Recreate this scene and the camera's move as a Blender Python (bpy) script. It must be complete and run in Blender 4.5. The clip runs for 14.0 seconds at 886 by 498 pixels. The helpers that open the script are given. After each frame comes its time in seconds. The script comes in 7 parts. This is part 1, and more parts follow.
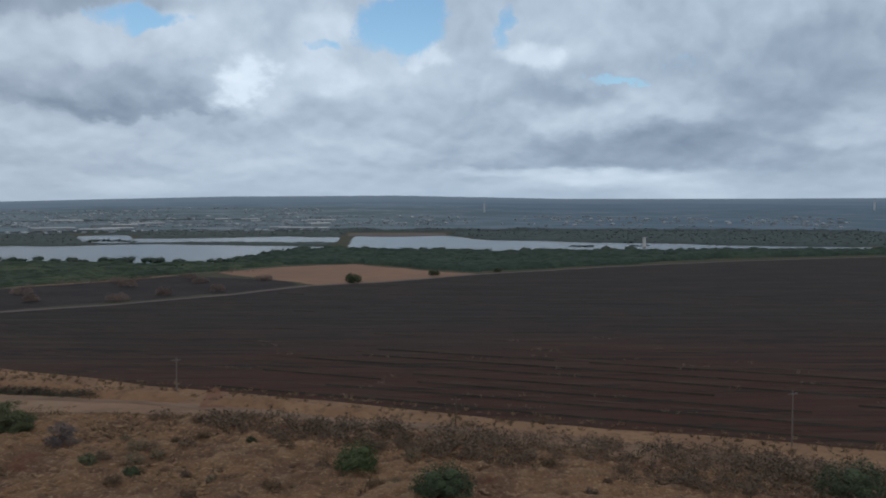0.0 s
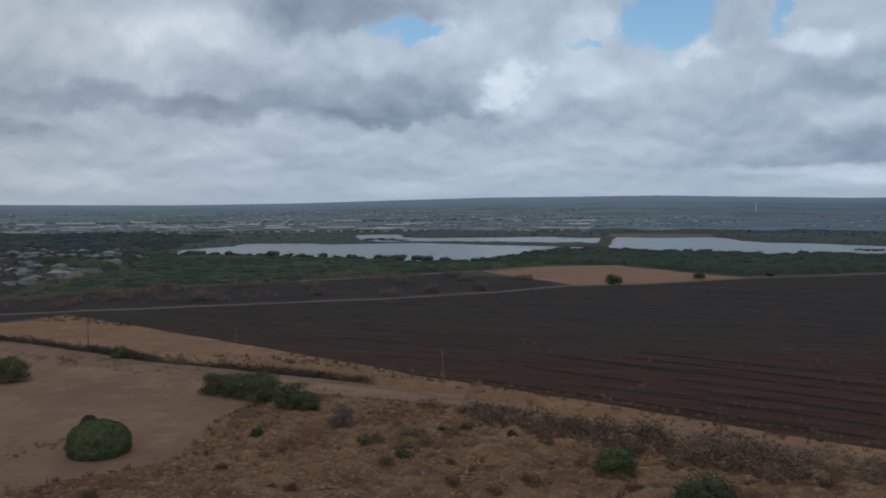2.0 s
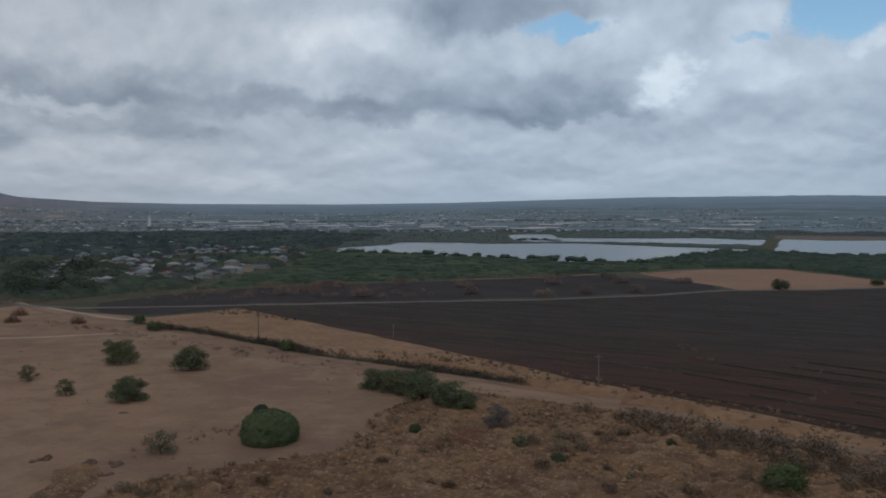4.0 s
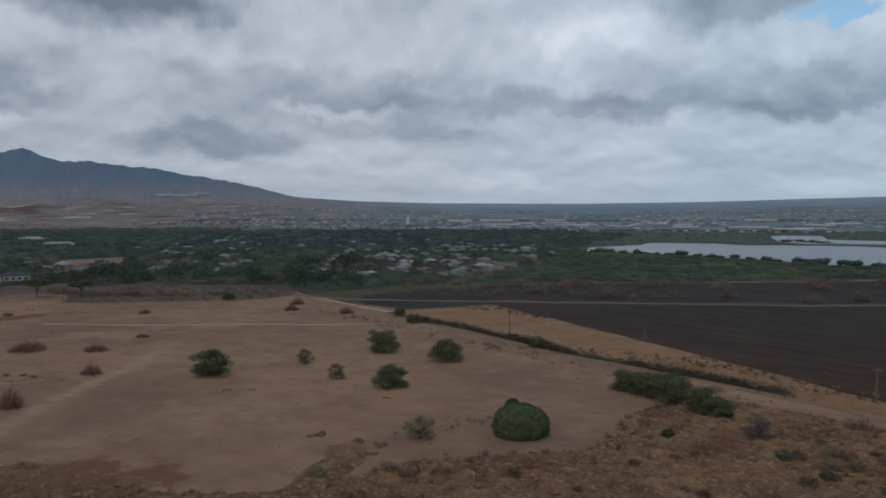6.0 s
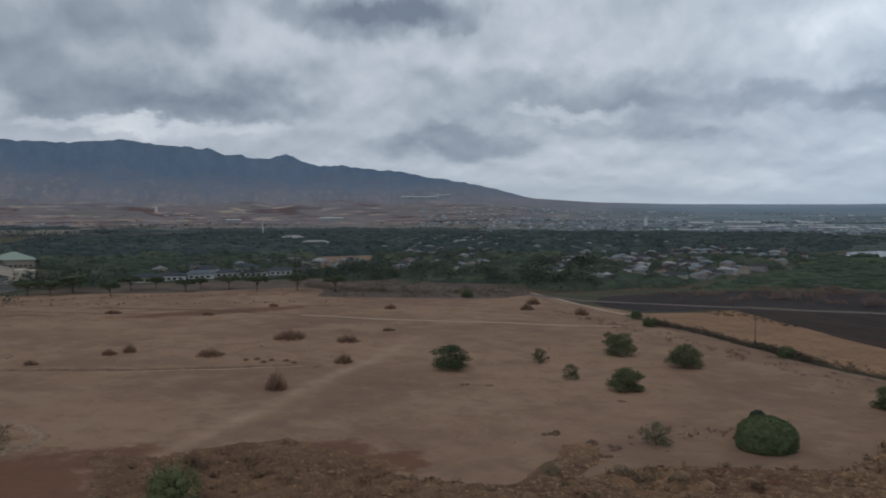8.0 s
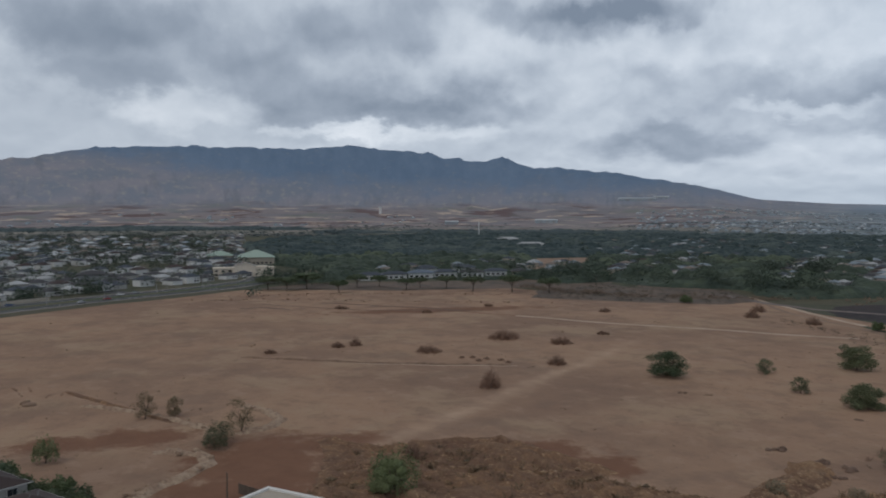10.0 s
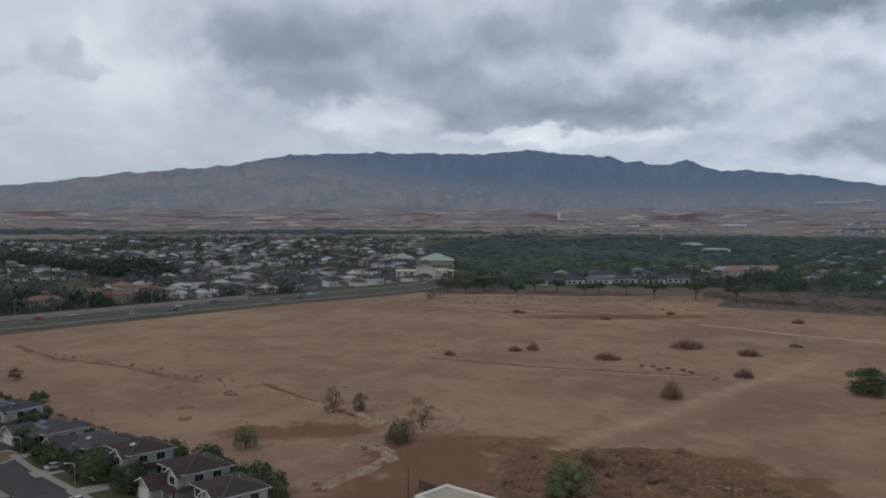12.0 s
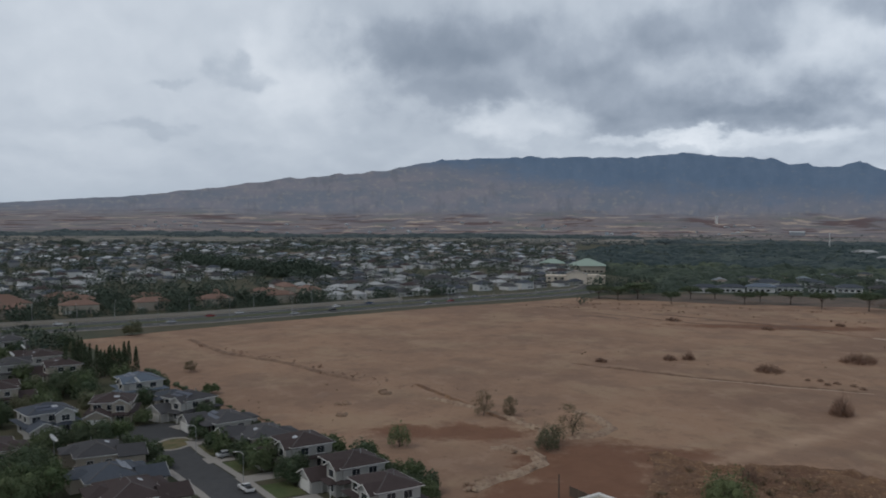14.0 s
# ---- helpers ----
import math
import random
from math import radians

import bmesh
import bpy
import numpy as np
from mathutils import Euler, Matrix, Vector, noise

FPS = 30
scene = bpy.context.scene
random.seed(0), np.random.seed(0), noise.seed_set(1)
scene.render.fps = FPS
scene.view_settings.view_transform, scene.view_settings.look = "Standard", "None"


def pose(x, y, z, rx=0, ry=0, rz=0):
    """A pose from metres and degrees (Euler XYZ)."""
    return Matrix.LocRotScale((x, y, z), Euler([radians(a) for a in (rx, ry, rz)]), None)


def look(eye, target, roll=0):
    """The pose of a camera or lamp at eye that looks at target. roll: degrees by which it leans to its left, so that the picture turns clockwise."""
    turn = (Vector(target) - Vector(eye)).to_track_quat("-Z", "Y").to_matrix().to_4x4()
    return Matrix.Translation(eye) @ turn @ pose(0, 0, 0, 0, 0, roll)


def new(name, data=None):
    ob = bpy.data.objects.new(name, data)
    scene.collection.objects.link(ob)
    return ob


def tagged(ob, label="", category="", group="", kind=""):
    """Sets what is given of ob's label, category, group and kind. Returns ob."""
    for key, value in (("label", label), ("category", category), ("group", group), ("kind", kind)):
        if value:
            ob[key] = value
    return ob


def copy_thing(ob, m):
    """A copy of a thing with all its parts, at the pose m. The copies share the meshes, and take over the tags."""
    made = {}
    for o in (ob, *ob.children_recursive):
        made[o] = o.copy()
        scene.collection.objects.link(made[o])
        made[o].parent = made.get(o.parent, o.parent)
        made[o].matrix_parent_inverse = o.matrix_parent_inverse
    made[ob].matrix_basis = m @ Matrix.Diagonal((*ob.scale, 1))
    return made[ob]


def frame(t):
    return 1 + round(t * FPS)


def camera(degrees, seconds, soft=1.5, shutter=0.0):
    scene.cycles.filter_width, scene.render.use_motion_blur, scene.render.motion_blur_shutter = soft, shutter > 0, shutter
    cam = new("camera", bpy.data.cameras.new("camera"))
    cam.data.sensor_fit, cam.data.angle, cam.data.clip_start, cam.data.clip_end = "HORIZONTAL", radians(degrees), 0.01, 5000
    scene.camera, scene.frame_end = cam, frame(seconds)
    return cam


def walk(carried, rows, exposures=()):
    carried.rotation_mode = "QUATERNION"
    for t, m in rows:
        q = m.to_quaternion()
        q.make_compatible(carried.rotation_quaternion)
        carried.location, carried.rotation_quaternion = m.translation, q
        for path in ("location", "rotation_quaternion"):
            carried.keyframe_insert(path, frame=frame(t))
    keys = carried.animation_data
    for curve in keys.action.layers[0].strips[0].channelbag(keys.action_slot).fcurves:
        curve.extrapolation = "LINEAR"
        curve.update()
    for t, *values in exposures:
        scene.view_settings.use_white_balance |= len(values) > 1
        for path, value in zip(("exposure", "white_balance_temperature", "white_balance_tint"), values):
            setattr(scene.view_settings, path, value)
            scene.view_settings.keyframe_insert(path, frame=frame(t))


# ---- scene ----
from mathutils import geometry

cam = camera(55.3, 14.0, soft=1.85, shutter=0.3)
GROUND_EYE = 52.0
# seconds, x, y, height change, yaw, pitch, roll
ROWS = [
    (0.0, 0.00, 0.00, 0.00, 0.00, -2.74, 0.04),
    (0.5, 0.07, -0.31, -0.10, 3.57, -2.72, 0.08),
    (1.0, 0.10, -0.61, -0.14, 8.32, -2.70, 0.15),
    (1.5, 0.09, -0.94, -0.15, 13.25, -2.69, 0.18),
    (2.0, 0.00, -1.25, -0.10, 17.50, -2.67, 0.18),
    (4.5, -1.03, -2.78, 0.59, 31.31, -2.73, -0.06),
    (5.0, -1.11, -3.16, 0.58, 35.86, -2.77, -0.09),
    (5.5, -1.07, -3.57, 0.50, 40.23, -2.77, -0.07),
    (6.0, -0.95, -3.95, 0.40, 44.54, -2.75, -0.04),
    (6.5, -0.75, -4.28, 0.32, 48.72, -2.73, -0.05),
    (7.0, -0.50, -4.66, 0.32, 52.93, -2.72, -0.07),
    (7.5, -0.21, -4.97, 0.35, 56.69, -2.70, -0.03),
    (8.0, 0.12, -5.13, 0.40, 60.40, -2.69, -0.04),
    (10.5, 1.49, -5.80, 0.51, 78.14, -2.51, -0.07),
    (11.0, 1.77, -5.90, 0.56, 81.23, -2.43, -0.10),
    (11.5, 2.04, -5.97, 0.61, 84.21, -2.36, -0.08),
    (12.0, 2.28, -6.07, 0.63, 86.89, -2.30, -0.16),
    (12.5, 2.47, -6.21, 0.67, 89.38, -2.22, -0.21),
    (13.0, 2.70, -6.35, 0.70, 91.64, -2.16, -0.28),
    (13.5, 2.96, -6.50, 0.73, 94.25, -2.11, -0.30),
    (14.0, 3.24, -6.62, 0.76, 97.01, -2.05, -0.32),
]
walk(cam, [(t, pose(x, y, GROUND_EYE + z, 90 + pitch, roll, yaw)) for t, x, y, z, yaw, pitch, roll in ROWS],
     [(0.0, -0.25), (0.5, -0.27), (1.0, -0.32), (1.5, -0.37), (2.0, -0.40), (5.0, -0.40), (6.5, -0.30), (7.0, -0.30), (8.0, -0.25), (11.0, 0.05), (14.0, 0.0)])

# ---- sky and sun ----
SUN_EL, SUN_AZ = radians(52), radians(150)


def aim(az, el):
    """Unit vector at an azimuth counted to the left of +y, and an elevation, in degrees."""
    a, e = radians(az), radians(el)
    return Vector((-math.sin(a) * math.cos(e), math.cos(a) * math.cos(e), math.sin(e)))


class Nodes:
    """Small helper that adds nodes to a tree and links them."""

    def __init__(self, tree):
        self.t = tree
        tree.nodes.clear()

    def add(self, kind):
        return self.t.nodes.new(kind)

    def put(self, socket, value):
        if isinstance(value, bpy.types.NodeSocket):
            self.t.links.new(value, socket)
        elif hasattr(value, "__len__") and len(value) == 3 and socket.type == "RGBA":
            socket.default_value = (*value, 1)
        else:
            socket.default_value = value

    def math(self, op, a, b=None, c=None, clamp=False):
        n = self.add("ShaderNodeMath")
        n.operation, n.use_clamp = op, clamp
        for i, v in enumerate((a, b, c)):
            if v is not None:
                self.put(n.inputs[i], v)
        return n.outputs[0]

    def vec(self, op, a, b=None, scale=None):
        n = self.add("ShaderNodeVectorMath")
        n.operation = op
        self.put(n.inputs[0], a)
        if b is not None:
            self.put(n.inputs[1], b)
        if scale is not None:
            self.put(n.inputs["Scale"], scale)
        return n.outputs["Value"] if op in ("DOT_PRODUCT", "LENGTH") else n.outputs[0]

    def noise(self, vector, scale, detail=4.0, rough=0.55, distort=0.0):
        n = self.add("ShaderNodeTexNoise")
        self.put(n.inputs["Vector"], vector)
        n.inputs["Scale"].default_value, n.inputs["Detail"].default_value = scale, detail
        n.inputs["Roughness"].default_value, n.inputs["Distortion"].default_value = rough, distort
        return n.outputs[0]

    def span(self, value, lo, hi, to_lo=0.0, to_hi=1.0, smooth=True):
        n = self.add("ShaderNodeMapRange")
        n.interpolation_type = "SMOOTHSTEP" if smooth else "LINEAR"
        for i, v in enumerate((value, lo, hi, to_lo, to_hi)):
            self.put(n.inputs[i], v)
        return n.outputs[0]

    def mix(self, fac, a, b, blend="MIX"):
        n = self.add("ShaderNodeMix")
        n.data_type, n.blend_type = "RGBA", blend
        self.put(n.inputs[0], fac)
        self.put(n.inputs[6], a)
        self.put(n.inputs[7], b)
        return n.outputs[2]


def build_sky():
    world = bpy.data.worlds.new("sky")
    scene.world = world
    world.use_nodes = True
    n = Nodes(world.node_tree)
    way = n.add("ShaderNodeTexCoord").outputs["Generated"]
    sep = n.add("ShaderNodeSeparateXYZ")
    n.put(sep.inputs[0], way)
    up = n.math("MAXIMUM", sep.outputs[2], 0.0)
    # the cloud deck narrows towards the horizon
    rise = n.math("LOGARITHM", n.math("ADD", up, 0.07), math.e)
    deck = n.add("ShaderNodeCombineXYZ")
    n.put(deck.inputs[0], n.math("MULTIPLY", sep.outputs[0], 5.4))
    n.put(deck.inputs[1], n.math("MULTIPLY", sep.outputs[1], 5.4))
    n.put(deck.inputs[2], n.math("MULTIPLY", rise, 1.55))
    p = deck.outputs[0]
    warp = n.add("ShaderNodeTexNoise")
    n.put(warp.inputs["Vector"], p)
    warp.inputs["Scale"].default_value, warp.inputs["Detail"].default_value, warp.inputs["Roughness"].default_value = 2.4, 6.0, 0.56
    stir = n.vec("SUBTRACT", warp.outputs[1], (0.5, 0.5, 0.5))
    turn = n.add("ShaderNodeSeparateXYZ")
    n.put(turn.inputs[0], stir)
    # azimuth to the left of +y and elevation, in degrees, with ragged outlines
    az = n.math("MULTIPLY", n.math("ARCTAN2", n.math("MULTIPLY", sep.outputs[0], -1.0), sep.outputs[1]), 180 / math.pi)
    el = n.math("MULTIPLY", n.math("ARCSINE", sep.outputs[2]), 180 / math.pi)
    az = n.math("MULTIPLY_ADD", turn.outputs[0], 9.0, az)
    el = n.math("MULTIPLY_ADD", turn.outputs[2], n.span(el, 0.0, 6.0, 0.8, 4.6), el)

    def gather(rows):
        """Sum of soft fields round some directions: they thicken, thin or light the deck there."""
        total = None
        for a, e, width, height, strength in rows:
            dx = n.math("MULTIPLY_ADD", az, 1 / width, -a / width)
            dz = n.math("MULTIPLY_ADD", el, 1 / height, -e / height)
            r = n.math("MULTIPLY_ADD", dx, dx, n.math("MULTIPLY", dz, dz))
            g = n.math("MULTIPLY", n.math("EXPONENT", n.math("MULTIPLY", n.math("POWER", r, 1.9), -0.48)), strength)
            total = g if total is None else n.math("ADD", total, g)
        return total

    q = n.vec("ADD", p, n.vec("SCALE", stir, scale=0.22))
    broad = n.noise(q, 0.80, 6, 0.52)
    heap = n.noise(q, 1.5, 5, 0.52)
    over = n.noise(n.vec("ADD", q, (-0.02, 0.02, 0.11)), 1.5, 3, 0.50)
    fine = n.noise(q, 5.0, 5, 0.58)
    light = n.math("MULTIPLY", n.math("SUBTRACT", broad, 0.5), 0.40)
    light = n.math("MULTIPLY_ADD", n.math("SUBTRACT", heap, over), 1.10, light)
    light = n.math("MULTIPLY_ADD", n.math("SUBTRACT", fine, 0.5), 0.12, light)
    calm = n.math("MULTIPLY", n.span(az, 70.0, 104.0, 1.0, 0.42), n.span(el, 0.5, 4.5, 0.65, 1.0))
    light = n.math("MULTIPLY_ADD", light, calm, 0.54)
    for rows in CLOUDS:
        light = n.math("ADD", light, gather(rows))
    ramp = n.add("ShaderNodeValToRGB")
    n.put(ramp.inputs[0], light)
    els = ramp.color_ramp.elements
    els[0].position, els[0].color = 0.0, (0.190, 0.238, 0.312, 1)
    els[1].position, els[1].color = 1.0, (0.800, 0.850, 0.915, 1)
    for at, c in ((0.34, (0.345, 0.402, 0.486)), (0.54, (0.470, 0.532, 0.615)), (0.74, (0.595, 0.655, 0.733))):
        e = els.new(at)
        e.color = (*c, 1)
    sky = n.add("ShaderNodeTexSky")
    sky.sky_type = "NISHITA"
    sky.sun_disc, sky.sun_elevation, sky.sun_rotation = False, SUN_EL, SUN_AZ
    blue = n.mix(1.0, sky.outputs[0], (0.118, 0.130, 0.128), "MULTIPLY")
    gap = n.math("ADD", gather(BLUE_GAPS), n.math("MULTIPLY_ADD", n.noise(q, 2.4, 6, 0.6), 0.9, -0.45))
    colour = n.mix(n.span(gap, 0.36, 0.66), ramp.outputs[0], blue)
    # pale band of distant cloud just over the land
    colour = n.mix(n.math("MULTIPLY", n.span(up, 0.055, 0.0), 0.45), colour, (0.390, 0.462, 0.545))
    # the deck is thinner and brighter over the lagoon
    thin = n.span(n.vec("DOT_PRODUCT", way, aim(-5, 8)), -0.17, 1.0, 0.98, 1.20, False)
    colour = n.vec("SCALE", colour, scale=thin)
    cool = n.span(n.vec("DOT_PRODUCT", way, aim(-5, 8)), 0.55, 1.0)
    colour = n.mix(cool, colour, n.vec("MULTIPLY", colour, (0.92, 1.0, 1.06)))
    # overhead the deck stays closed and grey
    colour = n.mix(n.span(up, 0.30, 0.50), colour, (0.335, 0.355, 0.395))
    bg = n.add("ShaderNodeBackground")
    n.put(bg.inputs[0], colour)
    bg.inputs[1].default_value = 1.0
    out = n.add("ShaderNodeOutputWorld")
    n.t.links.new(bg.outputs[0], out.inputs[0])


# azimuth, elevation, half width, half height in degrees, brightness
CLOUDS_LAGOON = [
    (13.4, 8.1, 1.3, 1.5, 0.42), (11.8, 6.8, 1.9, 1.0, 0.2), (8.1, 8.6, 2.7, 1.1, 0.14), (0.7, 10.3, 1.7, 0.6, 0.22), (-6.5, 10.1, 1.7, 0.7, 0.26),
    (9.2, 11.6, 2.1, 1.6, 0.18), (5.4, 9.6, 4.6, 0.8, 0.1), (16.7, 11.1, 2.3, 1.0, 0.14), (24.7, 7.4, 6.1, 1.6, -0.2), (18.8, 6.5, 5.0, 0.6, -0.18),
    (-7.0, 7.3, 4.2, 1.0, -0.16), (-15.1, 3.9, 7.3, 1.3, -0.32), (-22.8, 8.6, 6.1, 3.1, -0.18), (-25.8, 3.4, 3.4, 2.3, -0.12),
]
CLOUDS_LOW = [
    (-11.2, 2.1, 4.6, 0.6, 0.3), (-16.6, 1.1, 2.7, 0.5, 0.2), (-3.7, 2.5, 3.1, 0.3, 0.14), (20.3, 1.4, 2.3, 0.5, 0.18),
    (-25.9, 4.9, 2.3, 1.1, 0.14), (-4.4, 3.1, 7.7, 0.5, -0.12), (24.4, 13.0, 5.4, 1.1, -0.34), 
    (34.2, 11.2, 3.1, 1.3, 0.1), (22.9, 6.2, 10.0, 0.4, -0.1), 
]
CLOUDS_NORTH = [
    (59.4, 4.4, 4.6, 0.9, -0.28), (45.4, 5.0, 3.8, 0.7, -0.21), (39.1, 6.8, 9.6, 0.8, -0.23), (49.1, 7.6, 4.2, 1.1, -0.16), (51.2, 6.3, 3.1, 0.3, 0.16),
    (40.6, 1.8, 2.3, 0.5, 0.21), (33.4, 10.8, 4.2, 1.6, 0.11), (56.0, 11.1, 5.0, 2.3, 0.09), (61.8, 13.0, 4.6, 0.8, -0.30), (65.1, 10.9, 4.6, 1.5, 0.14),
    (81.8, 5.1, 4.2, 0.3, 0.21), (41.3, 10.1, 2.3, 1.5, 0.07),
]
CLOUDS_WEST = [
    (106.9, 9.4, 3.4, 3.8, 0.19), (98.0, 11.3, 7.2, 1.7, -0.28), (96.6, 8.1, 3.6, 1.0, -0.28), (91.0, 10.6, 11.0, 2.0, -0.13), (87.4, 9.6, 2.6, 1.0, -0.16), (78.8, 11.8, 5.4, 1.6, -0.24),
    (82.2, 7.1, 7.8, 1.6, -0.27), (74.6, 6.5, 5.4, 1.1, -0.23), (91.2, 6.3, 3.4, 1.1, 0.29), (76.8, 5.0, 6.1, 0.4, 0.17), (65.9, 12.5, 5.0, 1.1, -0.29),
    (72.7, 11.7, 2.3, 2.3, 0.12), (58.0, 7.9, 5.0, 1.1, -0.12), (116.6, 10.8, 10.0, 4.2, 0.17), (110.3, 9.5, 1.9, 0.6, -0.23),
    (115.7, 8.9, 1.7, 0.3, -0.14), (116.1, 5.2, 2.3, 0.4, -0.12), (122.2, 3.6, 5.7, 1.9, 0.07),
]
CLOUDS = (CLOUDS_LAGOON, CLOUDS_LOW, CLOUDS_NORTH, CLOUDS_WEST)
BLUE_GAPS = [
    (3.2, 12.2, 3.6, 2.0, 0.75), (-4.6, 11.9, 0.9, 1.6, 0.62), (19.3, 11.7, 3.1, 0.8, 0.68), (-11.6, 8.8, 2.1, 0.3, 0.62), (-16.1, 9.3, 1.3, 0.4, 0.5),
    (8.6, 10.3, 1.7, 0.5, 0.5),
]
build_sky()

sun = new("sun", bpy.data.lights.new("sun", "SUN"))
sun.data.energy, sun.data.angle, sun.data.color = 0.5, radians(18), (1.0, 0.95, 0.88)
sun.matrix_world = look((0, 0, 400), Vector((0, 0, 400)) - 100 * Vector((-math.sin(-SUN_AZ) * math.cos(SUN_EL), math.cos(-SUN_AZ) * math.cos(SUN_EL), math.sin(SUN_EL))))


# ---- materials ----
def shaded(name, build, rough=0.9, spec=0.25, metal=0.0, glow=0.0):
    """A Principled material; build(n) returns its colour and, if any, a height for the bump with its depth in metres."""
    m = bpy.data.materials.new(name)
    m.use_nodes = True
    n = Nodes(m.node_tree)
    b = n.add("ShaderNodeBsdfPrincipled")
    colour, height, depth = build(n)
    n.put(b.inputs["Base Color"], colour)
    n.put(b.inputs["Roughness"], rough)
    if glow:
        n.put(b.inputs["Emission Color"], colour)
        b.inputs["Emission Strength"].default_value = glow
    b.inputs["Specular IOR Level"].default_value, b.inputs["Metallic"].default_value = spec, metal
    if height is not None:
        bump = n.add("ShaderNodeBump")
        bump.inputs["Distance"].default_value = depth
        n.put(bump.inputs["Height"], height)
        n.t.links.new(bump.outputs[0], b.inputs["Normal"])
    out = n.add("ShaderNodeOutputMaterial")
    n.t.links.new(b.outputs[0], out.inputs[0])
    return m


def place(n):
    return n.add("ShaderNodeNewGeometry").outputs["Position"]


def two_scale(name, a, b, big, c, small, depth=0.1, share=0.6, rough=0.95, stretch=None, turn=0.0):
    """Broad patches of a and b, and finer flecks of c."""

    def build(n):
        p = place(n)
        if stretch:
            mp = n.add("ShaderNodeMapping")
            n.put(mp.inputs["Vector"], p)
            mp.inputs["Rotation"].default_value = (0, 0, turn)
            mp.inputs["Scale"].default_value = stretch
            p = mp.outputs[0]
        broad = n.span(n.noise(p, big, 5, 0.6), 0.36, 0.64)
        fleck = n.noise(n.vec("ADD", p, (7.0, 3.0, 0.0)), small, 6, 0.65)
        col = n.mix(broad, a, b)
        col = n.mix(n.math("MULTIPLY", n.span(fleck, 0.45, 0.70), share), col, c)
        return col, fleck, depth

    return shaded(name, build, rough)


def plain(name, colour, vary=0.18, scale=1.5, rough=0.7, metal=0.0, spec=0.3, depth=0.0):
    """One paint or surface with weathering, and a small difference from piece to piece."""

    def build(n):
        p = place(n)
        f = n.noise(p, scale, 5, 0.6)
        r = n.add("ShaderNodeObjectInfo").outputs["Random"]
        k = n.math("ADD", n.math("MULTIPLY_ADD", f, 2 * vary, 1 - vary), n.math("MULTIPLY_ADD", r, vary, -vary / 2))
        grey = n.add("ShaderNodeCombineColor")
        for i in range(3):
            n.put(grey.inputs[i], k)
        return n.mix(1.0, colour, grey.outputs[0], "MULTIPLY"), (f if depth else None), depth

    return shaded(name, build, rough, spec, metal)


def leafy(name, a, b, c, relief=0.8):
    """Leaves that differ from clump to clump."""

    def build(n):
        r = n.add("ShaderNodeNewGeometry").outputs["Random Per Island"]
        p = place(n)
        f = n.span(n.noise(p, 0.05, 3, 0.5), 0.38, 0.62)
        g = n.noise(p, 0.42, 4, 0.62)
        col = n.mix(f, a, b)
        col = n.mix(n.math("MULTIPLY", n.span(n.noise(p, 0.016, 4, 0.6), 0.48, 0.66), 0.55), col, c)
        # hollows of the bump are darkened, shade between leaves put into the colour
        col = n.mix(n.math("MULTIPLY", n.span(g, 0.52, 0.36), 0.25), col, tuple(v * 0.66 for v in a))
        return n.mix(n.math("MULTIPLY", n.math("POWER", r, 2.0), 0.8), col, c), g, relief

    return shaded(name, build, 0.75, 0.2)


def crowns_colour(name, dark, mid, fresh):
    """A roof of many crowns: dark and fresher trees side by side, in groves and singly."""

    def build(n):
        p = place(n)
        grove, single, spray = n.noise(p, 0.012, 4, 0.6), n.noise(p, 0.055, 4, 0.62), n.noise(p, 0.30, 4, 0.6)
        r = n.add("ShaderNodeNewGeometry").outputs["Random Per Island"]
        col = n.mix(n.span(single, 0.38, 0.58), dark, mid)
        col = n.mix(n.math("MULTIPLY", n.span(n.math("ADD", grove, n.math("MULTIPLY_ADD", single, 0.6, -0.3)), 0.50, 0.66), 0.85), col, fresh)
        # low spots between sprays get a darker colour in place of shade
        col = n.mix(n.math("MULTIPLY", n.span(spray, 0.52, 0.34), 0.35), col, tuple(v * 0.55 for v in dark))
        return n.mix(n.math("MULTIPLY", n.math("POWER", r, 3.0), 0.25), col, fresh), spray, 0.35

    return shaded(name, build, 0.8, 0.15)


M = {}


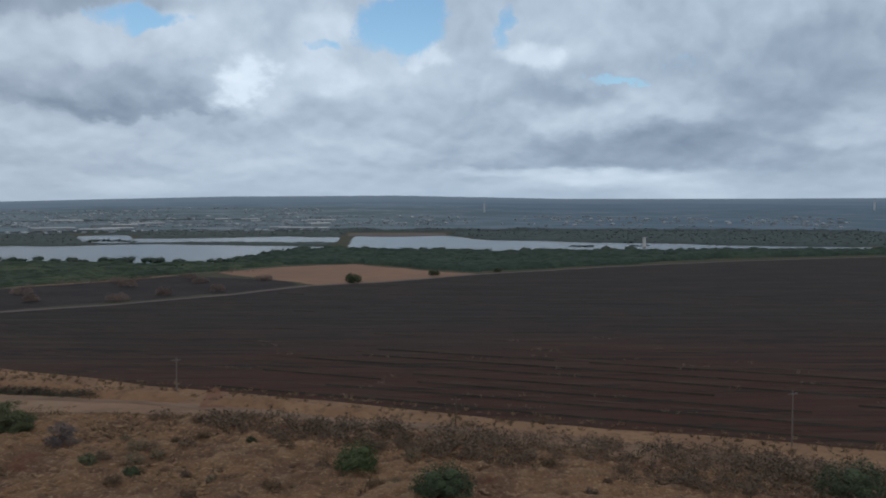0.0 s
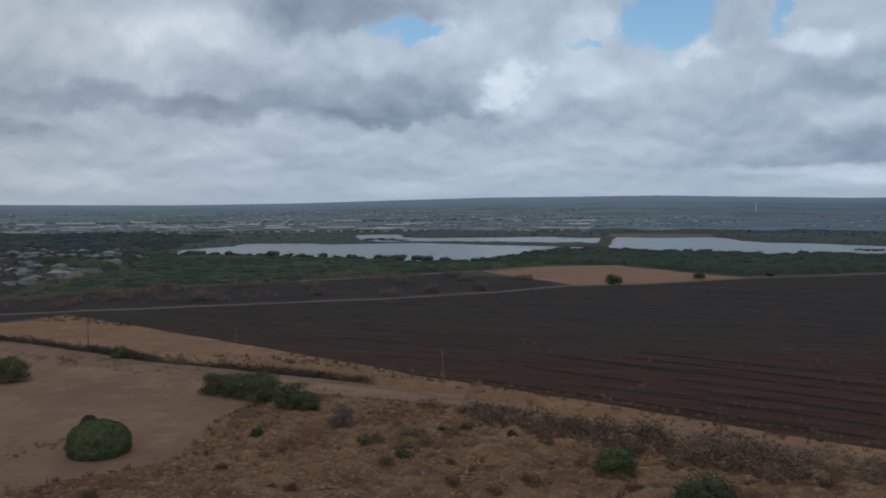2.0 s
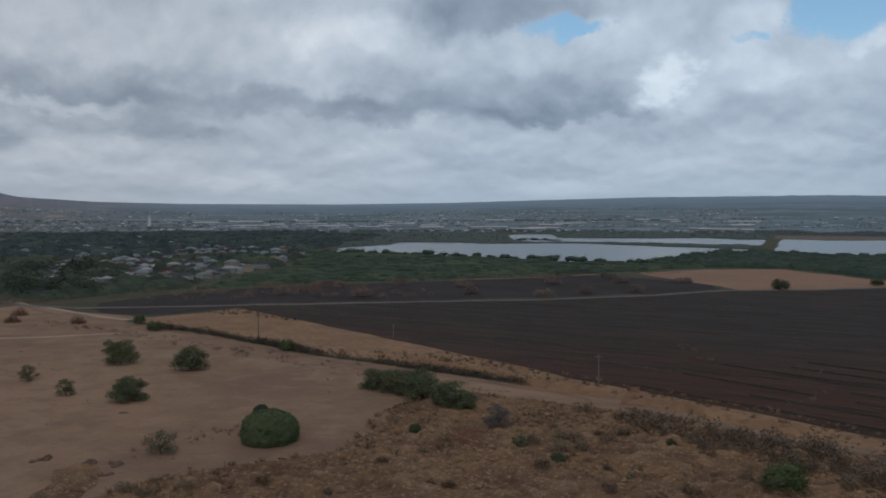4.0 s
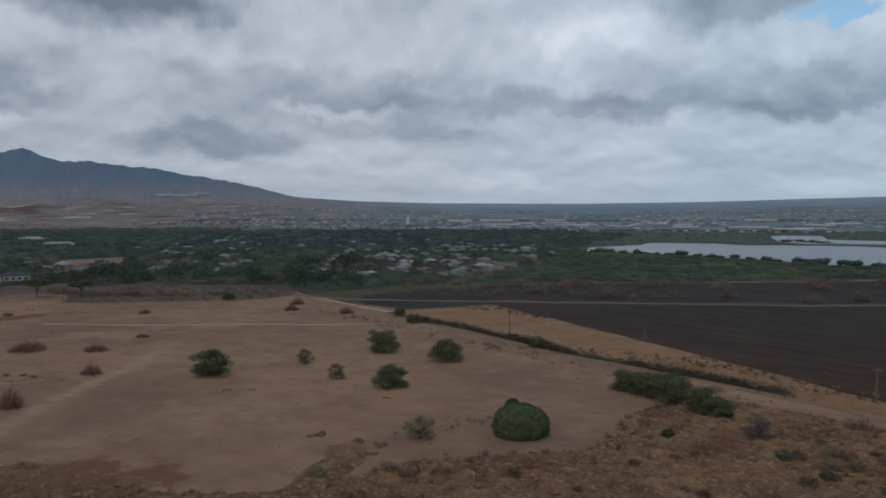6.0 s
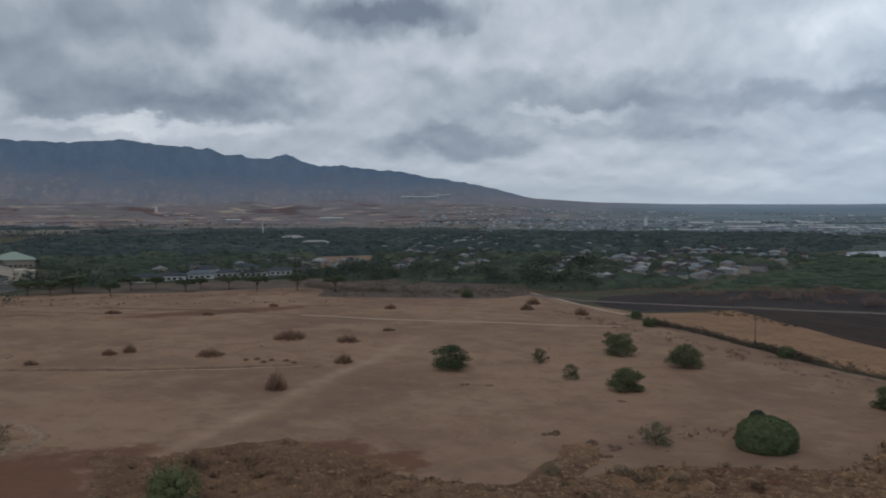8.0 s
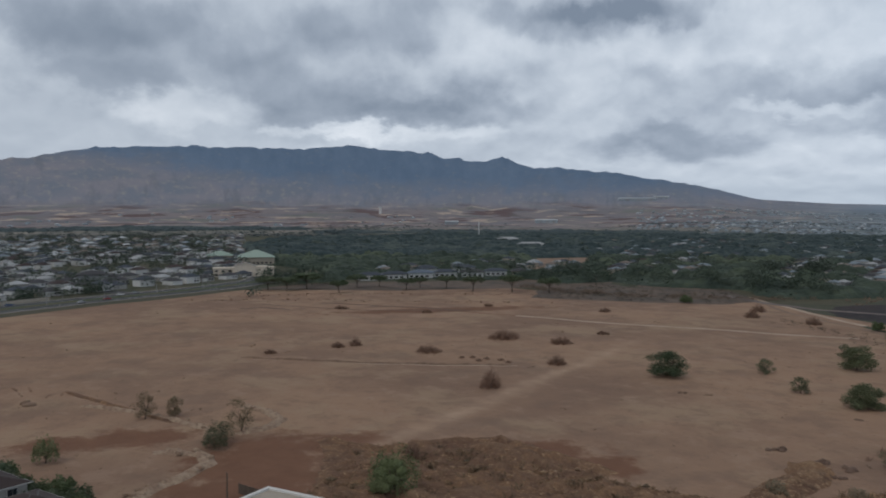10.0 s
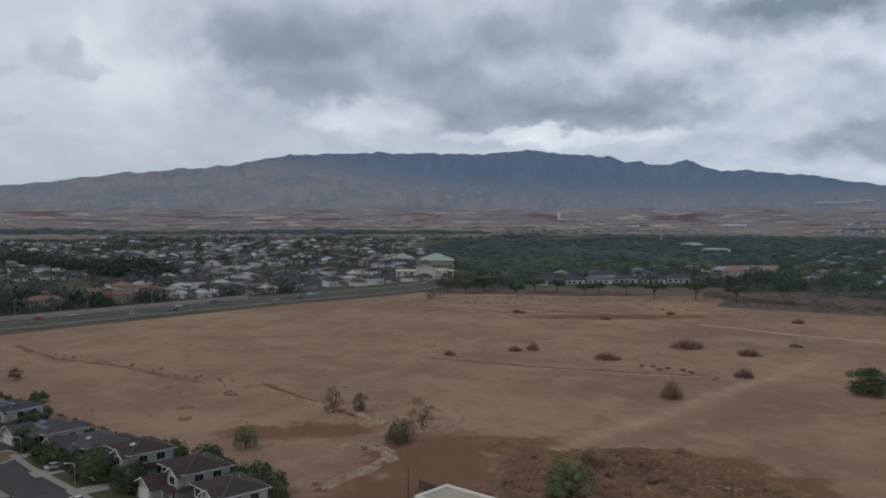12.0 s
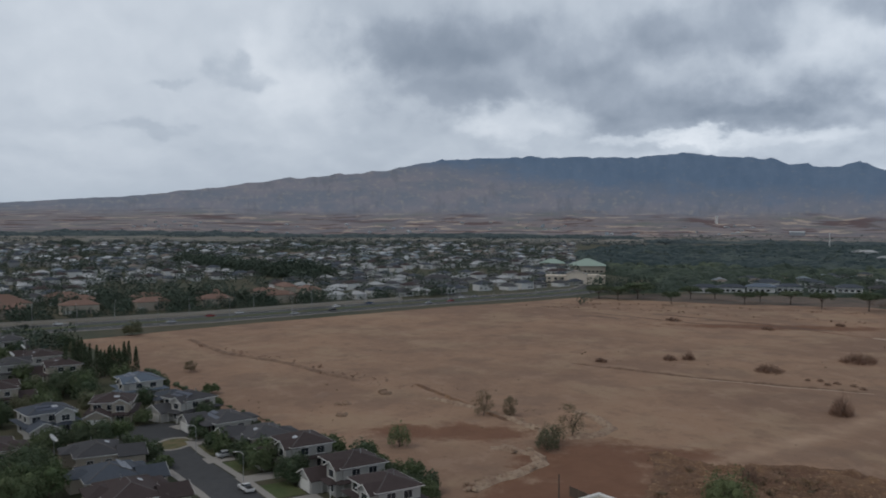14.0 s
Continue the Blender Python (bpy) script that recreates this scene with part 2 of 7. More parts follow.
def soil_colour(n):
    """Dry mown soil: broad patches, drag lines, straw flecks and red spills where earth was moved."""
    p = place(n)
    mp = n.add("ShaderNodeMapping")
    n.put(mp.inputs["Vector"], p)
    mp.inputs["Rotation"].default_value, mp.inputs["Scale"].default_value = (0, 0, radians(-48)), (0.8, 1.0, 1.0)
    broad = n.span(n.noise(p, 0.011, 5, 0.6), 0.36, 0.64)
    drag = n.noise(mp.outputs[0], 0.11, 6, 0.62)
    fleck = n.noise(p, 0.5, 6, 0.70)
    col = n.mix(broad, (0.252, 0.162, 0.114), (0.352, 0.227, 0.151))
    col = n.mix(n.math("MULTIPLY", n.span(n.noise(n.vec("ADD", p, (40.0, 9.0, 0.0)), 0.028, 6, 0.66), 0.48, 0.64), 0.7), col, (0.365, 0.258, 0.172))
    col = n.mix(n.math("MULTIPLY", n.span(drag, 0.50, 0.66), 0.42), col, (0.200, 0.132, 0.098))
    col = n.mix(n.math("MULTIPLY", n.span(drag, 0.47, 0.34), 0.40), col, (0.390, 0.272, 0.195))
    col = n.mix(n.math("MULTIPLY", n.span(fleck, 0.55, 0.68), 0.40), col, (0.160, 0.105, 0.078))
    col = n.mix(n.math("MULTIPLY", n.span(n.noise(n.vec("ADD", p, (4.0, 90.0, 0.0)), 0.045, 5, 0.62), 0.52, 0.64), 0.45), col, (0.205, 0.138, 0.104))
    sep = n.add("ShaderNodeSeparateXYZ")
    n.put(sep.inputs[0], p)
    spill = None
    for x, y, rx, ry in ((-178, 4, 24, 16), (-160, 0, 22, 14), (-152, -10, 18, 10), (-203, -24, 8, 16), (-202, -40, 8, 10), (-187, 22, 8, 16), (-170, 62, 9, 14), (-157, 72, 8, 8), (-430, 110, 10, 60)):
        dx = n.math("DIVIDE", n.math("SUBTRACT", sep.outputs[0], float(x)), float(rx))
        dy = n.math("DIVIDE", n.math("SUBTRACT", sep.outputs[1], float(y)), float(ry))
        g = n.math("EXPONENT", n.math("MULTIPLY", n.math("ADD", n.math("MULTIPLY", dx, dx), n.math("MULTIPLY", dy, dy)), -1.0))
        spill = g if spill is None else n.math("MAXIMUM", spill, g)
    spill = n.math("ADD", spill, n.math("MULTIPLY_ADD", n.noise(p, 0.13, 7, 0.72), 2.0, -1.0))
    col = n.mix(n.math("MULTIPLY", n.span(spill, 0.22, 0.66), 0.9), col, n.mix(n.noise(p, 0.16, 7, 0.7), (0.130, 0.064, 0.040), (0.250, 0.128, 0.080)))
    # broad pale band where vehicles cross the field
    off = n.math("MULTIPLY_ADD", sep.outputs[0], 0.722, n.math("MULTIPLY_ADD", sep.outputs[1], 0.692, 0.722 * 224 - 0.692 * 72))
    off = n.math("ADD", off, n.math("MULTIPLY_ADD", n.noise(p, 0.02, 3, 0.5), 8.0, -4.0))
    band = n.math("EXPONENT", n.math("MULTIPLY", n.math("MULTIPLY", off, off), -0.09))
    run = n.math("MULTIPLY", n.span(sep.outputs[0], -165.0, -185.0), n.span(sep.outputs[0], -330.0, -270.0))
    col = n.mix(n.math("MULTIPLY", n.math("MULTIPLY", band, run), n.span(drag, 0.30, 0.62, 0.85, 0.35)), col, (0.450, 0.315, 0.220))
    return col, n.math("ADD", drag, fleck), 0.22


M["soil"] = shaded("dry_soil", soil_colour, 0.95, 0.15)


def rough_colour(n):
    """Tumbled dry grass: straw tops, brown hollows, grey dead weeds and red earth between."""
    p = place(n)
    broad = n.noise(p, 0.05, 5, 0.6)
    mid = n.noise(p, 0.30, 6, 0.66)
    small = n.noise(n.vec("ADD", p, (5.0, 2.0, 0.0)), 1.15, 5, 0.65)
    col = n.mix(n.span(broad, 0.38, 0.62), (0.330, 0.200, 0.118), (0.225, 0.135, 0.090))
    sepz = n.add("ShaderNodeSeparateXYZ")
    n.put(sepz.inputs[0], p)
    tall = n.math("ADD", sepz.outputs[2], n.math("MULTIPLY_ADD", mid, 2.4, -1.2))
    col = n.mix(n.math("MULTIPLY", n.span(mid, 0.50, 0.62), 0.75), col, (0.135, 0.084, 0.062))
    col = n.mix(n.math("MULTIPLY", n.span(tall, 0.8, 1.6), 0.55), col, (0.430, 0.290, 0.180))
    col = n.mix(n.math("MULTIPLY", n.span(small, 0.56, 0.68), 0.45), col, (0.105, 0.070, 0.054))
    col = n.mix(n.math("MULTIPLY", n.span(small, 0.47, 0.36), 0.7), col, (0.520, 0.360, 0.225))
    col = n.mix(n.math("MULTIPLY", n.span(broad, 0.60, 0.72), 0.7), col, (0.190, 0.085, 0.058))
    # browner, barer earth towards the access ground
    sep = n.add("ShaderNodeSeparateXYZ")
    n.put(sep.inputs[0], p)
    bare = n.math("MULTIPLY", n.span(n.math("ADD", sep.outputs[1], n.math("MULTIPLY", broad, 60.0)), 130.0, 80.0), n.span(mid, 0.40, 0.50))
    col = n.mix(n.math("MULTIPLY", bare, 0.55), col, n.mix(small, (0.175, 0.098, 0.070), (0.235, 0.150, 0.105)))
    return col, n.math("ADD", mid, small), 1.0


M["rough"] = shaded("rough_dry_grass", rough_colour, 0.95, 0.1)
M["weed_line"] = leafy("dark_weed_line", (0.032, 0.033, 0.026), (0.040, 0.036, 0.029), (0.055, 0.050, 0.040))
M["red"] = two_scale("red_earth", (0.210, 0.100, 0.058), (0.250, 0.135, 0.085), 0.05, (0.165, 0.080, 0.050), 0.5, 0.15, 0.5)
M["straw"] = two_scale("dry_straw_grass", (0.352, 0.216, 0.126), (0.272, 0.160, 0.096), 0.05, (0.180, 0.108, 0.070), 0.35, 0.45, 0.75)


def plough_colour(n):
    """Redder furrows near the track, greyer ground further out."""
    p = place(n)
    mp = n.add("ShaderNodeMapping")
    n.put(mp.inputs["Vector"], p)
    mp.inputs["Rotation"].default_value, mp.inputs["Scale"].default_value = (0, 0, radians(20.4)), (0.07, 1.0, 1.0)
    row = n.math("MULTIPLY_ADD", n.noise(n.vec("ADD", mp.outputs[0], (3.0, 70.0, 0.0)), 0.13, 8, 0.72), 0.6, n.math("MULTIPLY", n.noise(mp.outputs[0], 0.42, 6, 0.7), 0.4))
    blot = n.noise(p, 0.012, 5, 0.6)
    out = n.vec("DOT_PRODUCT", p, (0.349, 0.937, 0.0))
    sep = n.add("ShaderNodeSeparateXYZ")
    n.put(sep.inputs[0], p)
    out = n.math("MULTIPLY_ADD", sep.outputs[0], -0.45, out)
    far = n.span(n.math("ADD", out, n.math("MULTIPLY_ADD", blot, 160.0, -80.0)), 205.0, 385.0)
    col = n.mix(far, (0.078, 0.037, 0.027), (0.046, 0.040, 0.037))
    col = n.mix(n.math("MULTIPLY", n.span(row, 0.51, 0.58), 0.9), col, (0.026, 0.024, 0.022))
    col = n.mix(n.math("MULTIPLY", n.span(row, 0.485, 0.40), 0.7), col, (0.086, 0.066, 0.052))
    patch = n.noise(n.vec("ADD", p, (12.0, 5.0, 0.0)), 0.035, 7, 0.7)
    col = n.mix(n.math("MULTIPLY", n.span(patch, 0.54, 0.66), 0.55), col, (0.034, 0.034, 0.028))
    return n.mix(n.math("MULTIPLY", n.span(patch, 0.46, 0.36), 0.6), col, (0.074, 0.046, 0.037)), row, 0.35


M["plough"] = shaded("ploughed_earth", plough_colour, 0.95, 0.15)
M["ridge"] = two_scale("ridge_earth", (0.070, 0.052, 0.042), (0.110, 0.080, 0.058), 0.05, (0.042, 0.045, 0.036), 0.4, 0.1, 0.6)
M["burnt"] = two_scale("burnt_ground", (0.027, 0.023, 0.026), (0.042, 0.034, 0.034), 0.03, (0.090, 0.062, 0.050), 0.2, 0.2, 0.4)
M["tan"] = two_scale("bare_tan_earth", (0.345, 0.205, 0.135), (0.290, 0.180, 0.125), 0.012, (0.24, 0.15, 0.10), 0.08, 0.1, 0.4)
M["track"] = two_scale("pale_dirt_track", (0.30, 0.205, 0.145), (0.235, 0.16, 0.115), 0.08, (0.24, 0.17, 0.12), 0.8, 0.05, 0.5)
M["pale_path"] = two_scale("pale_path", (0.50, 0.39, 0.30), (0.40, 0.30, 0.22), 0.08, (0.30, 0.21, 0.15), 0.8, 0.03, 0.5)
M["furrow"] = two_scale("old_furrow", (0.150, 0.098, 0.074), (0.190, 0.128, 0.095), 0.08, (0.105, 0.070, 0.054), 0.5, 0.2, 0.6)
M["soil_bank"] = two_scale("turned_soil", (0.280, 0.185, 0.128), (0.190, 0.122, 0.088), 0.25, (0.135, 0.088, 0.066), 0.9, 0.3, 0.7)
M["rubble"] = two_scale("pale_rubble", (0.42, 0.315, 0.225), (0.30, 0.205, 0.145), 0.35, (0.19, 0.125, 0.09), 1.3, 0.25, 0.8)
M["leaf_olive"] = leafy("olive_leaves", (0.215, 0.178, 0.118), (0.185, 0.158, 0.104), (0.270, 0.225, 0.155), 0.2)
M["leaf_fresh"] = leafy("fresh_leaves", (0.110, 0.148, 0.062), (0.130, 0.158, 0.074), (0.175, 0.195, 0.098), 0.2)
M["greyroad"] = two_scale("grey_farm_road", (0.155, 0.128, 0.115), (0.20, 0.165, 0.145), 0.05, (0.12, 0.10, 0.09), 0.6, 0.05, 0.5)
M["under"] = two_scale("scrub_floor", (0.066, 0.074, 0.046), (0.105, 0.092, 0.060), 0.02, (0.035, 0.045, 0.028), 0.15, 0.3, 0.6)


def polar(n, p):
    """Azimuth in degrees to the left of +y, and distance on the ground."""
    sep = n.add("ShaderNodeSeparateXYZ")
    n.put(sep.inputs[0], p)
    az = n.math("MULTIPLY", n.math("ARCTAN2", n.math("MULTIPLY", sep.outputs[0], -1.0), sep.outputs[1]), 180 / math.pi)
    return az, n.vec("LENGTH", n.vec("MULTIPLY", p, (1.0, 1.0, 0.0))), sep.outputs[2]


def across_view(n, a, b, shift=0.0):
    v = n.add("ShaderNodeCombineXYZ")
    n.put(v.inputs[0], a)
    n.put(v.inputs[1], b)
    v.inputs[2].default_value = shift
    return v.outputs[0]


def hazed_plain_colour(n):
    """Parcels of farmland and built ground, seen from far away: long strips, longest across the line of sight."""
    p = place(n)
    az, reach, _ = polar(n, p)
    depth = n.math("LOGARITHM", reach, math.e)
    strips = across_view(n, n.math("MULTIPLY", az, 0.16), n.math("MULTIPLY", depth, 16.0))
    thin = across_view(n, n.math("MULTIPLY", az, 0.45), n.math("MULTIPLY", depth, 42.0), 5.0)
    one, two, three = n.noise(strips, 1.0, 4, 0.55), n.noise(thin, 1.0, 5, 0.6), n.noise(n.vec("ADD", strips, (7.0, 3.0, 2.0)), 1.5, 5, 0.6)
    f = n.noise(p, 0.012, 5, 0.65)
    col = n.mix(n.span(one, 0.42, 0.58), (0.104, 0.102, 0.114), (0.126, 0.114, 0.120))
    col = n.mix(n.math("MULTIPLY", n.span(three, 0.53, 0.58), 0.9), col, (0.070, 0.050, 0.052))
    col = n.mix(n.math("MULTIPLY", n.span(three, 0.44, 0.38), 0.8), col, (0.094, 0.102, 0.094))
    col = n.mix(n.math("MULTIPLY", n.span(two, 0.56, 0.62), 0.85), col, (0.245, 0.206, 0.176))
    col = n.mix(n.math("MULTIPLY", n.span(two, 0.42, 0.37), 0.7), col, (0.072, 0.070, 0.074))
    col = n.mix(n.math("MULTIPLY", n.span(n.math("ADD", reach, n.math("MULTIPLY_ADD", one, 700.0, -350.0)), 2500.0, 2150.0), 0.65), col, n.mix(n.span(two, 0.40, 0.60), (0.070, 0.080, 0.068), (0.110, 0.110, 0.092)))
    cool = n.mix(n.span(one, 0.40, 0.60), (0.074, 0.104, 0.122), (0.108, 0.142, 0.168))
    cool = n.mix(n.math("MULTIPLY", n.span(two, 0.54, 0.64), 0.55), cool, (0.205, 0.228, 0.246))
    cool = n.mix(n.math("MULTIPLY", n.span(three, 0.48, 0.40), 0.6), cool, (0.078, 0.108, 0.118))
    # the northern plain is greener; haze is painted in as blue growing with distance
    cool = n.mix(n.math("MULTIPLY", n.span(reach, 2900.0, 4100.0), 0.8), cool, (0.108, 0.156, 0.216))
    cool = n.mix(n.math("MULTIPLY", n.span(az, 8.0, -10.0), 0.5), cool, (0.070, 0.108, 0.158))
    # paler haze colour towards the far rising edge
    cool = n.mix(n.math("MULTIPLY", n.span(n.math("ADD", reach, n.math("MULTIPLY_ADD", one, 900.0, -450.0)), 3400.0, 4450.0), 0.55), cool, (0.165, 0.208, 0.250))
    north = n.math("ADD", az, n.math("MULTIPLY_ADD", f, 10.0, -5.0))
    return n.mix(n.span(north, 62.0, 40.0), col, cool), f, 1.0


M["scrub_floor"] = two_scale("green_scrub_floor", (0.082, 0.126, 0.090), (0.100, 0.134, 0.100), 0.03, (0.064, 0.100, 0.072), 0.16, 0.4, 0.6)
# same painted haze, without the glow
M["far_field"] = shaded("far_fields", hazed_plain_colour, 0.95, 0.1)
M["asphalt"] = two_scale("asphalt", (0.062, 0.064, 0.068), (0.080, 0.081, 0.084), 0.05, (0.048, 0.049, 0.052), 0.7, 0.02, 0.4, 0.85)
M["concrete"] = two_scale("concrete", (0.36, 0.34, 0.31), (0.30, 0.285, 0.265), 0.08, (0.24, 0.225, 0.21), 0.9, 0.02, 0.4, 0.85)
M["lawn_dry"] = two_scale("half_dry_lawn", (0.105, 0.110, 0.050), (0.190, 0.150, 0.085), 0.22, (0.075, 0.085, 0.040), 0.8, 0.08, 0.5)
M["lawn"] = two_scale("lawn", (0.075, 0.105, 0.042), (0.125, 0.125, 0.060), 0.06, (0.05, 0.075, 0.03), 0.8, 0.08, 0.5)


def hazed_mountain_colour(n):
    """Dry grass on the lower slopes, forest towards the crest, both tinted blue for haze, with gullies running down and
    bare patches.
    """
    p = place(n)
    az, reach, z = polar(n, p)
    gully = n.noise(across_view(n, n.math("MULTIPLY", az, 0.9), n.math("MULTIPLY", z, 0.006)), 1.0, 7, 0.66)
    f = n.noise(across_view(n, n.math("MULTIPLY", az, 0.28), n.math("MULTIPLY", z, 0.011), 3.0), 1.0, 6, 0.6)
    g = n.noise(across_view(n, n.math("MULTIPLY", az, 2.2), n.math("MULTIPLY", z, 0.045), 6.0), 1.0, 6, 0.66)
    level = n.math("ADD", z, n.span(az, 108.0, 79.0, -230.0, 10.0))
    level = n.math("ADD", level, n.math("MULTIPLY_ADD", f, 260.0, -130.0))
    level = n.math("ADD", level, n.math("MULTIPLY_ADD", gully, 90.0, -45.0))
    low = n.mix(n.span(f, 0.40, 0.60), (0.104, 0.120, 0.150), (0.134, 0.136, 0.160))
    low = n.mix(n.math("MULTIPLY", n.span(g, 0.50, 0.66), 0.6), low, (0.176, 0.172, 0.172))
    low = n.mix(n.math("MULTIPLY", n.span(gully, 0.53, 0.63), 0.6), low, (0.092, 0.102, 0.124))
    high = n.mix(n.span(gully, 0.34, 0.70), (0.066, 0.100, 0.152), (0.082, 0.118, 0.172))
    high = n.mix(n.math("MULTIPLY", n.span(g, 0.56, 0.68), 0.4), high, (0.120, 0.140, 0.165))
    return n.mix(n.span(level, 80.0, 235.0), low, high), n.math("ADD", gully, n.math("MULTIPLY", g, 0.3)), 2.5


def hazed_land_colour(n):
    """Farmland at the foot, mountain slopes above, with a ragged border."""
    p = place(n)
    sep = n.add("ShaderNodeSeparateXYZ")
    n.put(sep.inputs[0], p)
    foot, f, _ = hazed_plain_colour(n)
    slope, g, depth = hazed_mountain_colour(n)
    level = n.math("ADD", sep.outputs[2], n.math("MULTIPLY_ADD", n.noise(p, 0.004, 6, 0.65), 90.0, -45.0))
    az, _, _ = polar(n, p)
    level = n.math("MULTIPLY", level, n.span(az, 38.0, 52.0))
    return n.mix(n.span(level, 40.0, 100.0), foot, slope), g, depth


# emission lends the distant land the brightness of hazy air
M["mountain"] = shaded("far_land", hazed_land_colour, 0.95, 0.05, glow=0.52)


def water_colour(n):
    f = n.noise(place(n), 0.35, 3, 0.5)
    return n.mix(n.span(n.noise(place(n), 0.01, 3, 0.5), 0.3, 0.7), (0.045, 0.055, 0.058), (0.06, 0.066, 0.066)), f, 0.02


M["water"] = shaded("lagoon_water", water_colour, 0.24, 0.42)
M["leaf"] = leafy("green_leaves", (0.078, 0.114, 0.050), (0.098, 0.128, 0.064), (0.140, 0.164, 0.086), 0.3)
M["leaf_dark"] = leafy("dark_leaves", (0.058, 0.086, 0.046), (0.074, 0.098, 0.058), (0.108, 0.128, 0.074), 0.3)
M["leaf_thorn"] = leafy("thorn_leaves", (0.098, 0.122, 0.064), (0.118, 0.138, 0.076), (0.160, 0.172, 0.098), 0.3)
M["leaf_deep"] = leafy("deep_leaves", (0.036, 0.052, 0.034), (0.044, 0.060, 0.040), (0.062, 0.074, 0.048), 0.3)
M["leaf_grey"] = leafy("grey_green_leaves", (0.130, 0.138, 0.082), (0.112, 0.130, 0.074), (0.180, 0.172, 0.110), 0.3)
M["leaf_dry"] = leafy("dry_twigs", (0.255, 0.162, 0.118), (0.215, 0.140, 0.105), (0.320, 0.210, 0.155))
M["leaf_bare"] = leafy("bare_grey_twigs", (0.165, 0.140, 0.142), (0.140, 0.122, 0.124), (0.205, 0.175, 0.170))
M["leaf_brush"] = leafy("grey_brush_twigs", (0.175, 0.128, 0.094), (0.140, 0.106, 0.080), (0.235, 0.175, 0.125))
M["leaf_brush_dark"] = leafy("dark_brush_twigs", (0.082, 0.070, 0.058), (0.066, 0.064, 0.050), (0.120, 0.098, 0.076))
M["brush_floor"] = two_scale("brushy_ground", (0.165, 0.122, 0.094), (0.105, 0.086, 0.072), 0.05, (0.080, 0.068, 0.056), 0.2, 0.3, 0.6)
M["leaf_sage"] = leafy("sage_leaves", (0.130, 0.122, 0.078), (0.108, 0.110, 0.064), (0.170, 0.150, 0.098), 0.3)
M["leaf_sparse"] = leafy("half_dead_leaves", (0.190, 0.150, 0.095), (0.150, 0.128, 0.075), (0.240, 0.185, 0.120), 0.2)
M["leaf_pink"] = leafy("pinkish_dry_leaves", (0.235, 0.182, 0.158), (0.205, 0.160, 0.140), (0.29, 0.225, 0.19))
M["stalk"] = leafy("bleached_stalks", (0.24, 0.19, 0.145), (0.20, 0.16, 0.12), (0.30, 0.24, 0.18), 0.0)
M["leaf_straw"] = leafy("straw_tufts", (0.300, 0.205, 0.125), (0.235, 0.158, 0.100), (0.36, 0.26, 0.165))
M["tussock"] = leafy("dry_tussocks", (0.290, 0.184, 0.110), (0.215, 0.136, 0.085), (0.400, 0.270, 0.165), 0.1)
M["leaf_tuft"] = leafy("brown_tufts", (0.150, 0.105, 0.068), (0.105, 0.080, 0.052), (0.20, 0.145, 0.09))
# blue-grey tint stands in for haze over the distant crowns
M["leaf_far_hazed"] = crowns_colour("far_woods", (0.056, 0.078, 0.084), (0.072, 0.096, 0.102), (0.094, 0.118, 0.116))
M["leaf_shore"] = leafy("shore_leaves", (0.050, 0.080, 0.064), (0.062, 0.090, 0.072), (0.084, 0.108, 0.084), 0.15)
M["leaf_scrub"] = leafy("scrub_leaves", (0.060, 0.094, 0.060), (0.080, 0.106, 0.072), (0.104, 0.130, 0.088), 0.15)
M["scrub_roof"] = crowns_colour("scrub_crowns", (0.036, 0.056, 0.040), (0.058, 0.086, 0.054), (0.094, 0.118, 0.070))
M["wood_roof"] = crowns_colour("wood_crowns", (0.034, 0.058, 0.048), (0.050, 0.078, 0.060), (0.066, 0.094, 0.068))
# bluer copy of the garden crowns: haze put into the colour
M["garden_roof_hazed"] = crowns_colour("far_garden_crowns", (0.040, 0.061, 0.064), (0.062, 0.086, 0.088), (0.096, 0.120, 0.108))
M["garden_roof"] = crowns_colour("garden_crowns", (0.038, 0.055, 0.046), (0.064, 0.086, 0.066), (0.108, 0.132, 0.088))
# far shore leaves carry a painted haze tint
M["leaf_shore_hazed"] = leafy("far_shore_leaves", (0.066, 0.094, 0.092), (0.078, 0.106, 0.102), (0.094, 0.120, 0.112), 0.15)
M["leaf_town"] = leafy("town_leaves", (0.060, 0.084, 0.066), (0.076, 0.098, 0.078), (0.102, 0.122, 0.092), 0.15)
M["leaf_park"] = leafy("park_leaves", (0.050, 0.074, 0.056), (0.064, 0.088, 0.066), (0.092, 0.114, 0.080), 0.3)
# walls and roofs greyed and blued to imitate haze over distant houses
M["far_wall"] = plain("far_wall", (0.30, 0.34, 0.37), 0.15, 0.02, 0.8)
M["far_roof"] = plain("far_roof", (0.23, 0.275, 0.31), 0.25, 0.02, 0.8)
M["hazed_pale"] = plain("far_pale_roof", (0.52, 0.55, 0.57), 0.2, 0.02, 0.8)
M["bark"] = plain("bark", (0.105, 0.080, 0.062), 0.25, 3.0, 0.9, depth=0.02)
M["wood"] = plain("pole_wood", (0.125, 0.098, 0.078), 0.25, 4.0, 0.85, depth=0.01)
M["pale_pole"] = plain("pale_pole", (0.20, 0.182, 0.165), 0.2, 3.0, 0.8)
M["metal"] = plain("galvanised_metal", (0.38, 0.39, 0.40), 0.12, 2.0, 0.45, 0.6)
M["white"] = plain("white_wall", (0.40, 0.39, 0.365), 0.10, 0.5, 0.8)
M["cream"] = plain("cream_wall", (0.40, 0.355, 0.295), 0.12, 0.5, 0.8)
M["greywall"] = plain("grey_wall", (0.29, 0.295, 0.30), 0.14, 0.5, 0.8)
M["bright"] = plain("bright_white_wall", (0.68, 0.68, 0.67), 0.10, 0.4, 0.8)
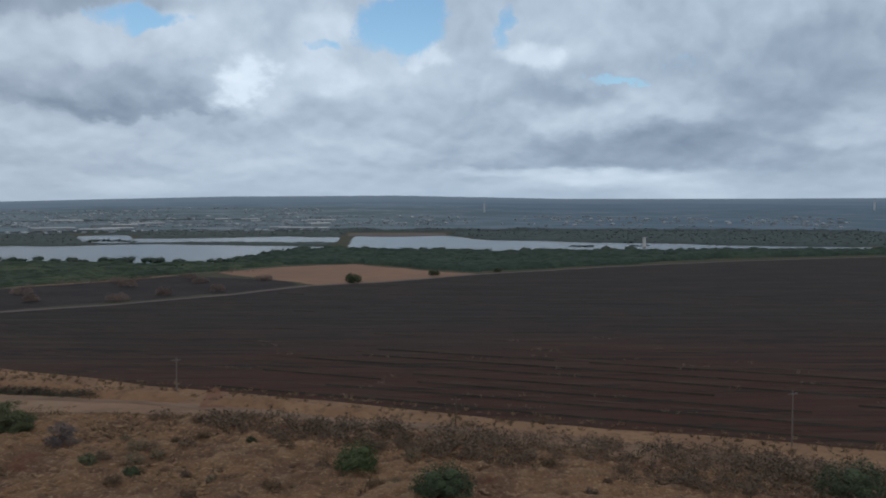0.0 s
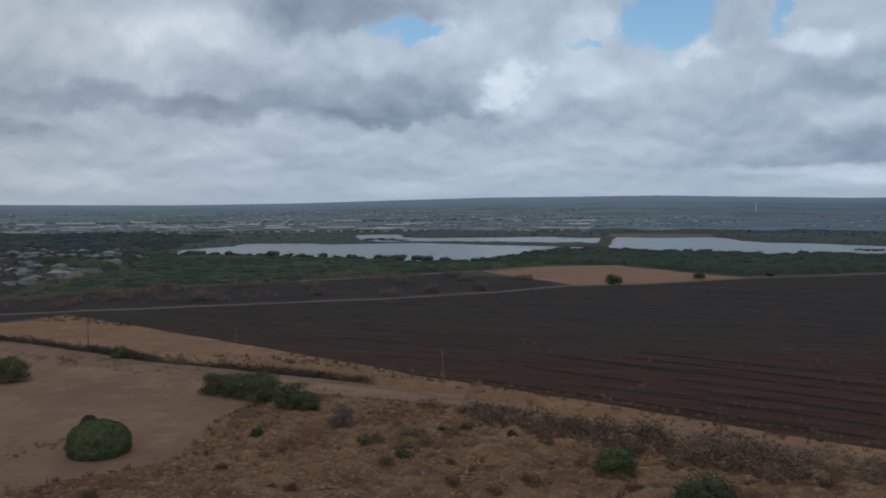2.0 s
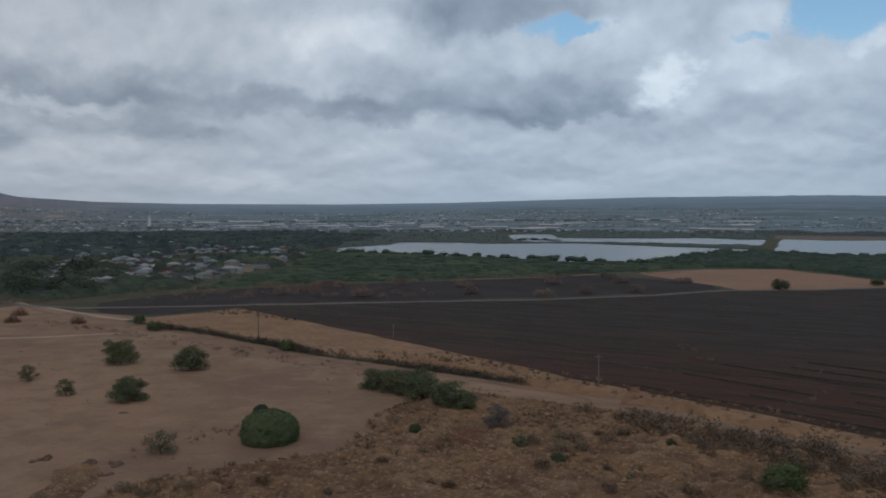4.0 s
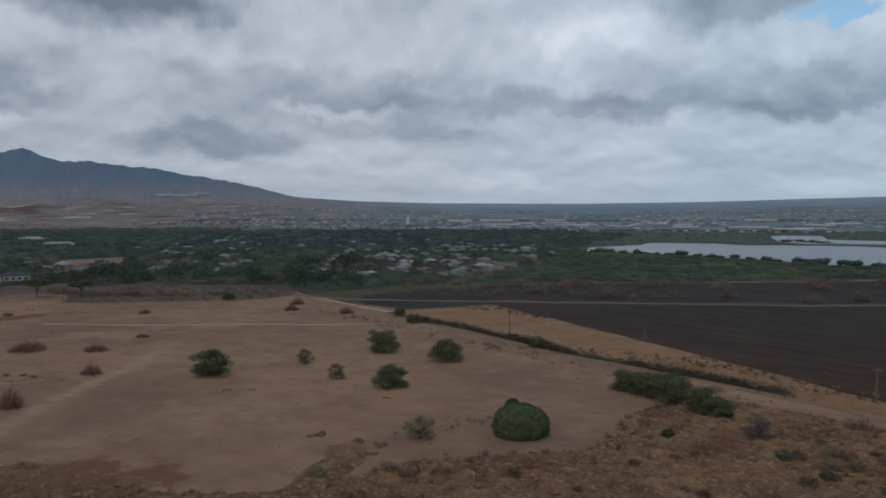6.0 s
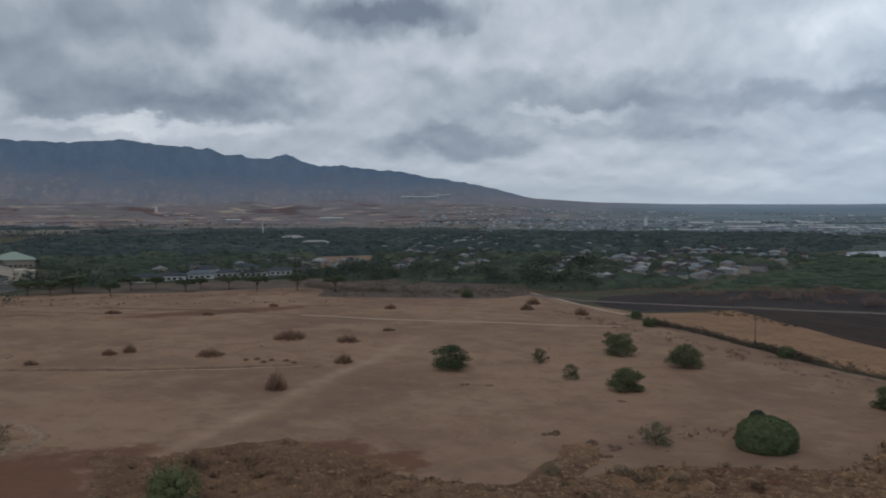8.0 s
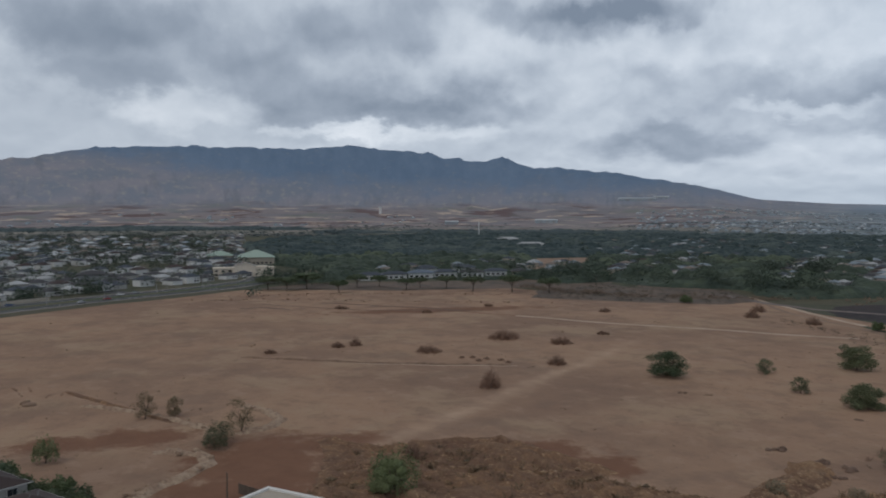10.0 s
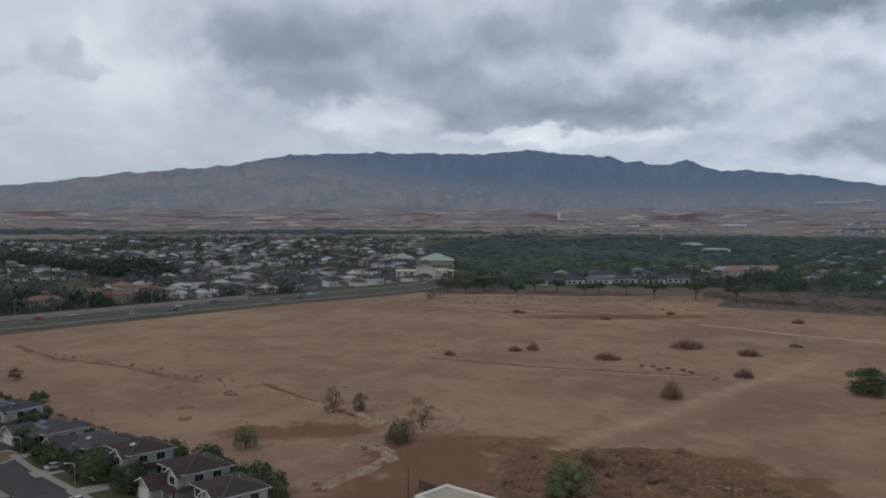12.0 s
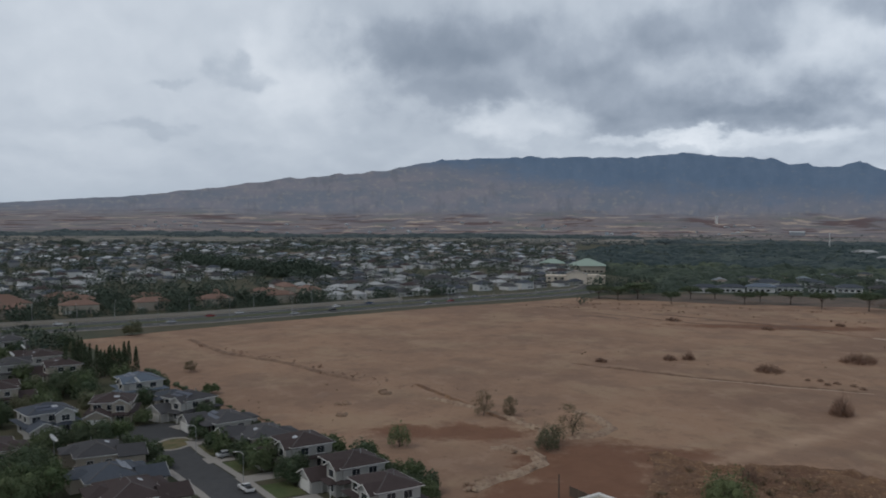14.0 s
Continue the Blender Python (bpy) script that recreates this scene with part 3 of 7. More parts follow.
M["ivory"] = plain("ivory_wall", (0.66, 0.58, 0.48), 0.10, 0.3, 0.8)
M["trim"] = plain("white_trim", (0.68, 0.67, 0.64), 0.08, 1.0, 0.6)
M["pane"] = plain("window_glass", (0.035, 0.040, 0.046), 0.2, 0.4, 0.08, 0.0, 0.6)
M["panel"] = plain("solar_glass", (0.045, 0.060, 0.095), 0.2, 0.4, 0.32, 0.0, 0.6)
M["cap"] = plain("roof_cap", (0.135, 0.125, 0.120), 0.2, 0.8, 0.85)
M["skylight"] = plain("skylight", (0.44, 0.46, 0.49), 0.1, 1.0, 0.25)
M["black"] = plain("black_rubber", (0.02, 0.02, 0.021), 0.2, 3.0, 0.8)
ROOFS = {
    "brown": (0.056, 0.041, 0.040), "grey": (0.066, 0.066, 0.071), "slate": (0.064, 0.075, 0.094), "tan": (0.205, 0.168, 0.142),
    "orange": (0.205, 0.128, 0.100), "pale": (0.38, 0.39, 0.395), "green": (0.33, 0.42, 0.36), "blue": (0.120, 0.150, 0.190),
}
for key, c in ROOFS.items():
    M["roof_" + key] = plain(key + "_roof", c, 0.22, 0.9, 0.85, depth=0.03)
for key, c in {"white": (0.72, 0.72, 0.71), "silver": (0.40, 0.41, 0.42), "red": (0.33, 0.028, 0.024), "dark": (0.035, 0.038, 0.044), "blue": (0.05, 0.09, 0.18)}.items():
    M["car_" + key] = plain(key + "_car_paint", c, 0.08, 1.0, 0.25, 0.0, 0.6)


# ---- helpers for meshes ----
def link_mesh(name, verts, faces, mats, parent=None, label="", index=None):
    me = bpy.data.meshes.new(name)
    me.from_pydata([tuple(v) for v in verts], [], faces)
    for m in mats:
        me.materials.append(m)
    if index is not None:
        me.polygons.foreach_set("material_index", index)
    ob = new(name, me)
    ob.parent = parent
    return tagged(ob, label)


def quads_mesh(name, verts, mats, index=None):
    """A mesh of loose quads, from an array of corners (n, 4, 3)."""
    count = len(verts)
    me = bpy.data.meshes.new(name)
    me.vertices.add(count * 4)
    me.vertices.foreach_set("co", np.ascontiguousarray(verts, dtype=np.float32).ravel())
    me.loops.add(count * 4)
    me.loops.foreach_set("vertex_index", np.arange(count * 4, dtype=np.int32))
    me.polygons.add(count)
    me.polygons.foreach_set("loop_start", np.arange(0, count * 4, 4, dtype=np.int32))
    me.polygons.foreach_set("loop_total", np.full(count, 4, dtype=np.int32))
    for m in mats:
        me.materials.append(m)
    if index is not None:
        me.polygons.foreach_set("material_index", np.asarray(index, dtype=np.int32))
    me.update()
    me.validate()
    return me


def part(name, bm, material, parent, label=""):
    me = bpy.data.meshes.new(name)
    bm.to_mesh(me)
    bm.free()
    me.materials.append(material)
    ob = new(name, me)
    ob.parent = parent
    return tagged(ob, label)


def box(bm, x0, y0, z0, x1, y1, z1, bevel=0.0):
    made = bmesh.ops.create_cube(bm, size=1.0, matrix=Matrix.LocRotScale(((x0 + x1) / 2, (y0 + y1) / 2, (z0 + z1) / 2), None, (x1 - x0, y1 - y0, z1 - z0)))
    if bevel:
        edges = list({e for v in made["verts"] for e in v.link_edges})
        bmesh.ops.bevel(bm, geom=edges, offset=bevel, segments=1, affect="EDGES")
    return bm


def rod(bm, a, b, r0, r1, sides=8):
    """A tapered round bar from a to b."""
    a, b = Vector(a), Vector(b)
    m = Matrix.Translation((a + b) / 2) @ (b - a).to_track_quat("Z", "Y").to_matrix().to_4x4()
    bmesh.ops.create_cone(bm, cap_ends=True, segments=sides, radius1=r0, radius2=r1, depth=(b - a).length, matrix=m)
    return bm


def thing(name, x, y, z=0.0, turn=0.0, label="", category="", group="", kind=""):
    ob = new(name)
    ob.matrix_world = pose(x, y, z, 0, 0, turn)
    return tagged(ob, label, category, group, kind)


def inside(poly, pts):
    """Which of the points (n, 2) lie inside the polygon."""
    poly = np.asarray(poly, float)
    x, y = pts[:, 0], pts[:, 1]
    hit = np.zeros(len(pts), bool)
    for (x0, y0), (x1, y1) in zip(poly, np.roll(poly, -1, axis=0)):
        cross = (y0 > y) != (y1 > y)
        with np.errstate(divide="ignore", invalid="ignore"):
            at = (x1 - x0) * (y - y0) / (y1 - y0) + x0
        hit ^= cross & (x < at)
    return hit


def wander(poly, step, amount, closed=True):
    """The polygon's outline cut into short steps and roughened."""
    out = []
    pairs = list(zip(poly, poly[1:] + (poly[:1] if closed else [])))
    for (x0, y0), (x1, y1) in pairs:
        k = max(1, int(math.hypot(x1 - x0, y1 - y0) / step))
        for i in range(k):
            x, y = x0 + (x1 - x0) * i / k, y0 + (y1 - y0) * i / k
            v = noise.noise_vector(Vector((x * 0.045, y * 0.045, 3.7))) + 0.5 * noise.noise_vector(Vector((x * 0.21, y * 0.21, 9.1)))
            out.append((x + v.x * amount, y + v.y * amount))
    if not closed:
        out.append(tuple(poly[-1]))
    return out


def zone(name, poly, z, material, label, step=6.0, amount=2.0, category="ground"):
    """A patch of ground with a ragged outline."""
    pts = wander(poly, step, amount)
    tris = geometry.tessellate_polygon([[Vector((x, y, 0)) for x, y in pts]])
    ob = link_mesh(name, [(x, y, z) for x, y in pts], [tuple(t) for t in tris], [material])
    return tagged(ob, label, category, kind="structure")


def ribbon(name, line, width, z, material, label, category="road", amount=0.6, step=6.0, camber=0.0, parent=None):
    """A strip along a line, with slightly uneven sides."""
    pts = wander(line, step, amount, closed=False)
    verts, faces = [], []
    for i, (x, y) in enumerate(pts):
        a, b = pts[max(i - 1, 0)], pts[min(i + 1, len(pts) - 1)]
        d = Vector((b[0] - a[0], b[1] - a[1])).normalized()
        w = width / 2 * (1 + 0.12 * amount * noise.noise(Vector((x * 0.1, y * 0.1, 1.3))))
        verts += [(x - d.y * w, y + d.x * w, z), (x, y, z + camber), (x + d.y * w, y - d.x * w, z)]
        if i:
            k = 3 * i
            faces += [(k - 3, k - 2, k + 1, k), (k - 2, k - 1, k + 2, k + 1)]
    ob = link_mesh(name, verts, faces, [material], parent)
    return tagged(ob, label, category if not parent else "", kind="structure" if not parent else "")


def scatter(rng, poly, count):
    poly = np.asarray(poly, float)
    lo, hi = poly.min(0), poly.max(0)
    got = np.zeros((0, 2))
    while len(got) < count:
        p = lo + rng.random((count * 2, 2)) * (hi - lo)
        got = np.concatenate([got, p[inside(poly, p)]])
    return got[:count]


def leaf_quads(rng, centres, size, long=1.0, upward=0.35):
    """One quad round each centre, turned at random."""
    k = len(centres)
    nrm = rng.normal(size=(k, 3))
    nrm[:, 2] += upward * 2
    nrm /= np.linalg.norm(nrm, axis=1, keepdims=True)
    ref = rng.normal(size=(k, 3))
    u = np.cross(nrm, ref)
    u /= np.linalg.norm(u, axis=1, keepdims=True)
    v = np.cross(nrm, u)
    s = (np.asarray(size) * (0.6 + 0.8 * rng.random(k)))[:, None] / 2
    u, v = u * s * long, v * s * 0.75
    return np.stack([centres - u - v * 0.4, centres - v * 0.9 + u * 0.1, centres + u + v * 0.3, centres + v], axis=1)


def crown_points(rng, rx, ry, rz, count, lobes=9, hollow=0.35):
    """Points of an uneven crown: several lobes round an ellipsoid that stands on z = 0."""
    turn = np.arange(lobes) * 2.4 + rng.random() * 6.28
    lift = (np.arange(lobes) + 0.5) / lobes
    ring = np.sqrt(1 - (0.86 * lift) ** 4) * (0.52 + 0.16 * rng.random(lobes))
    c = np.stack([np.cos(turn) * ring, np.sin(turn) * ring, 0.12 + lift * (0.38 + 0.12 * rng.random(lobes))], 1)
    r = 0.34 + 0.16 * rng.random(lobes)
    pick = rng.integers(0, lobes, count)
    d = rng.normal(size=(count, 3))
    d[:, 2] = np.abs(d[:, 2]) - 0.45
    d /= np.linalg.norm(d, axis=1, keepdims=True)
    p = c[pick] + d * (r[pick] * (hollow + (1 - hollow) * rng.random(count)) ** 0.5)[:, None]
    low = p[:, 2] < 0
    p[low, 2] = 0.25 * rng.random(low.sum())
    p[:, :2] *= np.where(low, 0.8 + 0.2 * rng.random(count), 1.0)[:, None]
    p /= np.percentile(np.abs(p), 97, axis=0)
    out = np.linalg.norm(p * (1, 1, 0.75), axis=1)
    edge = 0.84 + 0.30 * rng.random(count) ** 1.5
    p *= np.where(out > edge, edge / np.maximum(out, 0.1), 1.0)[:, None]
    return p * (rx, ry, rz)


def mixed_mesh(name, clumps, quads, mats):
    """A mesh of rounded clumps (n, 12, 3) and loose quads (m, 4, 3)."""
    c, q, f = len(clumps), len(quads), len(CLUMP_FACES)
    tri = (CLUMP_FACES[None] + (np.arange(c) * 12)[:, None, None]).reshape(-1)
    me = bpy.data.meshes.new(name)
    me.vertices.add(c * 12 + q * 4)
    me.vertices.foreach_set("co", np.concatenate([clumps.reshape(-1), quads.reshape(-1)]).astype(np.float32))
    me.loops.add(c * f * 3 + q * 4)
    me.loops.foreach_set("vertex_index", np.concatenate([tri, c * 12 + np.arange(q * 4)]).astype(np.int32))
    me.polygons.add(c * f + q)
    me.polygons.foreach_set("loop_start", np.concatenate([np.arange(c * f) * 3, c * f * 3 + np.arange(q) * 4]).astype(np.int32))
    me.polygons.foreach_set("loop_total", np.concatenate([np.full(c * f, 3), np.full(q, 4)]).astype(np.int32))
    me.polygons.foreach_set("use_smooth", np.arange(c * f + q) < c * f)
    for m in mats:
        me.materials.append(m)
    me.update()
    me.validate()
    return me


def clump_shape():
    """The twelve corners and twenty faces of a rough clump."""
    bm = bmesh.new()
    bmesh.ops.create_icosphere(bm, subdivisions=1, radius=1.0)
    bm.verts.index_update()
    out = np.array([v.co[:] for v in bm.verts]), np.array([[v.index for v in f.verts] for f in bm.faces])
    bm.free()
    return out


CLUMP, CLUMP_FACES = clump_shape()


def woods(name, rng, spots, heights, material, label, leaves=30, size=0.28, flat=1.0, category="trees", lobes=3):
    """Far trees that nobody could count: one object of ragged leaf clumps and loose sprays of leaves."""
    kinds, k = 24, len(spots)
    leaves = max(8, leaves // 2) if lobes else leaves
    shapes = np.stack([crown_points(rng, 0.5, 0.5, 1.0, leaves, 5) for _ in range(kinds)])
    pick, turn = rng.integers(0, kinds, k), rng.random(k) * 2 * np.pi
    h = np.asarray(heights) * np.array([1 + 0.55 * noise.noise(Vector((x * 0.021, y * 0.021, 11.0))) + 0.3 * noise.noise(Vector((x * 0.06, y * 0.06, 3.0))) for x, y in spots[:, :2]])
    z0 = spots[:, 2] if spots.shape[1] > 2 else np.zeros(k)

    def onto(pts):
        """Set unit tree points (k, m, 3) down at the spots."""
        c, s = np.cos(turn)[:, None], np.sin(turn)[:, None]
        x = (pts[..., 0] * c - pts[..., 1] * s) * (h * flat)[:, None] + spots[:, :1]
        y = (pts[..., 0] * s + pts[..., 1] * c) * (h * flat)[:, None] + spots[:, 1:2]
        return np.stack([x, y, pts[..., 2] * h[:, None] + z0[:, None]], axis=2)

    quads = leaf_quads(rng, onto(shapes[pick]).reshape(-1, 3), np.repeat(h * size * 0.95, leaves))
    if not lobes:
        return tagged(new(name, quads_mesh(name, quads, [material])), label, category, kind="stuff")
    bodies = []
    for _ in range(kinds):
        faces = []
        for j in range(lobes):
            a, far = j * 6.283 / lobes + rng.random(), 0.10 + 0.22 * rng.random()
            centre = np.array([math.cos(a) * far, math.sin(a) * far, 0.36 + 0.16 * rng.random()])
            radius = np.array([0.30, 0.30, 0.42]) * (0.6 + 0.55 * rng.random())
            bump = 0.66 + 0.62 * rng.random((12, 1))
            faces.append(CLUMP * bump * radius + centre)
        bodies.append(np.stack(faces))
    bodies = np.stack(bodies).reshape(kinds, -1, 3)
    me = mixed_mesh(name, onto(bodies[pick]).reshape(-1, 12, 3), quads, [material])
    return tagged(new(name, me), label, category, kind="stuff")


def canopy(name, rng, poly, step, low, high, lump, material, label, sprays=0.5, category="trees", seed=0.0, free=(), rising=False, bare=()):
    """A closed roof of leaves over thick growth: rounded crowns side by side, with loose sprays on top."""
    poly = np.asarray(poly, float)
    lo, hi = poly.min(0) - step, poly.max(0) + step
    gx, gy = np.meshgrid(np.arange(lo[0], hi[0], step), np.arange(lo[1], hi[1], step))
    flat = np.stack([gx.ravel(), gy.ravel()], 1)
    warp = np.array([noise.noise_vector(Vector((x * 0.03, y * 0.03, seed)))[:2] for x, y in flat]) * lump * 1.2
    flat = flat + (rng.random(flat.shape) - 0.5) * step * 0.5
    keep = inside(poly, flat + warp).reshape(gx.shape)
    if len(bare):
        keep &= ~inside(bare, flat + warp * 0.5).reshape(gx.shape)
    keep[0], keep[-1], keep[:, 0], keep[:, -1] = False, False, False, False
    inner, ring = keep.copy(), np.zeros(gx.shape)
    for _ in range(3):
        inner = inner & np.roll(inner, 1, 0) & np.roll(inner, -1, 0)
        inner = inner & np.roll(inner, 1, 1) & np.roll(inner, -1, 1)
        ring += inner / 3
    ring **= 0.6
    ids = -np.ones(gx.shape, int)
    room = np.ones(len(flat))
    for x, y, r in free:
        room = np.minimum(room, np.clip((np.hypot(flat[:, 0] - x, flat[:, 1] - y) - r) / (0.6 * r), 0.06, 1))
    verts, tops = [], []
    for i, j in zip(*np.nonzero(keep)):
        x, y = flat[i * gx.shape[1] + j]
        d, near = noise.voronoi(Vector((x / lump, y / lump, seed)))
        crown = math.sqrt(max(0.0, 1 - min(1.0, d[0] * 1.25) ** 2))
        own = 0.5 + 0.9 * noise.noise(near[0] * 3.7 + Vector((0.3, 0.7, seed)))
        grove = 0.5 + 0.8 * noise.noise(Vector((x * 0.22 / lump, y * 0.22 / lump, 4.0 + seed)))
        size = min(1.0, max(0.0, 0.62 * own + 0.38 * grove))
        h = (low + (high - low) * size) * (0.45 + 0.55 * crown) + 0.07 * high * (rng.random() - 0.5)
        h *= room[i * gx.shape[1] + j]
        ids[i, j] = len(verts)
        z0 = float(land_height(math.degrees(math.atan2(-x, y)), math.hypot(x, y))[0]) if rising else 0.0
        verts.append((x, y, z0 + (h * ring[i, j] if ring[i, j] else -0.5)))
        if ring[i, j] > 0.5:
            tops.append(verts[-1])
    faces = []
    for i, j in zip(*np.nonzero(keep[:-1, :-1])):
        f = (ids[i, j], ids[i, j + 1], ids[i + 1, j + 1], ids[i + 1, j])
        if min(f) >= 0:
            faces.append(f)
    tops = np.array(tops)
    pick = tops[rng.integers(0, len(tops), int(len(tops) * sprays))] + rng.normal(size=(int(len(tops) * sprays), 3)) * (step * 0.5, step * 0.5, high * 0.05)
    quads = leaf_quads(rng, pick, step * 0.6, 1.0, 1.6).reshape(-1, 3)
    first = len(verts)
    faces += [(first + k, first + k + 1, first + k + 2, first + k + 3) for k in range(0, len(quads), 4)]
    ob = link_mesh(name, verts + [tuple(v) for v in quads], faces, [material])
    return tagged(ob, label, category, kind="stuff")


# ---- the land ----
# skyline: azimuth to the left of +y and elevation over the eye, degrees
SKYLINE = [
    (-180, 0.4), (-60, 0.6), (-19, 0.62), (-8, 0.65), (3.2, 0.89), (14.4, 0.8), (21, 0.63), (27.6, 0.44), (35, 0.33), (45, 0.36), (50.2, 0.48),
    (54.5, 0.76), (57.9, 1.62), (63.2, 2.48), (67.4, 2.92), (69.3, 2.95), (70.2, 3.42), (71.1, 3.66), (72.2, 3.30), (73.2, 3.42), (76.2, 3.88), (81.1, 4.38),
    (84.3, 4.15), (91.9, 4.18), (97.7, 3.96), (100.7, 3.3), (107.8, 2.52), (116.6, 1.42), (124.6, 0.85), (135, 0.5), (180, 0.4),
]
CREST = 4450.0


def land_height(az, r):
    """Height of the land at azimuths (degrees) and distances, as arrays."""
    a, e = np.array(SKYLINE).T
    el = np.interp(az, a, e)
    top = GROUND_EYE + CREST * np.tan(np.radians(el))
    steep = np.clip((el - 0.6) / 2.0, 0, 1)
    s = np.clip((r - 1950.0) / (CREST - 1950.0), 0, 1)
    z = top * ((1 - steep) * s ** 1.15 + steep * (0.16 * s ** 1.2 + 0.84 * np.clip((s - 0.25) / 0.75, 0, 1) ** 1.5))
    return z * np.where(r > CREST, np.clip(1 - (r - CREST) / 1500.0, 0, 1), 1), s, steep


def land_sheet(name, az, r, seam, label, category, mats):
    """A sheet of land on rings round the eye; seam: index of the first ring with relief."""
    A, R = np.meshgrid(az, r)
    Z, S, steep = land_height(A, R)
    X, Y = -np.sin(np.radians(A)) * R, np.cos(np.radians(A)) * R
    rough, teeth = np.zeros_like(Z), np.zeros_like(Z)
    for i in range(seam, len(r)):
        for j in range(len(az)):
            if -45 < az[j] < 140:
                rough[i, j] = noise.ridged_multi_fractal(Vector((az[j] * 0.62 + 0.8 * noise.noise(Vector((az[j] * 0.25, r[i] * 0.0016, 6.0))), r[i] * 0.00028, 0.0)), 0.8, 2.2, 5, 1.0, 2.0) - 1.1
                teeth[i, j] = noise.fractal(Vector((X[i, j] * 0.016, Y[i, j] * 0.016, 4.0)), 0.8, 2.0, 4)
    crest = np.exp(-((R - CREST) / 160.0) ** 2) * steep
    Z = Z + crest * teeth * 13 + rough * 13 * steep * np.clip(S * 1.6 - 0.35, 0, 1) * np.clip(1.25 - S, 0.06, 1)
    verts = np.stack([X, Y, Z], 2).reshape(-1, 3)
    n, faces, index = len(az), [], []
    for i in range(len(r) - 1):
        for j in range(n):
            k = (j + 1) % n
            faces.append((i * n + j, i * n + k, (i + 1) * n + k, (i + 1) * n + j))
            if seam > len(r):
                wild = noise.noise(Vector((az[j] * 0.22, r[i] * 0.012, 5.0))) + 0.5 * noise.noise(Vector((az[j] * 0.7, r[i] * 0.03, 8.0)))
                index.append(1 if az[j] > 50 and r[i] > 1780 + 260 * wild else 0)
                continue
            index.append(0)
    ob = link_mesh(name, verts, faces, mats, index=index)
    ob.data.polygons.foreach_set("use_smooth", [True] * len(faces))
    return tagged(ob, label, category, kind="structure")


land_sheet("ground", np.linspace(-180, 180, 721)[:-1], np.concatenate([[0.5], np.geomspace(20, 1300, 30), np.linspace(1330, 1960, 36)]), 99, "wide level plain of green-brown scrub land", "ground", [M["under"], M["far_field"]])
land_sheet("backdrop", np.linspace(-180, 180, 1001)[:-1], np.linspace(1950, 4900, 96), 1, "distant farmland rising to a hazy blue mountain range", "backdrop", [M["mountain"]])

# edges of the fields
FIELD_NEAR = [(-305, 342), (-220, 307), (-159, 280), (-118, 262), (-86, 246), (-28, 225), (15, 206), (51, 194), (95, 179), (210, 132), (420, 40)]
FIELD_FAR = [(900, 1000), (474, 904), (286, 829), (160, 757), (29, 667), (-42, 596), (-92, 566), (-130, 507), (-179, 456), (-223, 424), (-314, 352)]
TRACK = [(-440, 306), (-427, 299), (-366, 278), (-312, 272), (-263, 262), (-184, 241), (-123, 231), (-85, 226), (-53, 216), (-20, 204), (6, 195)]
DRY = [(-335, -206), (-392, -161), (-441, -117), (-501, -63), (-527, -30), (-575, 14), (-560, 60), (-545, 110), (-540, 190), (-470, 225), (-438, 304),
       (-366, 292), (-318, 292), (-300, 338)] + FIELD_NEAR[1:9] + [(260, 110), (240, -60), (0, -120), (-120, -44), (-159, -30), (-182, -55), (-221, -98), (-246, -124)]
zone("dry_field", DRY, 0.02, M["soil"], "dry mown brown field of bare soil", 8, 1.6)
STRAW = [(-312, 276), (-263, 266), (-184, 245), (-123, 235), (-85, 230), (-53, 220), (-20, 208), (30, 190), (80, 170), (160, 134), (260, 84), (420, 20)] + FIELD_NEAR[::-1]
zone("straw_strip", STRAW, 0.06, M["straw"], "strip of straw-coloured dry grass beside the track", 5, 1.5)
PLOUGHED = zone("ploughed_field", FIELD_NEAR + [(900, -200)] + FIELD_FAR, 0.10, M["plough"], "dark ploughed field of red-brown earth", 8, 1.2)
zone("burnt_patch", [(-372, 303), (-350, 296), (-322, 294), (-306, 345), (-314, 362), (-223, 434), (-133, 517), (-97, 574), (-119, 613), (-200, 657), (-286, 545), (-350, 470), (-395, 385), (-392, 330)], 0.04, M["burnt"],
     "burnt black patch of scrub land", 8, 6)
zone("bare_patch", [(-186, 686), (-143, 753), (-87, 790), (-11, 704), (34, 664), (-34, 602), (-86, 572), (-119, 612)], 0.08, M["tan"], "bare tan earth clearing", 8, 5)
zone("field_gate", [(-64, 219), (-67, 241), (-65, 243), (-57, 219)], 0.13, M["red"], "gap of bare red earth between the banks", 2, 0.6)
ribbon("dirt_track", TRACK, 3.0, 0.12, M["track"], "pale dirt farm track", amount=1.2)
ribbon("ditch", [(-318, 279), (-290, 272), (-263, 267), (-184, 246), (-123, 236), (-92, 231)], 3.4, 0.125, M["under"], "dark weedy ditch between the track and the strip", "ditch", 1.5)
ribbon("farm_road", [(-470, 300), (-412, 297), (-379, 303)] + FIELD_FAR[::-1][0:10] + [(900, 1000)], 6.5, 0.16, M["greyroad"], "grey gravel farm road along the field", amount=1.5)
ribbon("field_path", [(-395, 140), (-372, 161), (-350, 180), (-333, 202), (-310, 224), (-288, 250)], 3.0, 0.08, M["pale_path"], "pale footpath across the dry ground", "track", 2.0)
ribbon("field_path", [(-480, 60), (-430, 110), (-357, 174)], 1.6, 0.06, M["red"], "narrow red dirt path", "track", 1.0)
ribbon("field_furrow", [(-480, 20), (-440, 70), (-420, 130)], 2.0, 0.07, M["furrow"], "weedy old furrow line in the field", "furrow", 2.0)
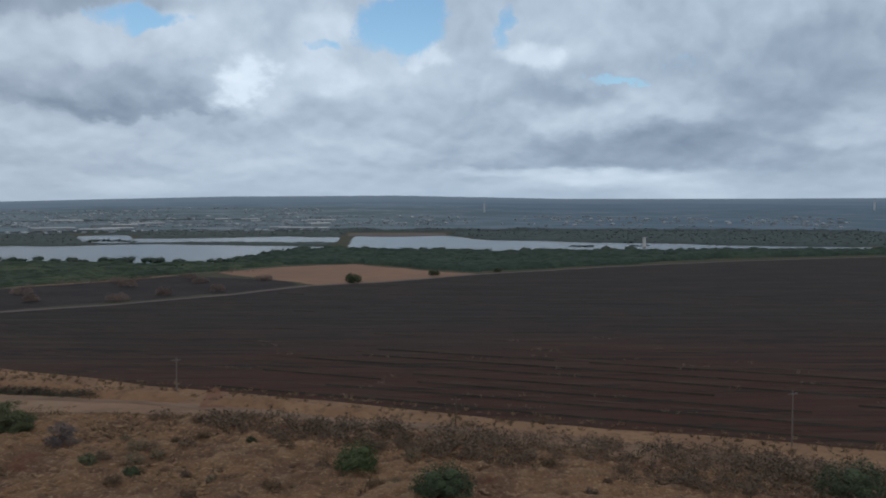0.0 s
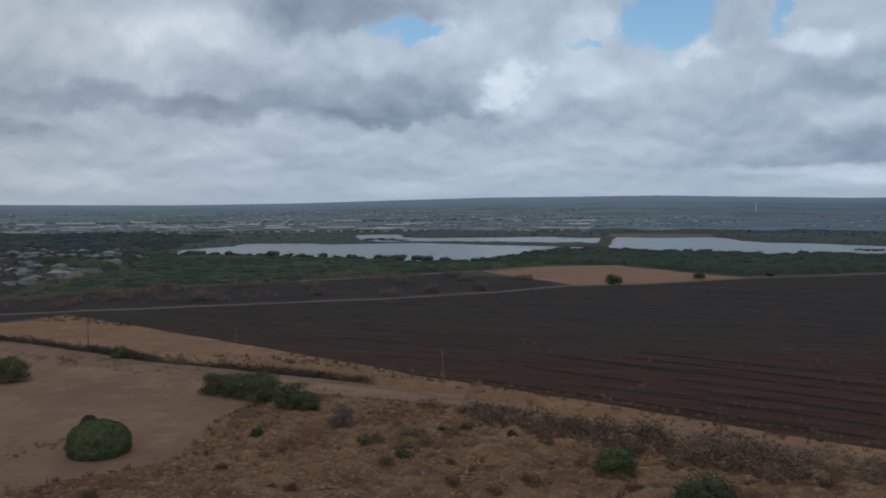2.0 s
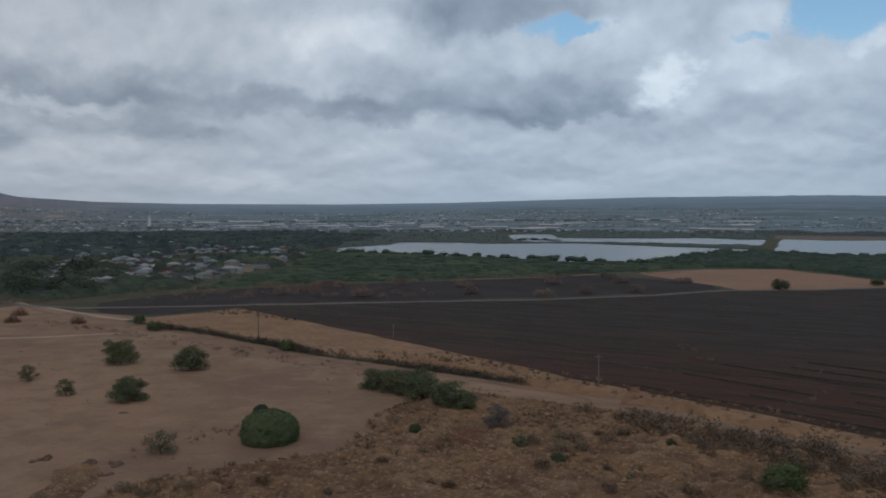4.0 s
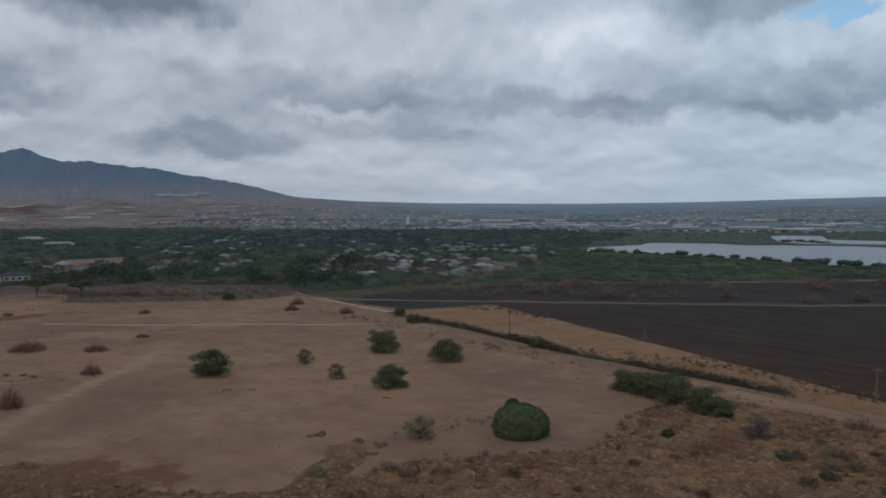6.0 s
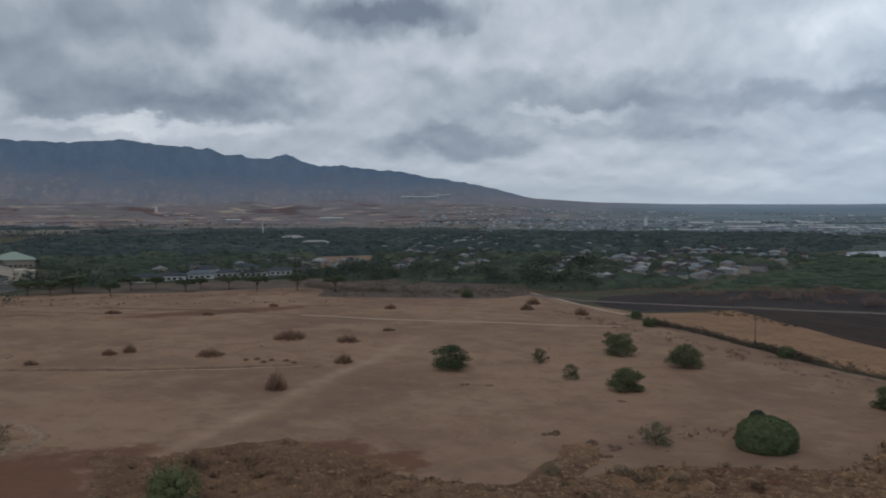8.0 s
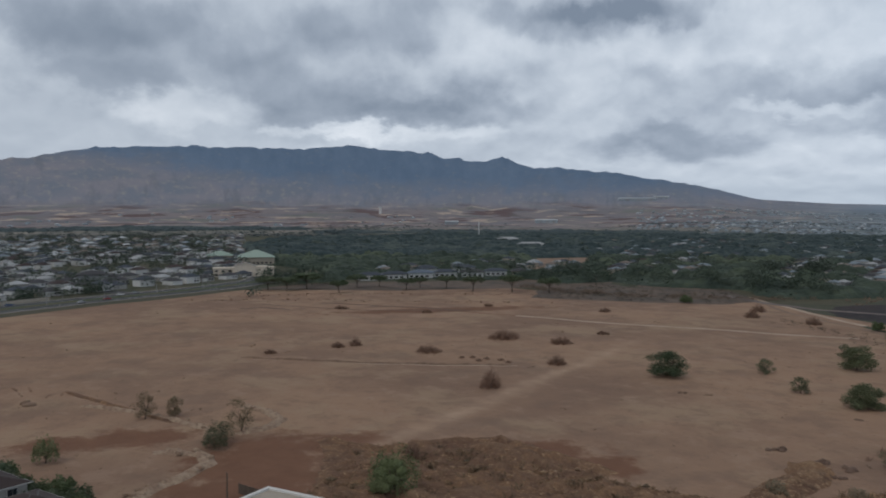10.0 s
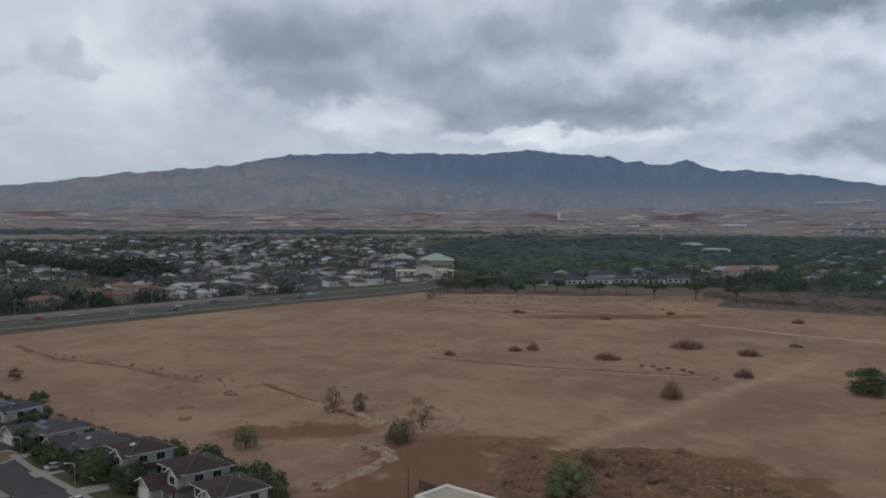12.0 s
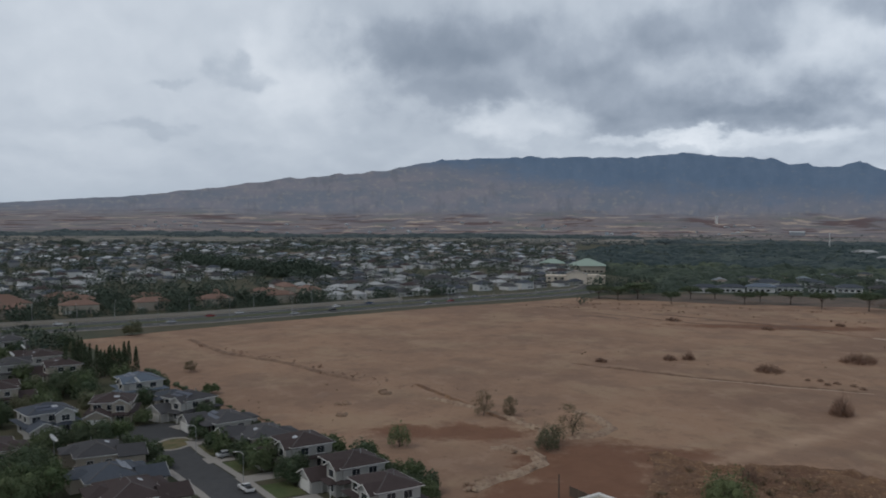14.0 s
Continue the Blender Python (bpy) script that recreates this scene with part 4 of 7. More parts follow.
for line in ([(-463, 8), (-464, 21), (-454, 33)], [(-478, 50), (-472, 66), (-459, 81)], [(-457, 76), (-445, 99), (-423, 124)], [(-511, -9), (-514, -4), (-506, 2)]):
    ribbon("field_furrow", line, 3.0, 0.07, M["furrow"], "dark weedy furrow line near the far edge of the field", "furrow", 3.0, 3.0)
ribbon("field_path", [(-306, 6), (-283, 46), (-267, 93)], 1.1, 0.065, M["pale_path"], "faint pale wheel line in the dry field", "track", 2.5)

# lagoon
zone("lagoon", [(-656, 944), (-649, 1065), (-682, 1146), (-601, 1181), (-526, 1161), (-490, 1195), (-444, 1231), (-398, 1230), (-290, 1191), (-223, 1172), (-160, 1145), (-172, 980), (-182, 880), (-215, 800), (-285, 800), (-400, 830),
                (-468, 845), (-530, 880), (-545, 820), (-600, 850)], 0.22, M["water"], "calm grey lagoon reflecting the clouds", 15, 5, "water")
zone("lagoon", [(-687, 1584), (-666, 1650), (-616, 1649), (-537, 1463), (-473, 1465), (-359, 1520), (-289, 1575), (-227, 1518), (-185, 1530), (-165, 1300), (-225, 1300), (-300, 1300), (-385, 1310), (-470, 1300), (-484, 1271), (-549, 1294)],
     0.22, M["water"], "inner arm of the calm grey lagoon", 15, 5, "water")
zone("lagoon", [(-163, 1573), (-87, 1545), (6, 1602), (32, 1538), (53, 1424), (79, 1374), (150, 1348), (219, 1280), (344, 1237), (391, 1180), (456, 1144), (582, 1112), (560, 1000), (373, 1010), (200, 1000), (110, 1000), (46, 975), (-33, 1030), (-76, 1010), (-125, 1090),
                (-140, 1290), (-152, 1400)], 0.22, M["water"], "wide calm grey lagoon behind the woods", 15, 5, "water")
zone("sand_bank", [(-178, 1600), (-200, 1800), (5, 1790), (6, 1612), (-87, 1556)], 0.24, M["greyroad"], "low greyish tan bank at the far side of the lagoon", 15, 5)


def rough_ground():
    """Uneven mounds of dry grass and earth below the eye."""
    poly = [(-190, 18), (-178, 29), (-182, 40), (-181, 56), (-168, 61), (-149, 68), (-131, 83), (-126, 118), (-106, 149), (-117, 183), (-115, 214), (-53, 212), (30, 181), (160, 124), (230, 60), (60, 20), (-100, 0), (-150, 8), (-170, 12)]
    step = 0.95
    xs, ys = np.arange(-200, 235, step), np.arange(-10, 230, step)
    gx, gy = np.meshgrid(xs, ys)
    pts = np.stack([gx.ravel(), gy.ravel()], 1)
    warp = np.array([noise.noise_vector(Vector((x * 0.05, y * 0.05, 0.5)))[:2] for x, y in pts]) * 5
    keep = (inside(poly, pts + warp) & (np.hypot(pts[:, 0], pts[:, 1]) > 95)).reshape(gx.shape)
    depth = np.zeros(gx.shape)
    edge = keep.copy()
    for k in range(6):
        edge = edge & np.roll(edge, 1, 0) & np.roll(edge, -1, 0) & np.roll(edge, 1, 1) & np.roll(edge, -1, 1)
        depth += edge
    verts, faces, ids = [], [], -np.ones(gx.shape, int)
    for i in range(gx.shape[0]):
        for j in range(gx.shape[1]):
            if keep[i, j]:
                x, y = gx[i, j], gy[i, j]
                h = 0.9 * noise.noise(Vector((x * 0.06, y * 0.06, 2.0))) + 1.5 * abs(noise.noise(Vector((x * 0.14, y * 0.14, 5.0)))) + 0.9 * noise.noise(Vector((x * 0.31, y * 0.31, 8.0))) + 0.85 * noise.noise(Vector((x * 0.55, y * 0.55, 3.0)))
                ids[i, j] = len(verts)
                verts.append((x, y, 0.05 + max(h + 0.25, 0.0) * depth[i, j] / 6))
    for i in range(gx.shape[0] - 1):
        for j in range(gx.shape[1] - 1):
            q = (ids[i, j], ids[i, j + 1], ids[i + 1, j + 1], ids[i + 1, j])
            if min(q) >= 0:
                faces.append(q)
    ob = link_mesh("rough_ground", verts, faces, [M["rough"]])
    ob.data.polygons.foreach_set("use_smooth", [True] * len(faces))
    tagged(ob, "uneven mounds of dry grass and red earth", "ground", kind="structure")


rough_ground()


def berm(line, width, height, material, label):
    """A lumpy low bank of dumped earth along a line."""
    pts = wander(line, 0.9, 0.8, closed=False)
    verts, faces, rows = [], [], 9
    for i, (x, y) in enumerate(pts):
        a, b = pts[max(i - 1, 0)], pts[min(i + 1, len(pts) - 1)]
        d = Vector((b[0] - a[0], b[1] - a[1])).normalized()
        end = min(1.0, i / 3, (len(pts) - 1 - i) / 3)
        for j in range(rows):
            f = j / (rows - 1) * 2 - 1
            w = width / 2 * (1 + 0.35 * noise.noise(Vector((x * 0.25, y * 0.25, 6.0))))
            px, py = x - d.y * w * f, y + d.x * w * f
            h = height * (1 - f * f) * (0.75 + 0.8 * noise.noise(Vector((px * 0.5, py * 0.5, 2.2)))) * end
            verts.append((px, py, 0.03 + max(h, -0.01)))
            if i and j:
                k = i * rows + j
                faces.append((k - rows - 1, k - rows, k, k - 1))
    ob = link_mesh("earth_bank", verts, faces, [material])
    ob.data.polygons.foreach_set("use_smooth", [True] * len(faces))
    return tagged(ob, label, "bank", kind="structure")


BANKS = ([(-158, -22), (-166, -17), (-171, -12), (-179, -7), (-185, -8), (-189, -14), (-190, -19)], [(-231, 1), (-223, 7), (-212, 10), (-205, 6), (-201, -1)], [(-242, -40), (-230, -26), (-217, -14), (-207, -7)])
berm(BANKS[0], 3.4, 0.9, M["rubble"], "pale lumpy bank of dumped earth beside the access ground")
berm(BANKS[1], 3.0, 1.0, M["rubble"], "low pale bank of earth round a bush")
berm(BANKS[2], 2.4, 0.8, M["rubble"], "low pale bank of pushed earth in the field")
berm([(-308, 3), (-285, 45), (-269, 92)], 1.8, 0.5, M["soil_bank"], "low ridge of earth along an old furrow")
berm([(-345, -160), (-309, -129), (-297, -106), (-277, -82), (-264, -67)], 2.6, 0.7, M["soil_bank"], "low ridge of earth along an old furrow")
berm([(-262, -48), (-246, -36), (-232, -27), (-217, -16)], 2.2, 0.5, M["rough"], "low weedy bank of earth in the field")
berm([(-100, 235), (-88, 232), (-76, 229), (-70, 228)], 8.5, 2.0, M["straw"], "rounded straw-coloured bank beside the track")
berm([(-62, 226), (-48, 222), (-34, 216), (-16, 209)], 8.0, 1.8, M["straw"], "long straw-coloured bank beside the track")
berm([(-150, 252), (-130, 244), (-112, 240), (-102, 237)], 8.5, 1.9, M["straw"], "long low straw-coloured bank beside the field")
berm([(-192, 17), (-184, 24), (-179, 30), (-182, 39), (-181, 57), (-169, 62), (-150, 70)], 4.0, 1.2, M["rough"], "rough bank along the foot of the mounds")
berm([(-146, 113), (-138, 106), (-134, 98), (-127, 88)], 9.0, 1.6, M["rough"], "lumpy mound of dumped earth at the field edge")


# ---- woods and scrub ----
rng = np.random.default_rng(7)
SCRUB = [(-650, 860), (-610, 810), (-575, 765), (-480, 605), (-430, 472), (-404, 395), (-365, 492), (-286, 552), (-205, 665), (-192, 690), (-150, 765), (-110, 800), (-190, 850), (-215, 792), (-285, 790), (-400, 815), (-468, 830), (-530, 850), (-600, 835)]
WOOD = [(-200, 830), (-150, 772), (-85, 800), (-11, 722), (29, 686), (104, 741), (211, 814), (290, 874), (474, 935), (700, 1040), (560, 1000), (373, 1000), (200, 985), (110, 985), (46, 960), (-33, 1015), (-76, 1000), (-128, 1080), (-175, 960), (-188, 880)]


def spread(poly, count, low, high, gap=1.0):
    p = scatter(rng, poly, count)
    keep = np.array([noise.noise(Vector((x * 0.012, y * 0.012, 4.0))) > -gap for x, y in p])
    p = p[keep]
    return p, low + (high - low) * rng.random(len(p)) ** 1.5


zone("scrub_ground", SCRUB, 0.03, M["scrub_floor"], "green low growth between the field and the lagoon", 14, 6)
canopy("scrub_canopy", rng, SCRUB, 2.3, 0.7, 4.6, 10.0, M["scrub_roof"], "low green thorn scrub between the field and the lagoon", 0.3)
canopy("wood_canopy", rng, WOOD, 2.5, 3.0, 8.0, 11.0, M["wood_roof"], "dense dark green trees between the field and the lagoon", 0.35, seed=3.0)
# taller single crowns along the near shore
line = np.array(wander([(-600, 842), (-545, 812), (-468, 836), (-400, 820), (-285, 795), (-215, 796), (-185, 870), (-172, 965), (-128, 1075), (-76, 1000), (-33, 1015), (46, 962), (110, 988), (200, 988), (373, 1002)], 6.0, 6.0, closed=False))
line = line[rng.random(len(line)) < 0.8]
woods("shore_woods", rng, line + rng.normal(size=line.shape) * (7, 5), 3.5 + 4.5 * rng.random(len(line)) ** 1.6, M["leaf_shore"], "dark mangrove trees along the near shore", 60, 0.2, 1.9)
for poly, high, label in (([(-176, 1168), (-223, 1178), (-290, 1197), (-398, 1236), (-444, 1237), (-500, 1205), (-520, 1225), (-470, 1268), (-385, 1280), (-225, 1270), (-150, 1262)], 4.6, "low dark trees on a narrow spit in the lagoon"),
                          ([(-600, 1187), (-680, 1152), (-655, 1070), (-660, 950), (-720, 1000), (-900, 1200), (-1000, 1500), (-760, 1700), (-690, 1590), (-555, 1296), (-500, 1240), (-530, 1170)], 6.0, "dark trees on the wooded western shore"),
                          ([(-690, 1640), (-612, 1665), (-530, 1480), (-473, 1478), (-359, 1533), (-289, 1588), (-227, 1530), (-185, 1560), (-205, 1830), (-640, 1880)], 6.0, "dark wooded far shore of the lagoon"),
                          ([(10, 1610), (40, 1545), (60, 1432), (85, 1384), (150, 1358), (219, 1290), (344, 1247), (391, 1190), (456, 1154), (640, 1130), (1000, 1200), (900, 1750), (300, 1880), (20, 1820)], 5.0, "dark green far shore of the lagoon")):
    canopy("shore_canopy", rng, poly, 6.0, 2.5, high, 18.0, M["leaf_shore_hazed"], label, 0.5, seed=high)
zone("bare_strip", [(-358, 488), (-340, 515), (-317, 546), (-287, 556), (-240, 600), (-203, 655), (-212, 658), (-250, 600), (-290, 562), (-322, 553), (-350, 520)], 0.07, M["tan"], "pale bare strip of earth behind the burnt patch", 6, 3)
# pale dry growth behind the burnt patch, and brush along the far edge of the dry field
line = np.array(wander([(-362, 480), (-286, 542), (-240, 600), (-203, 655), (-150, 692)], 2.6, 5.0, closed=False))
woods("dry_edge_brush", rng, line + rng.normal(size=line.shape) * 2.0, 1.0 + 2.0 * rng.random(len(line)), M["leaf_pink"], "pale dry brush behind the burnt patch", 60, 0.2, 2.4, "brush", lobes=0)
line = np.array(wander([(-548, 196), (-505, 214), (-470, 236), (-438, 296), (-424, 340)], 0.8, 5.0, closed=False))
woods("dry_edge_brush", rng, line + rng.normal(size=line.shape) * 4.0, 0.8 + 2.0 * rng.random(len(line)), M["leaf_brush"], "grey-brown brush at the far edge of the dry field", 60, 0.2, 2.0, "brush", lobes=0)
# low trees over the burnt patch and the small islets
p, h = spread([(-400, 320), (-330, 372), (-240, 440), (-260, 480), (-365, 480), (-420, 395)], 130, 2.0, 4.0, 2)
woods("burnt_scrub", rng, p, h, M["leaf_dry"], "scorched brown scrub on the burnt patch", 60, 0.2, 1.8, lobes=0)
for x, y in ((-541, 1365), (-560, 1340), (-500, 1330), (190, 1150), (270, 1165), (300, 1275)):
    p = np.array([(x, y)]) + rng.normal(size=(14, 2)) * (9, 5)
    woods("islet_trees", rng, p, 1.6 + 1.6 * rng.random(14), M["leaf_shore"], "dark trees on a small islet in the lagoon", 26, 0.3, 2.4)
# houses of the leafy quarter: a dense cluster, and others spread among the trees
QUARTER = [(-444, 470), (-470, 400), (-500, 372), (-645, 484), (-700, 612), (-785, 783), (-748, 917), (-600, 790), (-500, 620)]
GARDEN_SPOTS = np.concatenate([scatter(rng, QUARTER, 210), scatter(rng, [(-640, 420), (-760, 420), (-1100, 480), (-1350, 700), (-1150, 1050), (-820, 930), (-720, 640)], 260), scatter(rng, [(-590, 330), (-640, 300), (-760, 400), (-660, 430)], 26), scatter(rng, [(-585, 245), (-650, 250), (-672, 130), (-740, 110), (-830, 320), (-660, 350)], 44), [(-596, 350), (-628, 360)]])
HALL_SPOTS = [(-630, 108), (-636, 128), (-641, 150), (-648, 172), (-643, 193), (-650, 215), (-655, 238), (-684, 165), (-690, 200), (-690, 15), (-856, 34), (-930, 0), (-1130, 430), (-1340, 470)]
CLEARING = [(-514, 269), (-612, 335), (-650, 372), (-612, 368), (-517, 310), (-462, 300), (-453, 262), (-478, 250)]
BRUSH = [(-475, 178), (-545, 212), (-559, 236), (-551, 268), (-511, 275), (-513, 317), (-484, 322), (-425, 300), (-416, 270), (-446, 216)]
SAND = [(-707, 267), (-872, 338), (-877, 401), (-783, 352), (-733, 300)]
# what the crowns leave free: the houses and what stands just before them
FREE = []
for k, (x, y) in enumerate(GARDEN_SPOTS):
    r = math.hypot(x, y)
    FREE += [(x, y, 6.2), (x * (1 - 9 / r), y * (1 - 9 / r), 4.0 + 2.0 * (k % 3)), (x * (1 - 19 / r), y * (1 - 19 / r), 3.0 + 2.5 * (k % 3))]
FREE += [(x * f, y * f, 15.0) for x, y in HALL_SPOTS for f in (1.0, 0.975)] + [(x, y, 26.0) for x, y in ((-740, 290), (-770, 315), (-800, 330), (-840, 355), (-720, 280), (-560, 302), (-1090, -10), (-1030, 5))]
FREE += [(x * f, y * f, 19.0) for x, y in ((-740, 290), (-790, 325), (-850, 360)) for f in (0.955, 0.915, 0.875)]
NORTH = [(-470, 345), (-500, 325), (-520, 285), (-562, 275), (-566, 240), (-600, 228), (-625, 90), (-608, 45), (-640, 60), (-720, 82), (-850, 40), (-1250, 30), (-1500, 80), (-1750, 500), (-1500, 1000), (-1100, 1450), (-800, 1300), (-690, 1000), (-660, 880), (-650, 760), (-600, 640), (-520, 500), (-450, 420)]
NORTH_NEAR = [(-432, 318), (-460, 322), (-500, 325), (-520, 285), (-562, 275), (-566, 240), (-600, 228), (-625, 90), (-608, 45), (-640, 60), (-720, 82), (-850, 40), (-930, 45), (-900, 200), (-860, 420), (-760, 560), (-640, 720), (-585, 775), (-490, 610), (-440, 475), (-412, 395)]
NORTH_FAR = [(-930, 45), (-1250, 30), (-1500, 80), (-1750, 500), (-1500, 1000), (-1100, 1450), (-800, 1300), (-690, 1000), (-660, 880), (-630, 830), (-585, 775), (-640, 720), (-760, 560), (-860, 420), (-900, 200)]
canopy("garden_trees", rng, NORTH_NEAR, 3.0, 1.8, 11.5, 11.0, M["garden_roof"], "dark green leafy trees between the houses", 0.5, seed=7.0, free=FREE, bare=SAND)
canopy("garden_trees", rng, NORTH_FAR, 4.4, 2.0, 12.0, 13.0, M["garden_roof_hazed"], "dark green trees of the far quarter, tinted blue for haze", 0.4, seed=9.0, free=FREE, bare=SAND)
zone("brush_ground", BRUSH, 0.052, M["brush_floor"], "dark grey-brown brushy ground at the far edge of the field", 6, 4)
line = scatter(rng, BRUSH, 420)
woods("edge_brush", rng, line, 0.6 + 1.6 * rng.random(len(line)) ** 2, M["leaf_brush_dark"], "low dark grey-brown brush at the far edge of the dry field", 60, 0.18, 1.9, "brush", lobes=0)


def clear_of(p, gap):
    free = np.ones(len(p), bool)
    for x, y, r in FREE:
        free &= np.hypot(p[:, 0] - x, p[:, 1] - y) > r * gap
    return free


# crowns that stand out of the leaf roof near the field
p = np.concatenate([scatter(rng, [(-450, 380), (-500, 325), (-562, 275), (-600, 228), (-625, 100), (-720, 90), (-760, 300), (-700, 560), (-560, 560)], 330), scatter(rng, NORTH, 260)])
p = p[clear_of(p, 1.0) & ~inside(SAND, p)]
h = 6 + 6.5 * rng.random(len(p)) ** 1.5
light = np.array([noise.noise(Vector((x * 0.011, y * 0.011, 15.0))) > 0.14 for x, y in p])
woods("garden_crowns", rng, p[light], h[light] * 0.8, M["leaf_scrub"], "lighter green trees between the houses", 330, 0.095, 1.5, lobes=0)
woods("garden_crowns", rng, p[~light], h[~light], M["leaf_town"], "tall dark green trees between the houses", 360, 0.095, 1.5, lobes=0)
p = np.array([(-615, 29), (-612, 40), (-598, 48), (-606, 60), (-609, 72), (-622, 52), (-628, 36), (-600, 240), (-590, 252), (-605, 262), (-560, 262), (-640, 268), (-500, 345), (-470, 360), (-530, 335), (-574, 258), (-548, 282), (-528, 296), (-478, 336), (-458, 330), (-446, 345), (-432, 352), (-590, 238), (-612, 232), (-585, 275), (-512, 322)], float)
woods("tall_edge_trees", rng, p, 10 + 5 * rng.random(len(p)), M["leaf_park"], "tall dark trees at the edge of the dry field", 760, 0.075, 1.4, lobes=0)

# far woods beyond the town, set on the rising land
def on_land(p):
    az = np.degrees(np.arctan2(-p[:, 0], p[:, 1]))
    z, _, _ = land_height(az, np.hypot(p[:, 0], p[:, 1]))
    return np.column_stack([p, z])


def sector(count, az0, az1, r0, r1):
    a = np.radians(az0 + (az1 - az0) * rng.random(count))
    r = np.sqrt(r0 * r0 + (r1 * r1 - r0 * r0) * rng.random(count))
    return np.stack([-np.sin(a) * r, np.cos(a) * r], 1)


def belt(az0, az1, r0, r1, seed):
    """A long ragged belt round the eye."""
    az = np.arange(az0, az1 + 0.01, 0.7)
    ring = [(a, r0 + 0.35 * (r1 - r0) * noise.noise(Vector((a * 0.35, seed, 0.0)))) for a in az]
    ring += [(a, r1 + 0.9 * (r1 - r0) * noise.noise(Vector((a * 0.45, seed, 5.0)))) for a in az[::-1]]
    return [(-math.sin(radians(a)) * r, math.cos(radians(a)) * r) for a, r in ring]


for az0, az1, r0, r1, top in ((84, 129, 2180, 2330, 12.0), (58, 84, 1960, 2120, 9.0), (36, 58, 1800, 1980, 9.0), (8, 36, 1960, 2040, 5.0), (-30, 8, 1900, 2060, 6.0), (12, 62, 2520, 2570, 6.0)):
    canopy("far_belt", rng, belt(az0, az1, r0, r1, top), 8.0, top * 0.3, top, 20.0, M["leaf_far_hazed"], "distant belt of dark trees", 0.3, seed=top, rising=True)
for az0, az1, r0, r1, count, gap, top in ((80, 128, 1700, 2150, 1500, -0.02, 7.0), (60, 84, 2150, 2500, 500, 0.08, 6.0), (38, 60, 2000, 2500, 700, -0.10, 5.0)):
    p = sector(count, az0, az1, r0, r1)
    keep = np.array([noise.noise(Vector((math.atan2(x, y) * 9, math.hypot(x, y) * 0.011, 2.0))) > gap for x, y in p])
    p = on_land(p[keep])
    woods("far_woods", rng, p, top * (0.5 + 0.6 * rng.random(len(p))), M["leaf_far_hazed"], "distant scattered dark trees", 24, 0.34, 2.2, lobes=0)


# ---- tufts and weeds ----
def tufts(name, p, height, material, label, blades=16, lean=0.6, category="grass"):
    """Dry plants: upright narrow blades."""
    k = len(p)
    base = np.repeat(np.column_stack([p, np.zeros(k)]), blades, 0)
    h = np.repeat(np.asarray(height), blades) * (0.6 + 0.6 * rng.random(k * blades))
    base[:, :2] += rng.normal(size=(k * blades, 2)) * (h * 0.35)[:, None]
    tip = base + np.column_stack([rng.normal(size=(k * blades, 2)) * (h * lean)[:, None], h])
    side = rng.normal(size=(k * blades, 3)) * (1, 1, 0)
    side = side / np.linalg.norm(side, axis=1, keepdims=True) * (h * 0.07)[:, None]
    me = quads_mesh(name, np.stack([base - side, base + side, tip + side * 0.5, tip - side * 0.5], 1), [material])
    return tagged(new(name, me), label, category, kind="stuff")


ROUGH = [(-185, 28), (-169, 55), (-149, 68), (-131, 83), (-126, 118), (-106, 149), (-117, 183), (-115, 214), (-53, 212), (30, 181), (120, 140), (150, 90), (60, 60), (-60, 80), (-120, 20), (-150, 8)]
p, h = spread(ROUGH, 9500, 0.35, 0.95, 0.30)
tufts("dry_grass_tufts", p, h, M["leaf_straw"], "straw-coloured grass tufts on the mounds")


def tussocks(name, p, low, high, material, label):
    """Rounded cushions of dry grass, set close together."""
    k = len(p)
    size = low + (high - low) * rng.random(k) ** 1.6
    shape = CLUMP[None] * (0.50 + 0.9 * rng.random((k, 12, 1))) * np.stack([size, size * (0.7 + 0.4 * rng.random(k)), size * (0.24 + 0.26 * rng.random(k))], 1)[:, None]
    ground = np.array([0.25 + 0.5 * noise.noise(Vector((x * 0.14, y * 0.14, 5.0))) for x, y in p])
    me = mixed_mesh(name, shape + np.column_stack([p, ground])[:, None], np.zeros((0, 4, 3)), [material])
    return tagged(new(name, me), label, "grass", kind="stuff")


p, h = spread(ROUGH, 5200, 0.4, 1.0, 0.40)
tussocks("grass_tussocks", p, 0.25, 0.95, M["tussock"], "rounded tussocks of straw-coloured dry grass on the mounds")
p, h = spread(ROUGH, 1700, 0.4, 1.0, 0.10)
tussocks("weed_tussocks", p, 0.3, 0.95, M["leaf_tuft"], "brown tussocks of dead weeds on the mounds")
p, h = spread(ROUGH, 2600, 0.5, 1.5, 0.15)
tufts("brown_weeds", p, h, M["leaf_tuft"], "brown dead weeds on the mounds")
p, h = spread([(-75, 208), (-30, 203), (0, 197), (60, 178), (130, 142), (130, 118), (30, 158), (-40, 190)], 1100, 1.2, 3.2, 0.5)
woods("grey_brush", rng, p, h, M["leaf_brush"], "grey-brown leafless brush beside the track", 84, 0.17, 1.7, "brush", lobes=0)
p, h = spread(STRAW[:9] + FIELD_NEAR[8::-1], 1300, 0.4, 1.3, 0.15)
tufts("brown_weeds", p, h, M["leaf_tuft"], "brown weeds in the straw-coloured strip")
p, h = spread(DRY, 450, 0.25, 0.6, 0.0)
tufts("field_weeds", p, h, M["leaf_tuft"], "small weeds scattered over the dry field")
